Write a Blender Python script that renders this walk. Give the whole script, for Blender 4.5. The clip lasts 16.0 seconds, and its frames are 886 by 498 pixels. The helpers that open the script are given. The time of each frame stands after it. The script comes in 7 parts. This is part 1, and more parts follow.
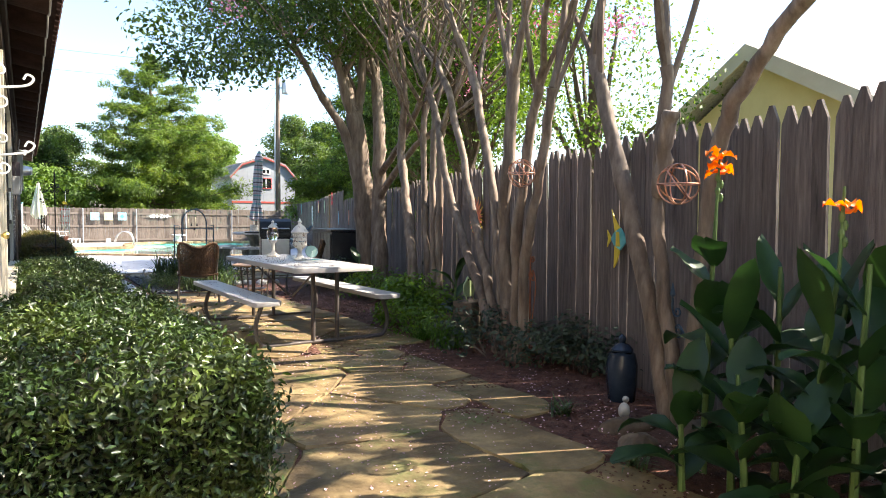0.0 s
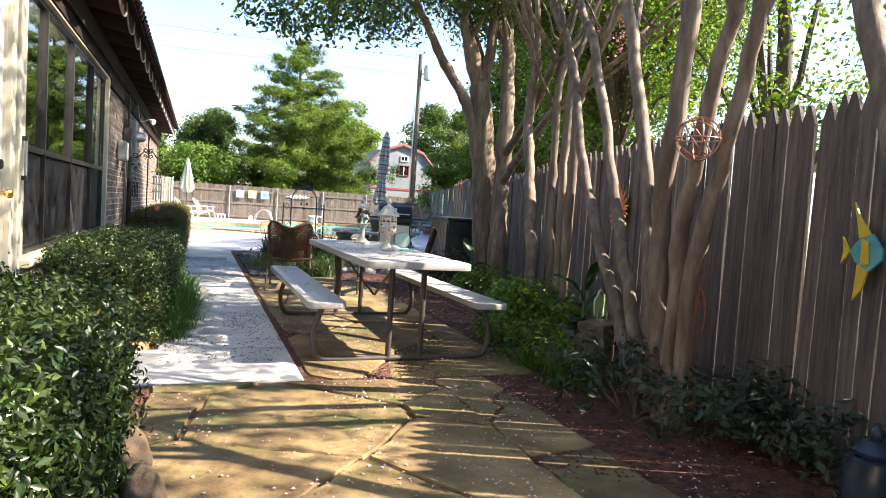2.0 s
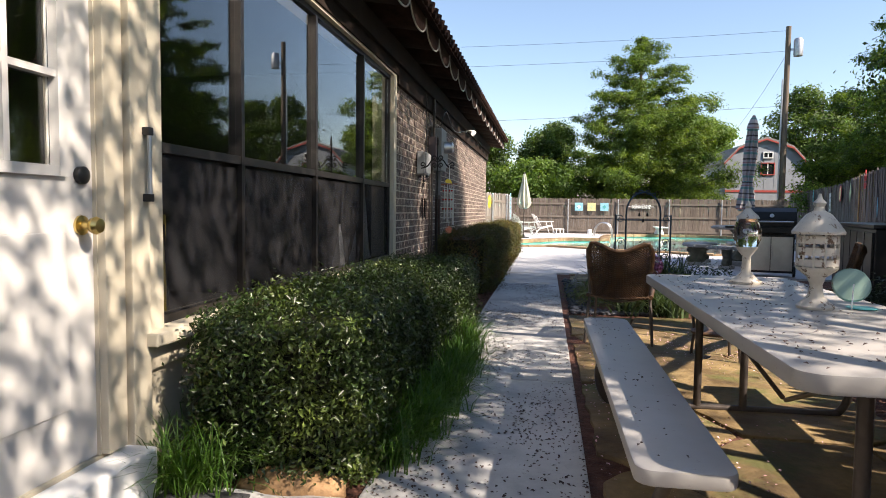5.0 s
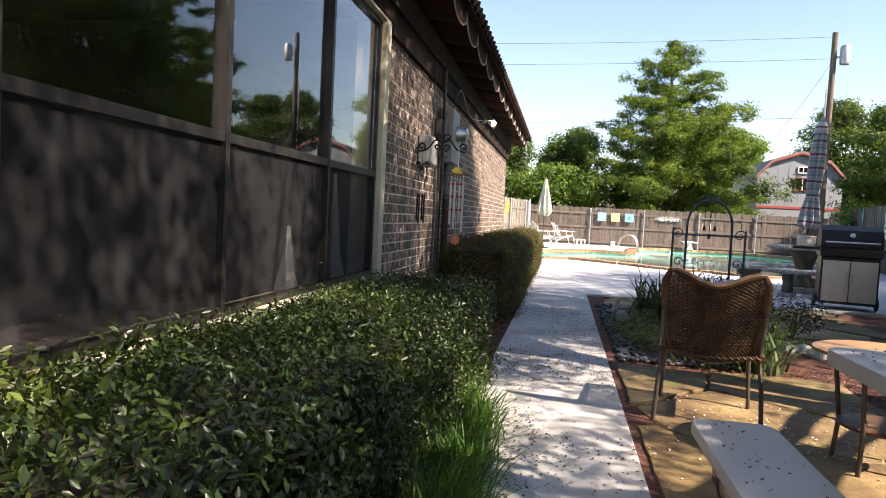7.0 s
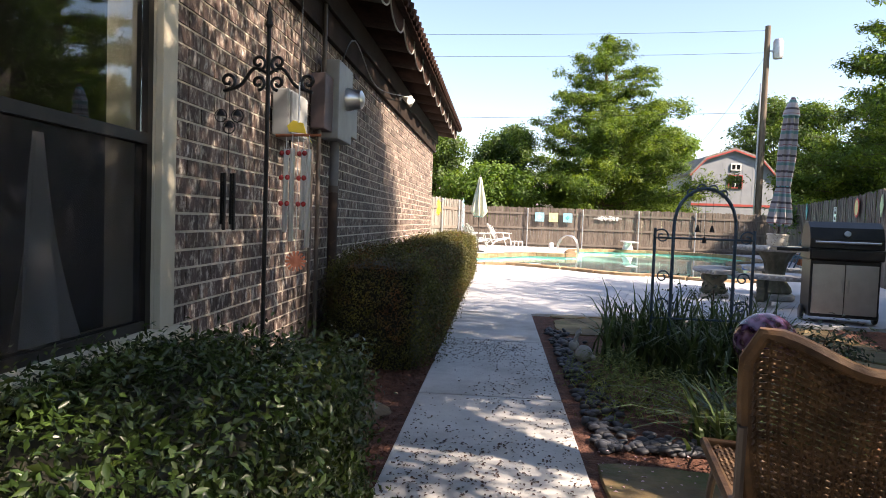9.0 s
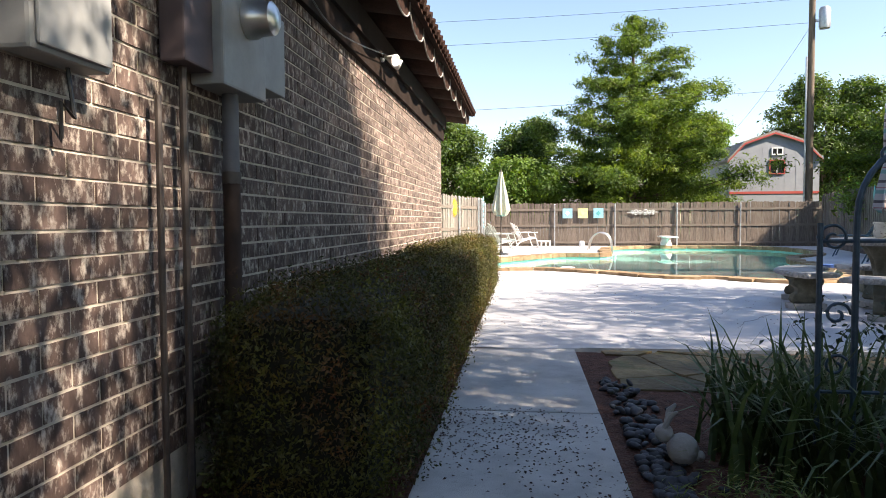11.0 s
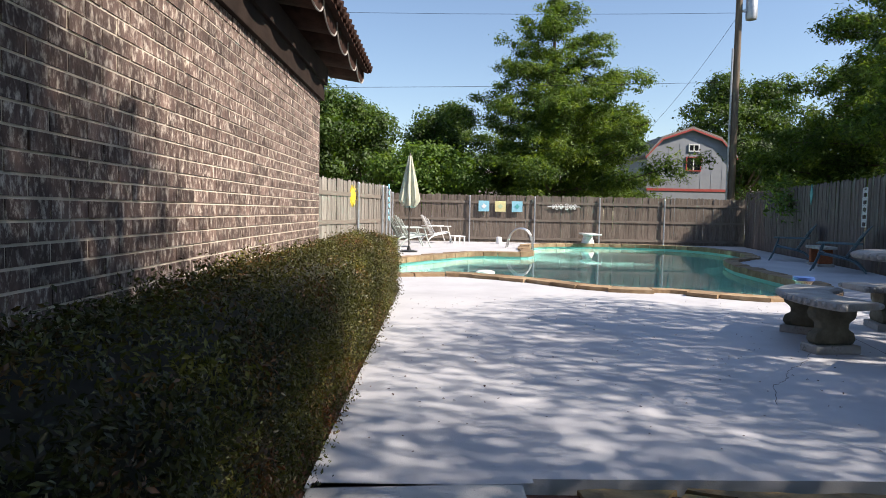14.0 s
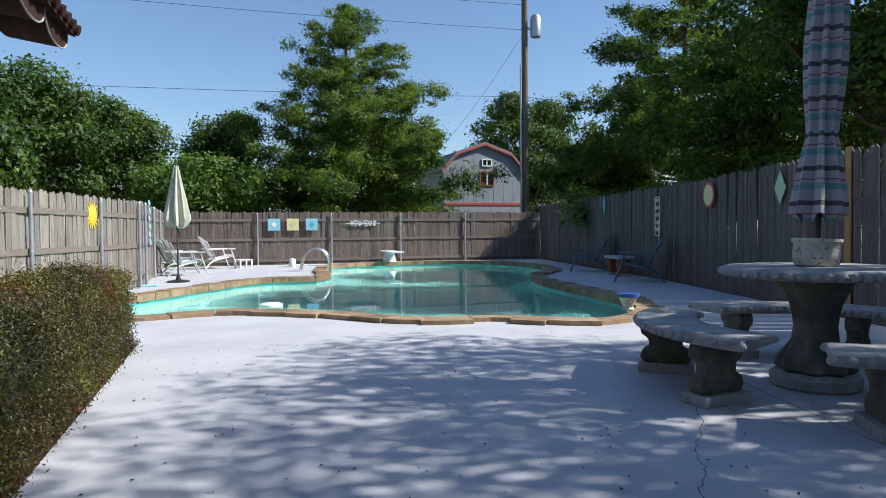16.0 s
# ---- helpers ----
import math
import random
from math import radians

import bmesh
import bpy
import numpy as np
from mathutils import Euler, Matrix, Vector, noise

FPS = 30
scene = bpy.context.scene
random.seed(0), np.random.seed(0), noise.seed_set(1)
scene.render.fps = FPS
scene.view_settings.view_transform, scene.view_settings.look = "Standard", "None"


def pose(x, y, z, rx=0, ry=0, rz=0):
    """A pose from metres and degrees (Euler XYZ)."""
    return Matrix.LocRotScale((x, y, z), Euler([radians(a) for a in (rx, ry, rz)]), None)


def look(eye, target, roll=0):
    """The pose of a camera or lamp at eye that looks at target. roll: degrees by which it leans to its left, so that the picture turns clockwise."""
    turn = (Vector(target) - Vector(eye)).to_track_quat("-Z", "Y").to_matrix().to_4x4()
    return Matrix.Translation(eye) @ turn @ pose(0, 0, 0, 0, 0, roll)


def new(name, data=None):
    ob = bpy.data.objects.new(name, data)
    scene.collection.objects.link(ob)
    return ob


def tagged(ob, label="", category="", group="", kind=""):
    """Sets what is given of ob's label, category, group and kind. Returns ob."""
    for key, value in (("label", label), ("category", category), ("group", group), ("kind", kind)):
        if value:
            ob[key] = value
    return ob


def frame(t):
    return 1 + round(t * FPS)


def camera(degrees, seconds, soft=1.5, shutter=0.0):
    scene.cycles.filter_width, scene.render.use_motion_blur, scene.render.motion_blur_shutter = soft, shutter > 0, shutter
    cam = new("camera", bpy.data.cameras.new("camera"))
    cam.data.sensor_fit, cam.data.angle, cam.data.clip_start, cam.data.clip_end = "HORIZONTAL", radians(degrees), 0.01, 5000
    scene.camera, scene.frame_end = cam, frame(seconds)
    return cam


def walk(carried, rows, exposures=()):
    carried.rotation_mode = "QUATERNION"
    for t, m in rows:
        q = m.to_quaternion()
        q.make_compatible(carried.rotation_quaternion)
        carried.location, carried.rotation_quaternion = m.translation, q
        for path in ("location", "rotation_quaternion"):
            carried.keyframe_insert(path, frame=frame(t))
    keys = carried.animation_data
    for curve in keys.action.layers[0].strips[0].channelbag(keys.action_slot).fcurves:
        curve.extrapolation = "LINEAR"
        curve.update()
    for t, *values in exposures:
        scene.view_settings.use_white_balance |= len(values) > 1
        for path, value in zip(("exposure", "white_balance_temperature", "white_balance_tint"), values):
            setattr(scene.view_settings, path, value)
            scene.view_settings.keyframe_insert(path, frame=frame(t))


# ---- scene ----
cam = camera(69.1, 16.0, 0.95)
PATH = [
    (0, (0.164, 0.937, 1.134), (1.252, 2.613, 1.051), 0.3),
    (0.5, (0.384, 1.173, 1.108), (1.294, 2.952, 1.026), 1.5),
    (1, (0.682, 1.481, 1.118), (1.629, 3.237, 0.983), 0.9),
    (1.5, (0.921, 1.853, 1.106), (1.838, 3.626, 0.982), 3.4),
    (2, (1.096, 2.232, 1.077), (1.811, 4.097, 0.962), 3.7),
    (2.5, (1.216, 2.595, 1.073), (1.831, 4.494, 0.945), 1.5),
    (3, (1.343, 3.02, 1.095), (1.725, 4.979, 0.976), 1.8),
    (3.5, (1.51, 3.454, 1.064), (1.654, 5.444, 0.921), 2.7),
    (4, (1.542, 3.911, 1.07), (1.716, 5.898, 0.929), 2.8),
    (4.5, (1.532, 4.325, 1.082), (1.343, 6.312, 0.952), 2.3),
    (5, (1.554, 4.762, 1.086), (1.237, 6.733, 0.966), 0.7),
    (5.2, (1.537, 4.965, 1.084), (1.296, 6.944, 0.936), 2.2),
    (7.3, (1.331, 6.913, 1.054), (0.963, 8.877, 0.958), 3.0),
    (7.5, (1.344, 7.158, 1.041), (1.102, 9.142, 0.954), 2.3),
    (8, (1.362, 7.778, 1.034), (1.217, 9.771, 0.957), -0.3),
    (8.5, (1.336, 8.266, 1.044), (0.964, 10.229, 0.961), 2.6),
    (9, (1.324, 8.706, 1.062), (1.154, 10.696, 0.972), 2.0),
    (9.5, (1.309, 9.15, 1.06), (1.069, 11.135, 0.999), -0.3),
    (10, (1.263, 9.583, 1.1), (0.954, 11.556, 0.987), 1.8),
    (10.2, (1.269, 9.794, 1.069), (1.036, 11.779, 0.984), 0.0),
    (12.3, (1.378, 12.045, 1.123), (1.064, 14.016, 1.002), -0.0),
    (12.5, (1.354, 12.094, 1.135), (1.017, 14.061, 1.006), 0.7),
    (13, (1.342, 12.649, 1.163), (1.312, 14.647, 1.075), 0.4),
    (13.5, (1.373, 13.238, 1.125), (1.285, 15.233, 1.029), -0.1),
    (14, (1.37, 13.692, 1.11), (1.391, 15.689, 0.994), 1.1),
    (14.5, (1.372, 14.251, 1.117), (1.59, 16.239, 1.09), 0.3),
    (15, (1.458, 14.712, 1.123), (1.592, 16.704, 1.013), 0.4),
    (15.5, (1.537, 15.195, 1.131), (2.077, 17.117, 1.018), -1.0),
    (16, (1.76, 15.655, 1.109), (2.385, 17.554, 1.051), -0.5),
]
EXPOSURES = [(0, 2.3, 7000, 13), (2, 2.2, 7100, 13), (3.5, 1.85, 7000, 13), (4.5, 1.45, 7100, 17), (5.2, 1.3, 7100, 16), (7.3, 1.75, 7600, 20), (8.5, 1.8, 7700, 19), (10.2, 1.75, 7600, 18), (12.3, 1.38, 7000, 13), (14, 0.9, 6800, 15), (15.4, 0.55, 6200, 12), (16, 0.58, 6000, 11)]
walk(cam, [(t, look(eye, target, roll)) for t, eye, target, roll in PATH], EXPOSURES)

# ---- world and sun ----
SUN_UP, SUN_AZ = radians(42), radians(111)
world = bpy.data.worlds.new("world")
scene.world = world
world.use_nodes = True
sky = world.node_tree.nodes.new("ShaderNodeTexSky")
sky.sky_type, sky.sun_disc = "NISHITA", False
sky.sun_elevation, sky.sun_rotation = SUN_UP, SUN_AZ
sky.air_density, sky.dust_density, sky.ozone_density = 1.15, 0.3, 3.3
world.node_tree.nodes["Background"].inputs["Strength"].default_value = 0.093
world.node_tree.links.new(sky.outputs[0], world.node_tree.nodes["Background"].inputs["Color"])
sun_data = bpy.data.lights.new("sun", "SUN")
sun_data.energy, sun_data.angle, sun_data.color = 5.0, radians(0.53), (1.0, 0.94, 0.84)
sun = new("sun", sun_data)
sun.matrix_world = look((30 * math.sin(SUN_AZ) * math.cos(SUN_UP), 30 * math.cos(SUN_AZ) * math.cos(SUN_UP), 30 * math.sin(SUN_UP)), (0, 0, 0))


# ---- materials ----
def mat(name, stops, scale=6.0, rough=0.7, detail=6.0, metal=0.0, bump=0.0, bump_scale=60.0, spread=0.0, spot=None,
        stretch=(1, 1, 1), spec=0.4, island=0.0, leaf=0.0):
    """stops: colours from dark to light along a noise; spread: change from object to object; spot: (colour, scale, low, high)."""
    m = bpy.data.materials.new(name)
    m.use_nodes = True
    t = m.node_tree
    n, l = t.nodes, t.links
    b = n["Principled BSDF"]
    b.inputs["Roughness"].default_value, b.inputs["Metallic"].default_value = rough, metal
    b.inputs["Specular IOR Level"].default_value = spec
    co, mp = n.new("ShaderNodeTexCoord"), n.new("ShaderNodeMapping")
    mp.inputs["Scale"].default_value = stretch
    geo = n.new("ShaderNodeNewGeometry")
    info = n.new("ShaderNodeObjectInfo")
    if spread:
        # shift the pattern from piece to piece
        sh = n.new("ShaderNodeVectorMath")
        sh.operation = "SCALE"
        comb = n.new("ShaderNodeCombineXYZ")
        for k in range(3):
            l.new(info.outputs["Random"], comb.inputs[k])
        l.new(comb.outputs[0], sh.inputs[0])
        sh.inputs["Scale"].default_value = 37.0
        l.new(sh.outputs[0], mp.inputs["Location"])
    l.new(co.outputs["Object"], mp.inputs["Vector"])
    no = n.new("ShaderNodeTexNoise")
    no.inputs["Scale"].default_value, no.inputs["Detail"].default_value, no.inputs["Roughness"].default_value = scale, detail, 0.62
    l.new(mp.outputs[0], no.inputs["Vector"])
    ramp = n.new("ShaderNodeValToRGB")
    el = ramp.color_ramp.elements
    while len(el) < len(stops):
        el.new(0.5)
    for k, c in enumerate(stops):
        el[k].position = 0.3 + 0.4 * k / max(1, len(stops) - 1)
        el[k].color = (*c, 1)
    l.new(no.outputs["Fac"], ramp.inputs["Fac"])
    col = ramp.outputs["Color"]
    if spot:
        sn = n.new("ShaderNodeTexNoise")
        sn.inputs["Scale"].default_value, sn.inputs["Detail"].default_value, sn.inputs["Roughness"].default_value = spot[1], 7, 0.7
        l.new(mp.outputs[0], sn.inputs["Vector"])
        mr = n.new("ShaderNodeMapRange")
        mr.inputs["From Min"].default_value, mr.inputs["From Max"].default_value = spot[2], spot[3]
        l.new(sn.outputs["Fac"], mr.inputs["Value"])
        mx = n.new("ShaderNodeMix")
        mx.data_type = "RGBA"
        l.new(mr.outputs[0], mx.inputs["Factor"])
        l.new(col, mx.inputs["A"])
        mx.inputs["B"].default_value = (*spot[0], 1)
        col = mx.outputs["Result"]
    if spread or island:
        hs = n.new("ShaderNodeHueSaturation")
        mr = n.new("ShaderNodeMapRange")
        k = spread or island
        mr.inputs["To Min"].default_value, mr.inputs["To Max"].default_value = 1 - k, 1 + k
        l.new(geo.outputs["Random Per Island"] if island else info.outputs["Random"], mr.inputs["Value"])
        l.new(mr.outputs[0], hs.inputs["Value"])
        l.new(col, hs.inputs["Color"])
        col = hs.outputs["Color"]
    l.new(col, b.inputs["Base Color"])
    if bump:
        bn = n.new("ShaderNodeTexNoise")
        bn.inputs["Scale"].default_value, bn.inputs["Detail"].default_value = bump_scale, 5
        l.new(mp.outputs[0], bn.inputs["Vector"])
        bp = n.new("ShaderNodeBump")
        bp.inputs["Strength"].default_value, bp.inputs["Distance"].default_value = 1.0, bump
        l.new(bn.outputs["Fac"], bp.inputs["Height"])
        l.new(bp.outputs[0], b.inputs["Normal"])
    if leaf:
        tr = n.new("ShaderNodeBsdfTranslucent")
        br = n.new("ShaderNodeHueSaturation")
        br.inputs["Value"].default_value, br.inputs["Saturation"].default_value = 1.6, 1.15
        br.inputs["Hue"].default_value = 0.485
        l.new(col, br.inputs["Color"])
        l.new(br.outputs[0], tr.inputs["Color"])
        sh = n.new("ShaderNodeMixShader")
        sh.inputs["Fac"].default_value = leaf
        l.new(b.outputs[0], sh.inputs[1])
        l.new(tr.outputs[0], sh.inputs[2])
        l.new(sh.outputs[0], n["Material Output"].inputs["Surface"])
    return m


def glass(name, colour, rough=0.0, ior=1.5):
    m = bpy.data.materials.new(name)
    m.use_nodes = True
    b = m.node_tree.nodes["Principled BSDF"]
    b.inputs["Base Color"].default_value = (*colour, 1)
    b.inputs["Transmission Weight"].default_value, b.inputs["Roughness"].default_value, b.inputs["IOR"].default_value = 1.0, rough, ior
    return m


SOIL = mat("mulch", [(0.042, 0.015, 0.009), (0.095, 0.036, 0.022), (0.15, 0.066, 0.044)], 14, 0.9, bump=0.02, bump_scale=55, spot=((0.24, 0.15, 0.13), 70, 0.62, 0.68))
GROUND = mat("dry_grass", [(0.05, 0.08, 0.02), (0.12, 0.13, 0.05), (0.2, 0.17, 0.09)], 3, 0.95, bump=0.02)
CONCRETE = mat("path_concrete", [(0.3, 0.29, 0.28), (0.45, 0.44, 0.425), (0.54, 0.53, 0.515)], 2.2, 0.75, bump=0.002, bump_scale=180, spot=((0.2, 0.18, 0.16), 34, 0.6, 0.72))
DECK = mat("deck_paint", [(0.4, 0.4, 0.42), (0.48, 0.48, 0.5), (0.53, 0.53, 0.54)], 1.1, 0.6, bump=0.0015, bump_scale=140, spot=((0.33, 0.33, 0.33), 6, 0.6, 0.8))
FLAG = mat("flagstone", [(0.07, 0.043, 0.019), (0.16, 0.108, 0.048), (0.3, 0.215, 0.1)], 2.6, 0.75, bump=0.014, bump_scale=17, spread=0.28, spot=((0.095, 0.1, 0.028), 2.2, 0.53, 0.66))
COPING = mat("coping_stone", [(0.16, 0.1, 0.055), (0.27, 0.18, 0.1), (0.36, 0.27, 0.17)], 4, 0.75, bump=0.01, bump_scale=25, spread=0.22)
PICKET = mat("weathered_picket", [(0.07, 0.055, 0.05), (0.125, 0.1, 0.09), (0.18, 0.15, 0.135)], 9, 0.85, stretch=(5, 5, 0.35), bump=0.004, bump_scale=40, spread=0.22, spot=((0.045, 0.036, 0.033), 5, 0.58, 0.7))
PICKET_FAR = mat("weathered_pickets", [(0.07, 0.055, 0.05), (0.125, 0.1, 0.09), (0.18, 0.15, 0.135)], 9, 0.85, stretch=(5, 5, 0.35), bump=0.004, bump_scale=40, island=0.22, spot=((0.045, 0.036, 0.033), 5, 0.58, 0.7))
PICKET_PALE = mat("silvered_picket", [(0.085, 0.065, 0.05), (0.145, 0.115, 0.095), (0.21, 0.18, 0.15)], 9, 0.85, stretch=(5, 5, 0.35), bump=0.004, bump_scale=40, spread=0.2, spot=((0.08, 0.065, 0.05), 5, 0.58, 0.72))
# Lighter, greyer copy of PICKET_PALE; part of the sunlit brightness is in its colour.
PICKET_SUNLIT = mat("sunlit_grey_picket", [(0.13, 0.11, 0.095), (0.21, 0.185, 0.16), (0.31, 0.28, 0.245)], 9, 0.85, stretch=(5, 5, 0.35), bump=0.004, bump_scale=40, spread=0.2, spot=((0.1, 0.085, 0.07), 5, 0.6, 0.74))
RAIL = mat("fence_rail", [(0.13, 0.105, 0.085), (0.22, 0.185, 0.155)], 8, 0.85, stretch=(0.4, 0.4, 4), bump=0.003)
GALV = mat("galvanised_steel", [(0.35, 0.37, 0.4), (0.5, 0.52, 0.55)], 9, 0.45, metal=0.7, bump=0.001)
BRICK = mat("limewashed_brick", [(0.045, 0.03, 0.027), (0.1, 0.066, 0.056), (0.2, 0.135, 0.11)], 9, 0.85, bump=0.006, bump_scale=60, spread=0.32, stretch=(1, 1, 0.5), spot=((0.6, 0.52, 0.44), 30, 0.5, 0.68))
BRICKS = mat("limewashed_bricks", [(0.045, 0.03, 0.027), (0.1, 0.066, 0.056), (0.2, 0.135, 0.11)], 9, 0.85, bump=0.006, bump_scale=60, island=0.32, stretch=(1, 1, 0.5), spot=((0.6, 0.52, 0.44), 30, 0.5, 0.68))
MORTAR = mat("mortar", [(0.5, 0.44, 0.36), (0.64, 0.57, 0.47)], 20, 0.95, bump=0.004, bump_scale=90)
CREAM = mat("cream_paint", [(0.48, 0.42, 0.32), (0.55, 0.5, 0.39)], 3, 0.55, bump=0.001, bump_scale=50)
DOORWHITE = mat("white_door_paint", [(0.55, 0.53, 0.5), (0.61, 0.59, 0.56)], 2, 0.45)
TRIMBROWN = mat("dark_brown_trim", [(0.016, 0.011, 0.009), (0.03, 0.021, 0.017)], 5, 0.85, bump=0.002, spec=0.1)
BRONZE = mat("bronze_window_frame", [(0.014, 0.012, 0.011), (0.026, 0.022, 0.02)], 8, 0.4, metal=0.2)
SCREEN = mat("insect_screen", [(0.016, 0.016, 0.018), (0.03, 0.03, 0.033)], 3, 0.6, spec=0.2)
st_ = SCREEN.node_tree
tp_, mx_ = st_.nodes.new("ShaderNodeBsdfTransparent"), st_.nodes.new("ShaderNodeMixShader")
mx_.inputs["Fac"].default_value = 0.55
st_.links.new(st_.nodes["Principled BSDF"].outputs[0], mx_.inputs[1])
st_.links.new(tp_.outputs[0], mx_.inputs[2])
st_.links.new(mx_.outputs[0], st_.nodes["Material Output"].inputs["Surface"])
DARKPANE = mat("dark_glass", [(0.012, 0.012, 0.014), (0.02, 0.02, 0.022)], 3, 0.15)
TILE = mat("brown_roof_tile", [(0.024, 0.014, 0.011), (0.055, 0.03, 0.023)], 8, 0.9, bump=0.004, spread=0.15, spec=0.06)
TILEEDGE = mat("pale_tile_rim", [(0.3, 0.28, 0.26), (0.42, 0.4, 0.37)], 10, 0.7)
ROOFTOP = mat("roof_shingle", [(0.12, 0.1, 0.09), (0.26, 0.23, 0.21), (0.36, 0.33, 0.3)], 18, 0.9, bump=0.01, bump_scale=30)
PANE = glass("window_pane", (0.9, 0.93, 0.93), 0.0, 1.55)
# Near-black colour stands in for the unlit interior behind the windows.
ROOMWALL = mat("room_shade_plaster", [(0.03, 0.027, 0.025), (0.045, 0.04, 0.036)], 2, 0.9)
# Near-black core colour paints in the shade between the leaves.
HEDGE_CORE = mat("hedge_core_shade", [(0.012, 0.013, 0.008), (0.03, 0.026, 0.016)], 12, 0.95)
HEDGE = mat("hedge_leaf", [(0.01, 0.022, 0.006), (0.03, 0.056, 0.012), (0.1, 0.135, 0.026)], 2.6, 0.36, island=0.65, leaf=0.15, spec=0.5, spot=((0.1, 0.045, 0.02), 5, 0.62, 0.72))
HEDGE_RED = mat("ruddy_hedge_leaf", [(0.017, 0.022, 0.007), (0.058, 0.062, 0.015), (0.165, 0.165, 0.032)], 2.2, 0.45, island=0.5, leaf=0.3, spec=0.45, spot=((0.17, 0.065, 0.028), 2.5, 0.52, 0.68))
GRASS = mat("lily_grass", [(0.03, 0.08, 0.012), (0.06, 0.14, 0.02), (0.11, 0.2, 0.035)], 8, 0.45, island=0.35, leaf=0.3)
BARK = mat("smooth_crape_bark", [(0.08, 0.053, 0.036), (0.165, 0.118, 0.084), (0.28, 0.215, 0.16)], 6, 0.75, stretch=(2.5, 2.5, 0.5), bump=0.012, bump_scale=7, spread=0.1)
BARK_DARK = mat("rough_bark", [(0.06, 0.045, 0.03), (0.14, 0.1, 0.075)], 6, 0.9, stretch=(3, 3, 0.5), bump=0.02, bump_scale=12)
LEAF_CRAPE = mat("crape_leaf", [(0.025, 0.05, 0.012), (0.05, 0.09, 0.018), (0.1, 0.15, 0.03)], 1.2, 0.5, island=0.4, leaf=0.45)
LEAF_TREE = mat("tree_leaf", [(0.02, 0.042, 0.01), (0.05, 0.094, 0.018), (0.105, 0.165, 0.032)], 0.9, 0.55, island=0.5, leaf=0.4)
LEAF_PALE = mat("pale_tree_leaf", [(0.05, 0.1, 0.018), (0.09, 0.16, 0.03), (0.15, 0.22, 0.05)], 0.5, 0.55, island=0.4, leaf=0.45)
LEAF_PINE = mat("conifer_needles", [(0.026, 0.055, 0.012), (0.075, 0.13, 0.024), (0.18, 0.25, 0.045)], 0.9, 0.6, island=0.5, leaf=0.4)
PLASTIC = mat("grey_white_plastic", [(0.36, 0.34, 0.32), (0.42, 0.4, 0.38)], 3, 0.5, spot=((0.28, 0.23, 0.22), 30, 0.62, 0.72))
STEEL = mat("brown_powder_coat", [(0.07, 0.055, 0.05), (0.1, 0.085, 0.075)], 20, 0.45, metal=0.3)
PLASTER = mat("pool_plaster", [(0.2, 0.5, 0.47), (0.28, 0.6, 0.56)], 1.2, 0.7)
WATER = glass("pool_water", (0.72, 0.95, 0.93), 0.02, 1.33)
CAST = mat("cast_stone", [(0.24, 0.23, 0.21), (0.36, 0.35, 0.33), (0.43, 0.42, 0.4)], 6, 0.85, bump=0.006, bump_scale=50, spot=((0.12, 0.12, 0.09), 7, 0.58, 0.72))
CASTDARK = mat("dark_olive_cast_stone", [(0.07, 0.07, 0.05), (0.13, 0.125, 0.09), (0.22, 0.21, 0.17)], 5, 0.9, bump=0.008, bump_scale=40)
SIDING = mat("pale_shed_siding", [(0.24, 0.26, 0.29), (0.3, 0.32, 0.35)], 2, 0.7)
SHEDRED = mat("red_shed_trim", [(0.35, 0.06, 0.05), (0.42, 0.08, 0.07)], 6, 0.6)
WHITE = mat("white_paint", [(0.72, 0.72, 0.71), (0.8, 0.8, 0.79)], 4, 0.5)
POLEWOOD = mat("pole_wood", [(0.1, 0.075, 0.055), (0.19, 0.15, 0.115)], 5, 0.9, stretch=(3, 3, 0.3), bump=0.008)
SHINGLE = mat("pale_roof_shingle", [(0.26, 0.25, 0.24), (0.42, 0.41, 0.4), (0.52, 0.5, 0.48)], 16, 0.9, bump=0.01, bump_scale=30)
STUCCO = mat("yellow_siding", [(0.62, 0.53, 0.27), (0.7, 0.61, 0.33)], 2, 0.8)
BLACK = mat("black_enamel", [(0.012, 0.012, 0.013), (0.022, 0.022, 0.023)], 10, 0.35)
IRON = mat("black_wrought_iron", [(0.015, 0.014, 0.014), (0.03, 0.028, 0.027)], 30, 0.5, metal=0.5)


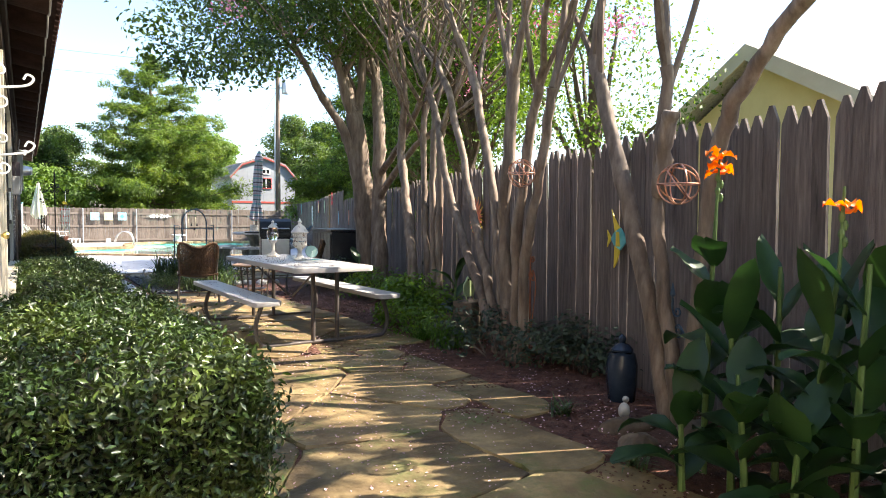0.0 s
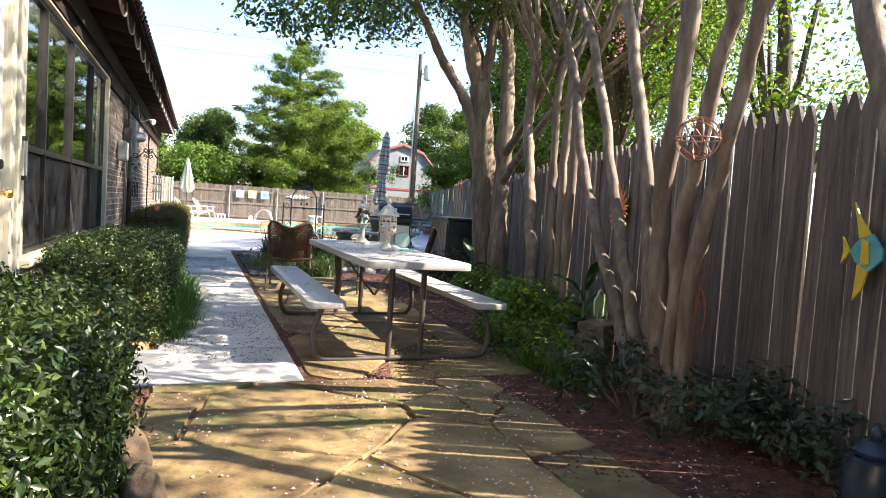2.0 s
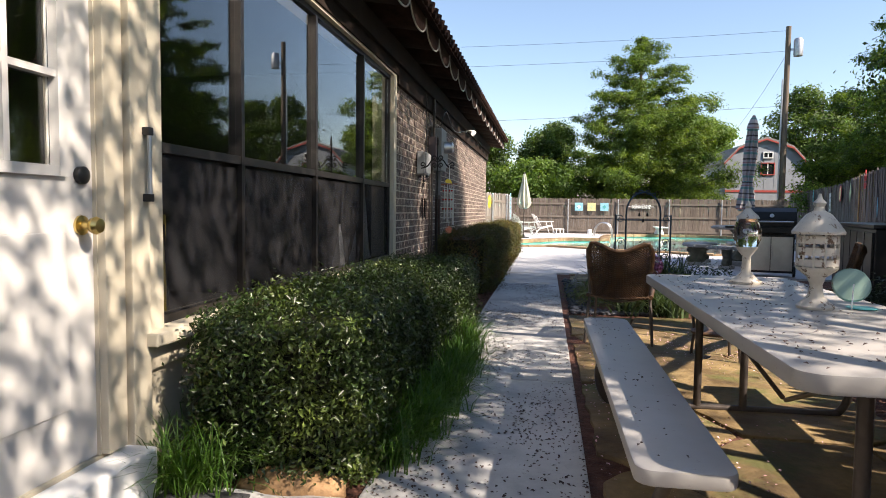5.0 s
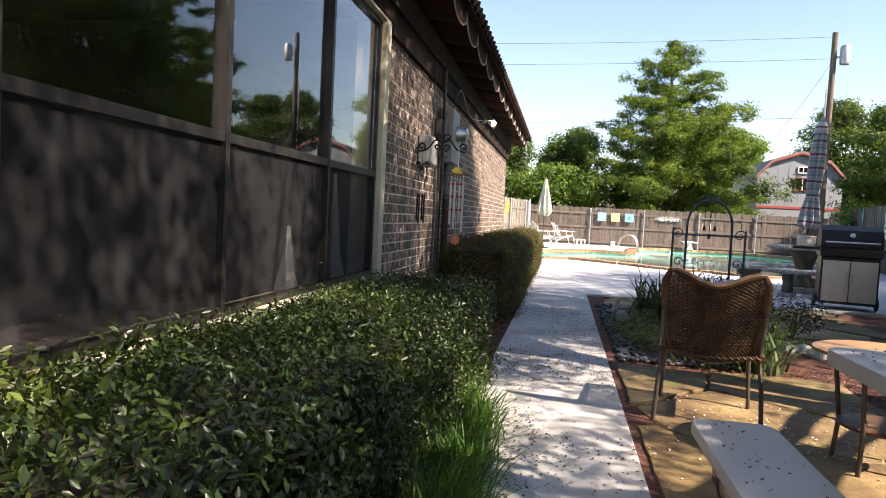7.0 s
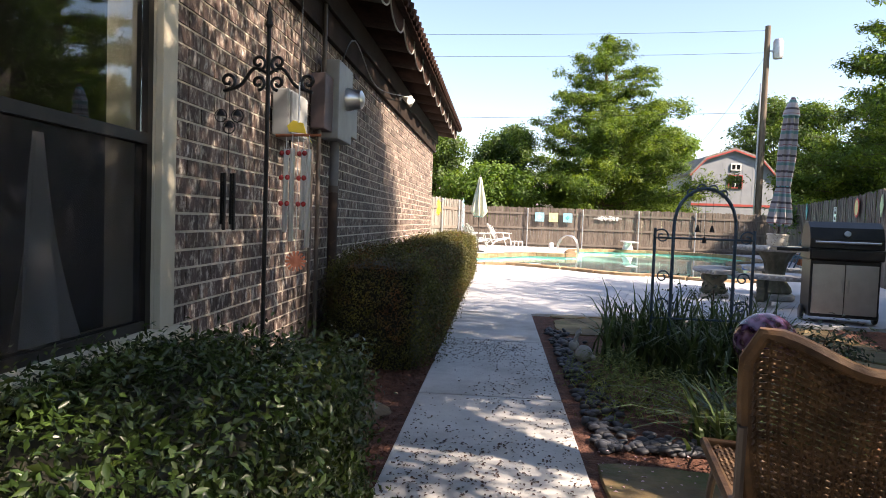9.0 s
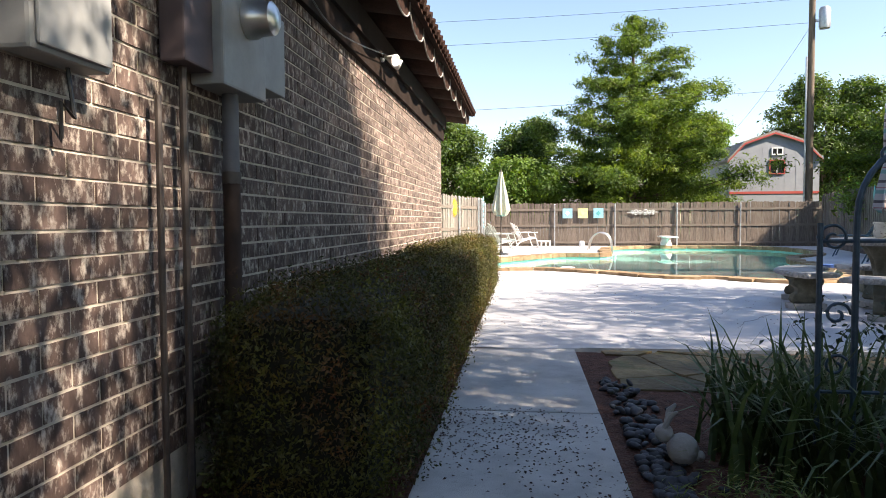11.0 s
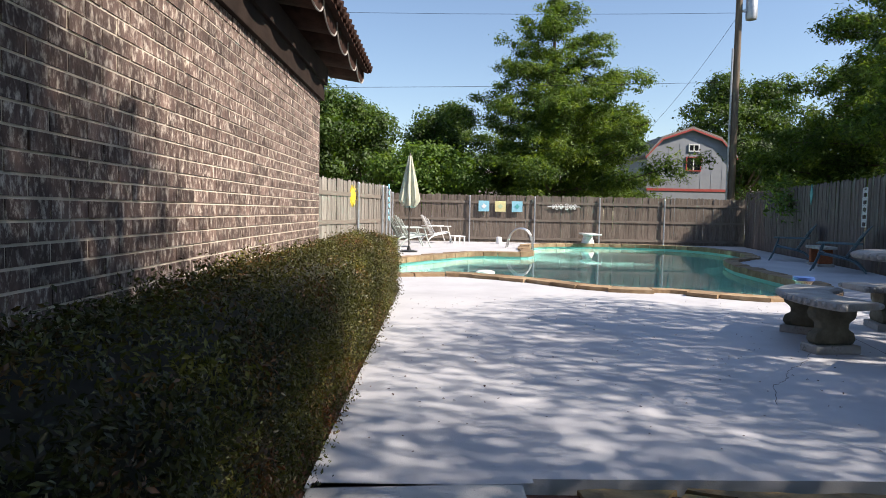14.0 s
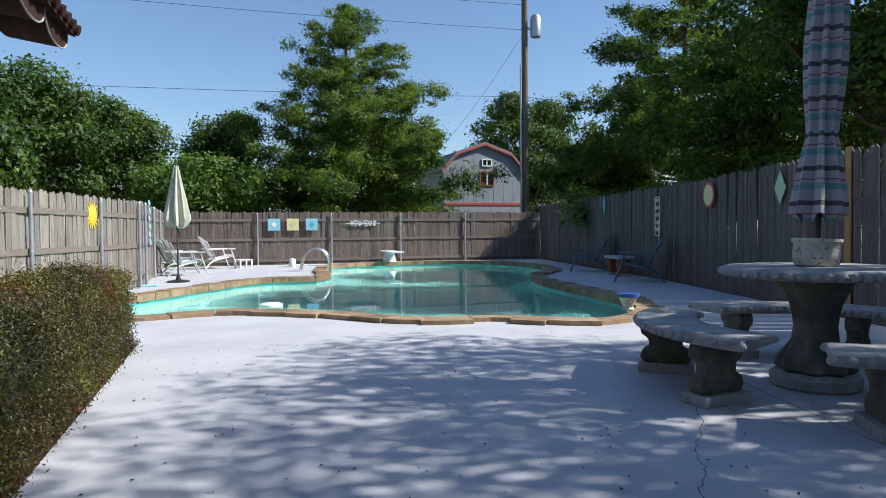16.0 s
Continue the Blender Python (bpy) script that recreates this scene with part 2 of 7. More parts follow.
# ---- mesh helpers ----
class Shape:
    """Gathers vertices and faces of one mesh."""

    def __init__(self):
        self.v, self.f = [], []

    def add(self, vs, fs):
        k = len(self.v)
        self.v += [tuple(p) for p in vs]
        self.f += [tuple(i + k for i in f) for f in fs]
        return self

    def box(self, x0, y0, z0, x1, y1, z1):
        return self.add([(x0, y0, z0), (x1, y0, z0), (x1, y1, z0), (x0, y1, z0), (x0, y0, z1), (x1, y0, z1), (x1, y1, z1), (x0, y1, z1)],
                        [(3, 2, 1, 0), (4, 5, 6, 7), (0, 1, 5, 4), (1, 2, 6, 5), (2, 3, 7, 6), (3, 0, 4, 7)])

    def prism(self, poly, z0, z1):
        n = len(poly)
        return self.add([(x, y, z0) for x, y in poly] + [(x, y, z1) for x, y in poly],
                        [tuple(range(n - 1, -1, -1)), tuple(range(n, 2 * n))] + [(i, (i + 1) % n, n + (i + 1) % n, n + i) for i in range(n)])

    def slab(self, poly, origin, u, w, thick):
        """A polygon in the plane of u and w, of some thickness."""
        o, u, w = Vector(origin), Vector(u), Vector(w)
        nn = u.cross(w).normalized() * thick
        n = len(poly)
        a = [o + u * p + w * q for p, q in poly]
        return self.add(a + [p + nn for p in a],
                        [tuple(range(n - 1, -1, -1)), tuple(range(n, 2 * n))] + [(i, (i + 1) % n, n + (i + 1) % n, n + i) for i in range(n)])

    def tube(self, pts, radii, n=8, flat=1.0):
        pts = [Vector(p) for p in pts]
        if not hasattr(radii, "__len__"):
            radii = [radii] * len(pts)
        rings, up = [], Vector((0.13, 0.31, 0.94))
        for i, p in enumerate(pts):
            d = (pts[min(i + 1, len(pts) - 1)] - pts[max(i - 1, 0)]).normalized()
            if i == 0:
                a = d.cross(up if abs(d.dot(up)) < 0.95 else Vector((1, 0, 0))).normalized()
            else:
                a = (a - d * a.dot(d)).normalized()
            b = d.cross(a)
            rings.append([p + (a * math.cos(2 * math.pi * k / n) + b * math.sin(2 * math.pi * k / n) * flat) * radii[i] for k in range(n)])
        vs = [q for r in rings for q in r]
        fs = [(i * n + k, i * n + (k + 1) % n, (i + 1) * n + (k + 1) % n, (i + 1) * n + k) for i in range(len(pts) - 1) for k in range(n)]
        fs += [tuple(range(n - 1, -1, -1)), tuple(range((len(pts) - 1) * n, len(pts) * n))]
        return self.add(vs, fs)

    def lathe(self, prof, c=(0, 0, 0), n=20, squash=1.0):
        vs = [(c[0] + r * math.cos(2 * math.pi * k / n), c[1] + r * squash * math.sin(2 * math.pi * k / n), c[2] + z) for r, z in prof for k in range(n)]
        m = len(prof)
        fs = [(i * n + k, i * n + (k + 1) % n, (i + 1) * n + (k + 1) % n, (i + 1) * n + k) for i in range(m - 1) for k in range(n)]
        fs += [tuple(range(n - 1, -1, -1)), tuple(range((m - 1) * n, m * n))]
        return self.add(vs, fs)

    def ball(self, c, r, n=10, m=6, rz=None):
        rz = rz or r
        return self.lathe([(max(0.002, r * math.sin(math.pi * i / m)), -rz * math.cos(math.pi * i / m)) for i in range(m + 1)], c, n)

    def data(self, name, material, smooth=False, bevel=0.0):
        me = bpy.data.meshes.new(name)
        me.from_pydata([tuple(p) for p in self.v], [], self.f)
        if bevel:
            bm = bmesh.new()
            bm.from_mesh(me)
            bmesh.ops.remove_doubles(bm, verts=bm.verts, dist=1e-5)
            es = [e for e in bm.edges if len(e.link_faces) == 2 and e.calc_face_angle(0) > 0.6]
            bmesh.ops.bevel(bm, geom=es, offset=bevel, segments=2, affect="EDGES", profile=0.6)
            bm.to_mesh(me)
            bm.free()
        if smooth:
            me.shade_smooth()
            me.set_sharp_from_angle(angle=radians(42))
        me.materials.append(material)
        return me

    def ob(self, name, material, parent=None, label="", smooth=False, bevel=0.0):
        o = new(name, self.data(name, material, smooth, bevel))
        if parent:
            o.parent = parent
        if label:
            o["label"] = label
        return o


def thing(name, label, category, m=None, group="", kind=""):
    o = new(name)
    o.empty_display_size = 0.1
    if m is not None:
        o.matrix_world = m
    return tagged(o, label, category, group, kind)


def structure(o, label="", category="structure"):
    return tagged(o, label, category, kind="structure")


def spline(pts, n, closed=False):
    """Catmull-Rom through points, n steps a span."""
    pts = [Vector(p) for p in pts]
    out, m = [], len(pts)
    for i in range(m if closed else m - 1):
        g = (lambda k: pts[k % m]) if closed else (lambda k: pts[min(max(k, 0), m - 1)])
        a, b, c, d = g(i - 1), g(i), g(i + 1), g(i + 2)
        for k in range(n):
            t = k / n
            out.append(0.5 * (2 * b + (c - a) * t + (2 * a - 5 * b + 4 * c - d) * t * t + (3 * b - a - 3 * c + d) * t ** 3))
    return out if closed else out + [pts[-1]]


def leaf_mesh(name, centres, normals, length, width, material, rng, fold=0.25, down=0.0):
    """Many small folded leaves, one mesh: each leaf is two triangles along its midrib."""
    n = len(centres)
    c, nn = np.asarray(centres, float), np.asarray(normals, float)
    nn = nn / (np.linalg.norm(nn, axis=1, keepdims=True) + 1e-9)
    r = rng.normal(size=(n, 3))
    r[:, 2] -= down
    u = r - (r * nn).sum(1, keepdims=True) * nn
    u /= np.linalg.norm(u, axis=1, keepdims=True) + 1e-9
    w = np.cross(nn, u)
    s = rng.uniform(0.65, 1.3, (n, 1))
    L, W = length * s, width * s
    v = np.stack([c - u * L * 0.5, c + w * W * 0.5 + nn * W * fold, c + u * L * 0.5, c - w * W * 0.5 + nn * W * fold], 1).reshape(-1, 3)
    me = bpy.data.meshes.new(name)
    i = np.arange(n) * 4
    f = np.concatenate([np.stack([i, i + 1, i + 2], 1), np.stack([i, i + 2, i + 3], 1)])
    me.vertices.add(len(v))
    me.vertices.foreach_set("co", v.ravel())
    me.loops.add(f.size)
    me.loops.foreach_set("vertex_index", f.ravel())
    me.polygons.add(len(f))
    me.polygons.foreach_set("loop_start", np.arange(len(f)) * 3)
    me.update(calc_edges=True)
    me.validate()
    me.materials.append(material)
    return me


# ---- pool outline, ground, deck, path ----
POOL = spline([(-0.5, 25.4, 0), (0.4, 24.75, 0), (1.6, 24.95, 0), (2.8, 24.4, 0), (3.85, 23.25, 0), (4.9, 23.0, 0), (5.9, 22.3, 0), (6.9, 22.95, 0),
               (7.5, 24.3, 0), (7.7, 26, 0), (7.95, 27.8, 0), (8.6, 29.6, 0), (9.9, 31.2, 0), (10.5, 33.5, 0), (10.2, 35.8, 0), (8.6, 36.9, 0),
               (6.2, 36.9, 0), (4.7, 35.8, 0), (4.2, 33.4, 0), (3.9, 31.2, 0), (2.4, 30.9, 0), (1.2, 29.2, 0), (0.2, 27.6, 0), (-0.6, 26.4, 0)], 5, True)
POOL = [(p.x, p.y) for p in POOL]


def fence_x(y):
    """The side fence bows outwards towards the pool."""
    return 4.06 + 0.25 * (y - 5.1) if y < 9 else 5.035 + 0.31 * (y - 9) if y < 27 else 10.615 + 0.22 * (y - 27)


def sheet_with_hole(name, outer, hole, z, material, depth=0.0):
    """A flat sheet with a hole; depth: how far its outer rim goes down."""
    bm = bmesh.new()
    edges = []
    for loop in (outer, hole):
        vs = [bm.verts.new((x, y, z)) for x, y in loop]
        edges += [bm.edges.new((vs[i], vs[(i + 1) % len(vs)])) for i in range(len(vs))]
        if depth and loop is outer:
            lo = [bm.verts.new((x, y, z - depth)) for x, y in loop]
            for i in range(len(vs)):
                k = (i + 1) % len(vs)
                bm.faces.new((vs[i], lo[i], lo[k], vs[k]))
    bmesh.ops.triangle_fill(bm, edges=edges, use_beauty=True)
    bmesh.ops.recalc_face_normals(bm, faces=bm.faces)
    up = sum(f.normal.z * f.calc_area() for f in bm.faces)
    if up < 0:
        bmesh.ops.reverse_faces(bm, faces=bm.faces)
    me = bpy.data.meshes.new(name)
    bm.to_mesh(me)
    bm.free()
    me.materials.append(material)
    return new(name, me)


structure(sheet_with_hole("ground", [(-400, -300), (400, -300), (400, 600), (-400, 600)], POOL, -0.09, GROUND), "dry grass ground around the yard", "ground")
structure(Shape().prism([(-0.02, -3), (1.95, -3), (fence_x(9), 9), (fence_x(16.2), 16.2), (-0.02, 16.2)], -0.2, -0.014).ob("garden_bed", SOIL), "red-brown mulch strewn with fallen petals", "ground")
structure(Shape().prism([(-0.02, 16.2), (0.84, 16.2), (0.84, 22.9), (-0.02, 22.9)], -0.2, -0.03).ob("hedge_bed", SOIL), "red-brown mulch bed under a hedge", "ground")
DECK_EDGE = [(1.79, 16.32), (fence_x(16.4) - 0.1, 16.42), (fence_x(27) - 0.1, 27.0), (fence_x(38) - 0.1, 37.9), (-0.2, 37.9), (-0.5, 33.0), (-1.1, 27.0), (-1.9, 23.0), (0.86, 22.9), (0.86, 16.2), (1.79, 16.28)]
structure(sheet_with_hole("pool_deck", DECK_EDGE, POOL, 0.0, DECK, 0.15), "white painted concrete pool deck with dappled shade", "pool deck")
rng = np.random.default_rng(3)
# the path is cast in bays with open joints
edges_y = [6.15, 7.05, 8.9, 10.75, 12.6, 14.45, 16.27]
for k in range(6):
    a, b = edges_y[k] + (0.004 if k else 0), edges_y[k + 1] - 0.004
    poly = [(0.06, a), (1.745, a), (1.745, b), (0.06, b)] if k == 0 else [(0.87, a), (1.745, a), (1.745, b), (0.87, b)]
    structure(Shape().prism(poly, -0.12, 0.0).ob("path_%d" % (k + 1), CONCRETE, bevel=0.012), "pale concrete garden path speckled with fallen debris", "path")

JOINT = mat("joint_grit", [(0.07, 0.06, 0.055), (0.15, 0.14, 0.13)], 30, 0.95)
for nm, line in (("trim_deck_joint", [(5.6, 20.85), (5.25, 19.43), (4.88, 18.01), (4.45, 16.45)]), ("trim_deck_crack", [(4.47, 18.91), (4.14, 18.47), (3.93, 18.27), (3.81, 18.07), (3.6, 17.84), (3.42, 17.45)])):
    cr = Shape()
    rr_ = np.random.default_rng(12)
    for (xa, ya), (xb, yb) in zip(line, line[1:]):
        q = [(xa + (xb - xa) * k / 6, ya + (yb - ya) * k / 6) for k in range(7)]
        if nm.endswith("crack"):
            q = [q[0]] + [(a + rr_.normal(0, 0.012), b + rr_.normal(0, 0.012)) for a, b in q[1:-1]] + [q[-1]]
        cr.tube([(a, b, 0.0) for a, b in q], 0.0022, 4)
    structure(cr.ob(nm, JOINT), "thin dark line in the painted deck", "joint")

# water, pool shell
shell = Shape()
n = len(POOL)
cx, cy = 4.8, 29.5
low = [(cx + (x - cx) * 0.86, cy + (y - cy) * 0.86) for x, y in POOL]
deep = [-0.45 - 0.9 * min(1, max(0, (y - 25) / 7)) * min(1, max(0, (x - 1.5) / 4)) for x, y in low]
shell.add([(x, y, 0.0) for x, y in POOL] + [(x, y, -0.4) for x, y in POOL] + [(x, y, z) for (x, y), z in zip(low, deep)] + [(cx, cy, -1.2)],
          [(i, (i + 1) % n, n + (i + 1) % n, n + i) for i in range(n)] + [(n + i, n + (i + 1) % n, 2 * n + (i + 1) % n, 2 * n + i) for i in range(n)]
          + [(2 * n + i, 2 * n + (i + 1) % n, 3 * n) for i in range(n)])
pool = thing("swimming_pool", "free-form swimming pool with flagstone coping and teal water", "pool", pose(0, 0, 0))
shell.ob("pool_shell", PLASTER, pool, "pale aqua plaster")
bm = bmesh.new()
bm.faces.new([bm.verts.new((x, y, -0.11)) for x, y in POOL])
bmesh.ops.triangulate(bm, faces=bm.faces)
me = bpy.data.meshes.new("water")
bm.to_mesh(me)
bm.free()
me.materials.append(WATER)
water = new("water", me)
water.parent = pool
water.visible_shadow = False
water["label"] = "still teal pool water"
wn = WATER.node_tree
nz, bp = wn.nodes.new("ShaderNodeTexNoise"), wn.nodes.new("ShaderNodeBump")
nz.inputs["Scale"].default_value, bp.inputs["Distance"].default_value = 2.5, 0.006
wn.links.new(nz.outputs["Fac"], bp.inputs["Height"])
wn.links.new(bp.outputs[0], wn.nodes["Principled BSDF"].inputs["Normal"])

# ---- house ----
def wall_with_openings(name, y0, y1, z0, z1, x0, x1, holes, material):
    """A wall along y between x0 and x1, with openings (ya, yb, za, zb) right through it."""
    s = Shape()
    ys = sorted({y0, y1, *[h[0] for h in holes], *[h[1] for h in holes]})
    for a, b in zip(ys, ys[1:]):
        h = [h for h in holes if h[0] <= a and b <= h[1]]
        if h:
            if h[0][2] > z0:
                s.box(x0, a, z0, x1, b, h[0][2])
            s.box(x0, a, h[0][3], x1, b, z1)
        else:
            s.box(x0, a, z0, x1, b, z1)
    return structure(s.ob(name, material))


WIN_B = (7.14, 11.08, 0.6, 2.42)
WIN_A = (1.2, 5.2, 0.6, 2.42)
DOOR = (5.86, 6.79, 0.2, 2.27)
tagged(wall_with_openings("wall_painted", -2.0, 11.2, -0.1, 2.62, -0.2, 0.0, [WIN_A, DOOR, WIN_B], CREAM), "cream painted house wall with openings")
tagged(structure(Shape().box(-0.2, 11.2, -0.1, -0.005, 21.2, 2.62).ob("wall_brick", MORTAR)), "limewashed brown brick house wall with pale mortar")
structure(Shape().box(-8.0, 21.0, -0.1, -0.2, 21.2, 2.62).ob("wall_gable_end", MORTAR), "brick end wall of the house")
structure(Shape().box(-8.0, -2.2, -0.1, 0, -2.0, 2.62).ob("wall_rear_end", CREAM), "cream end wall of the house")
# Room surfaces carry the interior's dimness in their colour.
structure(Shape().box(-4.2, -2.0, -0.1, -4.0, 21.0, 2.62).ob("wall_inner", ROOMWALL), "inner wall seen through windows, coloured near black for the unlit room")
structure(Shape().box(-4.0, 11.3, -0.1, -0.2, 11.4, 2.62).ob("wall_partition", ROOMWALL), "inner partition wall coloured near black for the unlit room")
structure(Shape().box(-4.0, -2.0, 0.05, -0.2, 11.3, 0.15).ob("floor", ROOMWALL), "room floor coloured near black for the unlit room")
structure(Shape().box(-4.0, -2.0, 2.5, -0.2, 21.0, 2.6).ob("ceiling", ROOMWALL), "room ceiling coloured near black for the unlit room")
structure(Shape().box(0.0, 11.22, 2.36, 0.045, 21.24, 2.64).ob("trim_frieze", TRIMBROWN, bevel=0.006), "dark brown frieze board under the eave")
structure(Shape().box(0.0, -2.0, 2.44, 0.045, 11.215, 2.64).ob("trim_head", TRIMBROWN, bevel=0.006), "dark brown board over the windows")
structure(Shape().box(0.046, -2.0, 2.54, 0.08, 21.26, 2.74).ob("trim_soffit_board", TRIMBROWN, bevel=0.006), "dark brown soffit board")
# roof sheet rising away from the eave
EAVE_X, EAVE_Z, EAVE_END = 0.42, 2.9, 22.45
roof = thing("roof", "brown barrel-tiled roof with scalloped eave", "roof", kind="structure")
Shape().add([(EAVE_X, -2.6, EAVE_Z + 0.06), (EAVE_X, EAVE_END, EAVE_Z + 0.06), (-4.2, EAVE_END, EAVE_Z + 1.75), (-4.2, -2.6, EAVE_Z + 1.75),
             (EAVE_X, -2.6, EAVE_Z + 0.03), (EAVE_X, EAVE_END, EAVE_Z + 0.03), (-4.2, EAVE_END, EAVE_Z + 1.7), (-4.2, -2.6, EAVE_Z + 1.7)],
            [(0, 1, 2, 3), (7, 6, 5, 4), (0, 4, 5, 1), (1, 5, 6, 2), (2, 6, 7, 3), (3, 7, 4, 0)]).ob("roof_deck", TILE, roof)
Shape().add([(-8.6, -2.6, EAVE_Z + 0.05), (-8.6, EAVE_END, EAVE_Z + 0.05), (-4.2, EAVE_END, EAVE_Z + 1.75), (-4.2, -2.6, EAVE_Z + 1.75)], [(3, 2, 1, 0)]).ob("roof_slope", TILE, roof)
# hanging barrel troughs under the eave, each with a pale rim; small cap tiles along the edge above
ROW = 0.76
K = 14
vs, fs = [], []
for ix, x in enumerate((0.0, -0.4)):
    for k in range(K + 1):
        a = math.pi * k / K
        vs.append((x, -math.cos(a) * ROW * 0.5, -math.sin(a) ** 0.8 * 0.2 + ix * 0.06))
for k in range(K):
    fs.append((k, k + 1, K + 2 + k, K + 1 + k))
fs.append(tuple(range(K, -1, -1)))
tile_me = Shape().add(vs, fs).data("eave_tile", TILE, True)
rim_me = Shape().tube([(0.004, -math.cos(math.pi * k / K) * ROW * 0.5, -math.sin(math.pi * k / K) ** 0.8 * 0.2 - 0.003) for k in range(K + 1)], 0.008, 5).data("tile_rim", TILEEDGE, True)
cap_me = Shape().tube([(0.045, 0, 0.05), (-0.42, 0, 0.2)], 0.05, 8).data("cap_tile", TILE, True)
for k in range(int((EAVE_END + 2.5) / ROW)):
    for nm, dme in (("eave_tile", tile_me), ("tile_rim", rim_me)):
        o = new(nm, dme)
        o.location = (EAVE_X - 0.07, EAVE_END - 0.4 - k * ROW, EAVE_Z + 0.05)
        o.parent = roof
for k in range(int((EAVE_END + 2.5) / 0.19)):
    o = new("cap_tile", cap_me)
    o.location = (EAVE_X, EAVE_END - 0.06 - k * 0.19, EAVE_Z + 0.025)
    o.parent = roof


def window(name, y0, y1, z0, z1, splits, zmid, label):
    w = thing(name, label, "window", pose(0, 0, 0), kind="structure")
    f = Shape()
    f.box(-0.06, y0, z0, -0.01, y0 + 0.035, z1).box(-0.06, y1 - 0.035, z0, -0.01, y1, z1)
    f.ob("window_frame", BRONZE, w)
    Shape().box(-0.06, y0 + 0.036, z0, -0.012, y1 - 0.036, z0 + 0.035).ob("bottom_rail", BRONZE, w)
    Shape().box(-0.06, y0 + 0.036, z1 - 0.035, -0.012, y1 - 0.036, z1).ob("top_rail", BRONZE, w)
    Shape().box(-0.055, y0 + 0.036, zmid - 0.02, -0.004, y1 - 0.036, zmid + 0.02).ob("meeting_rail", BRONZE, w)
    ys = [y0 + 0.036] + list(splits) + [y1 - 0.036]
    for s in splits:
        Shape().box(-0.065, s - 0.018, z0 + 0.036, -0.0, s - 0.003, z1 - 0.036).box(-0.065, s + 0.003, z0 + 0.036, -0.002, s + 0.018, z1 - 0.036).ob("mullion", BRONZE, w)
    for a, b in zip(ys, ys[1:]):
        p = Shape().box(-0.04, a, zmid + 0.02, -0.034, b, z1 - 0.036).ob("pane", PANE, w)
        p.visible_shadow = False
        Shape().box(-0.03, a + 0.01, z0 + 0.036, -0.024, b - 0.01, zmid - 0.02).ob("screen", SCREEN, w, "dark insect screen")
    # casing and sill
    Shape().box(0.0, y1 + 0.001, z0 - 0.06, 0.03, y1 + 0.11, z1 + 0.1).ob("casing", CREAM, w, bevel=0.004)
    Shape().box(0.0, y0 - 0.1, z0 - 0.06, 0.03, y0 - 0.001, z1 + 0.1).ob("casing", CREAM, w, bevel=0.004)
    Shape().box(0.0, y0, z1 + 0.001, 0.03, y1, z1 + 0.02).ob("head_casing", CREAM, w)
    Shape().box(-0.06, y0 - 0.14, z0 - 0.055, 0.09, y1 + 0.14, z0 - 0.001).ob("window_sill", CREAM, w, "cream painted wooden sill", bevel=0.008)
    Shape().box(0.0, y0 - 0.12, z0 - 0.16, 0.025, y1 + 0.12, z0 - 0.056).ob("apron", CREAM, w, bevel=0.004)
    return w


window("window_1", *WIN_B, [7.9, 8.98, 10.12], 1.33, "wide bronze-framed window, glass above dark insect screens")
window("window_2", *WIN_A, [2.2, 3.2, 4.2], 1.33, "wide bronze-framed window reflecting the garden trees")

# ---- fences ----
def picket_mesh(name, h, w, tip, material, lean=0.0):
    prof = [(-w / 2, 0), (w / 2, 0), (w / 2, h - tip), (w * 0.12, h - 0.005), (-w * 0.12, h - 0.005), (-w / 2, h - tip)]
    return Shape().slab([(p + lean * q, q) for p, q in prof], (0, 0, 0), (1, 0, 0), (0, 0, 1), 0.018).data(name, material)


def fence(name, a, b, pitch, meshes, label, rails=(), posts=(), side=1):
    """Pickets from a to b; rails: heights; posts: distances along; side: on which side rails and posts stand."""
    a, b = Vector((*a, -0.1)), Vector((*b, -0.1))
    d = (b - a).normalized()
    run = (b - a).length
    turn = math.degrees(math.atan2(d.y, d.x))
    fc = thing(name, label, "fence", kind="structure")
    k, s, far = 0, pitch / 2, Shape()
    while s < run:
        me = meshes[int(rng.integers(len(meshes)))]
        p = a + d * s
        m = pose(p.x, p.y, p.z, rng.normal(0, 0.35), rng.normal(0, 0.3), turn + rng.normal(0, 1.0))
        if k < 300:
            o = new("picket", me)
            o.matrix_world = m
            o.parent = fc
        else:
            far.add([m @ v.co for v in me.vertices], [tuple(f.vertices) for f in me.polygons])
        k += 1
        s += pitch * (1 + rng.uniform(-0.01, 0.035))
    if far.v:
        far.ob("far_pickets", PICKET_FAR, fc, "joined run of far pickets")["kind"] = "stuff"
    nrm = Vector((-d.y, d.x, 0)) * side
    for z in rails:
        p, q = a + nrm * 0.005, b + nrm * 0.005
        r = Shape()
        o = p + Vector((0, 0, z - 0.045))
        r.slab([(0, 0), (run, 0), (run, 0.09), (0, 0.09)], o if side < 0 else o + nrm * 0.045, d, (0, 0, 1), 0.04)
        r.ob("rail", RAIL, fc)
    for s in posts:
        p = a + d * s + nrm * 0.085
        g = Shape().tube([p, p + Vector((0, 0, 1.8))], 0.03, 10)
        g.ball(p + Vector((0, 0, 1.81)), 0.034, 10, 4)
        g.ob("post", GALV, fc, "galvanised steel post", smooth=True)
    return fc


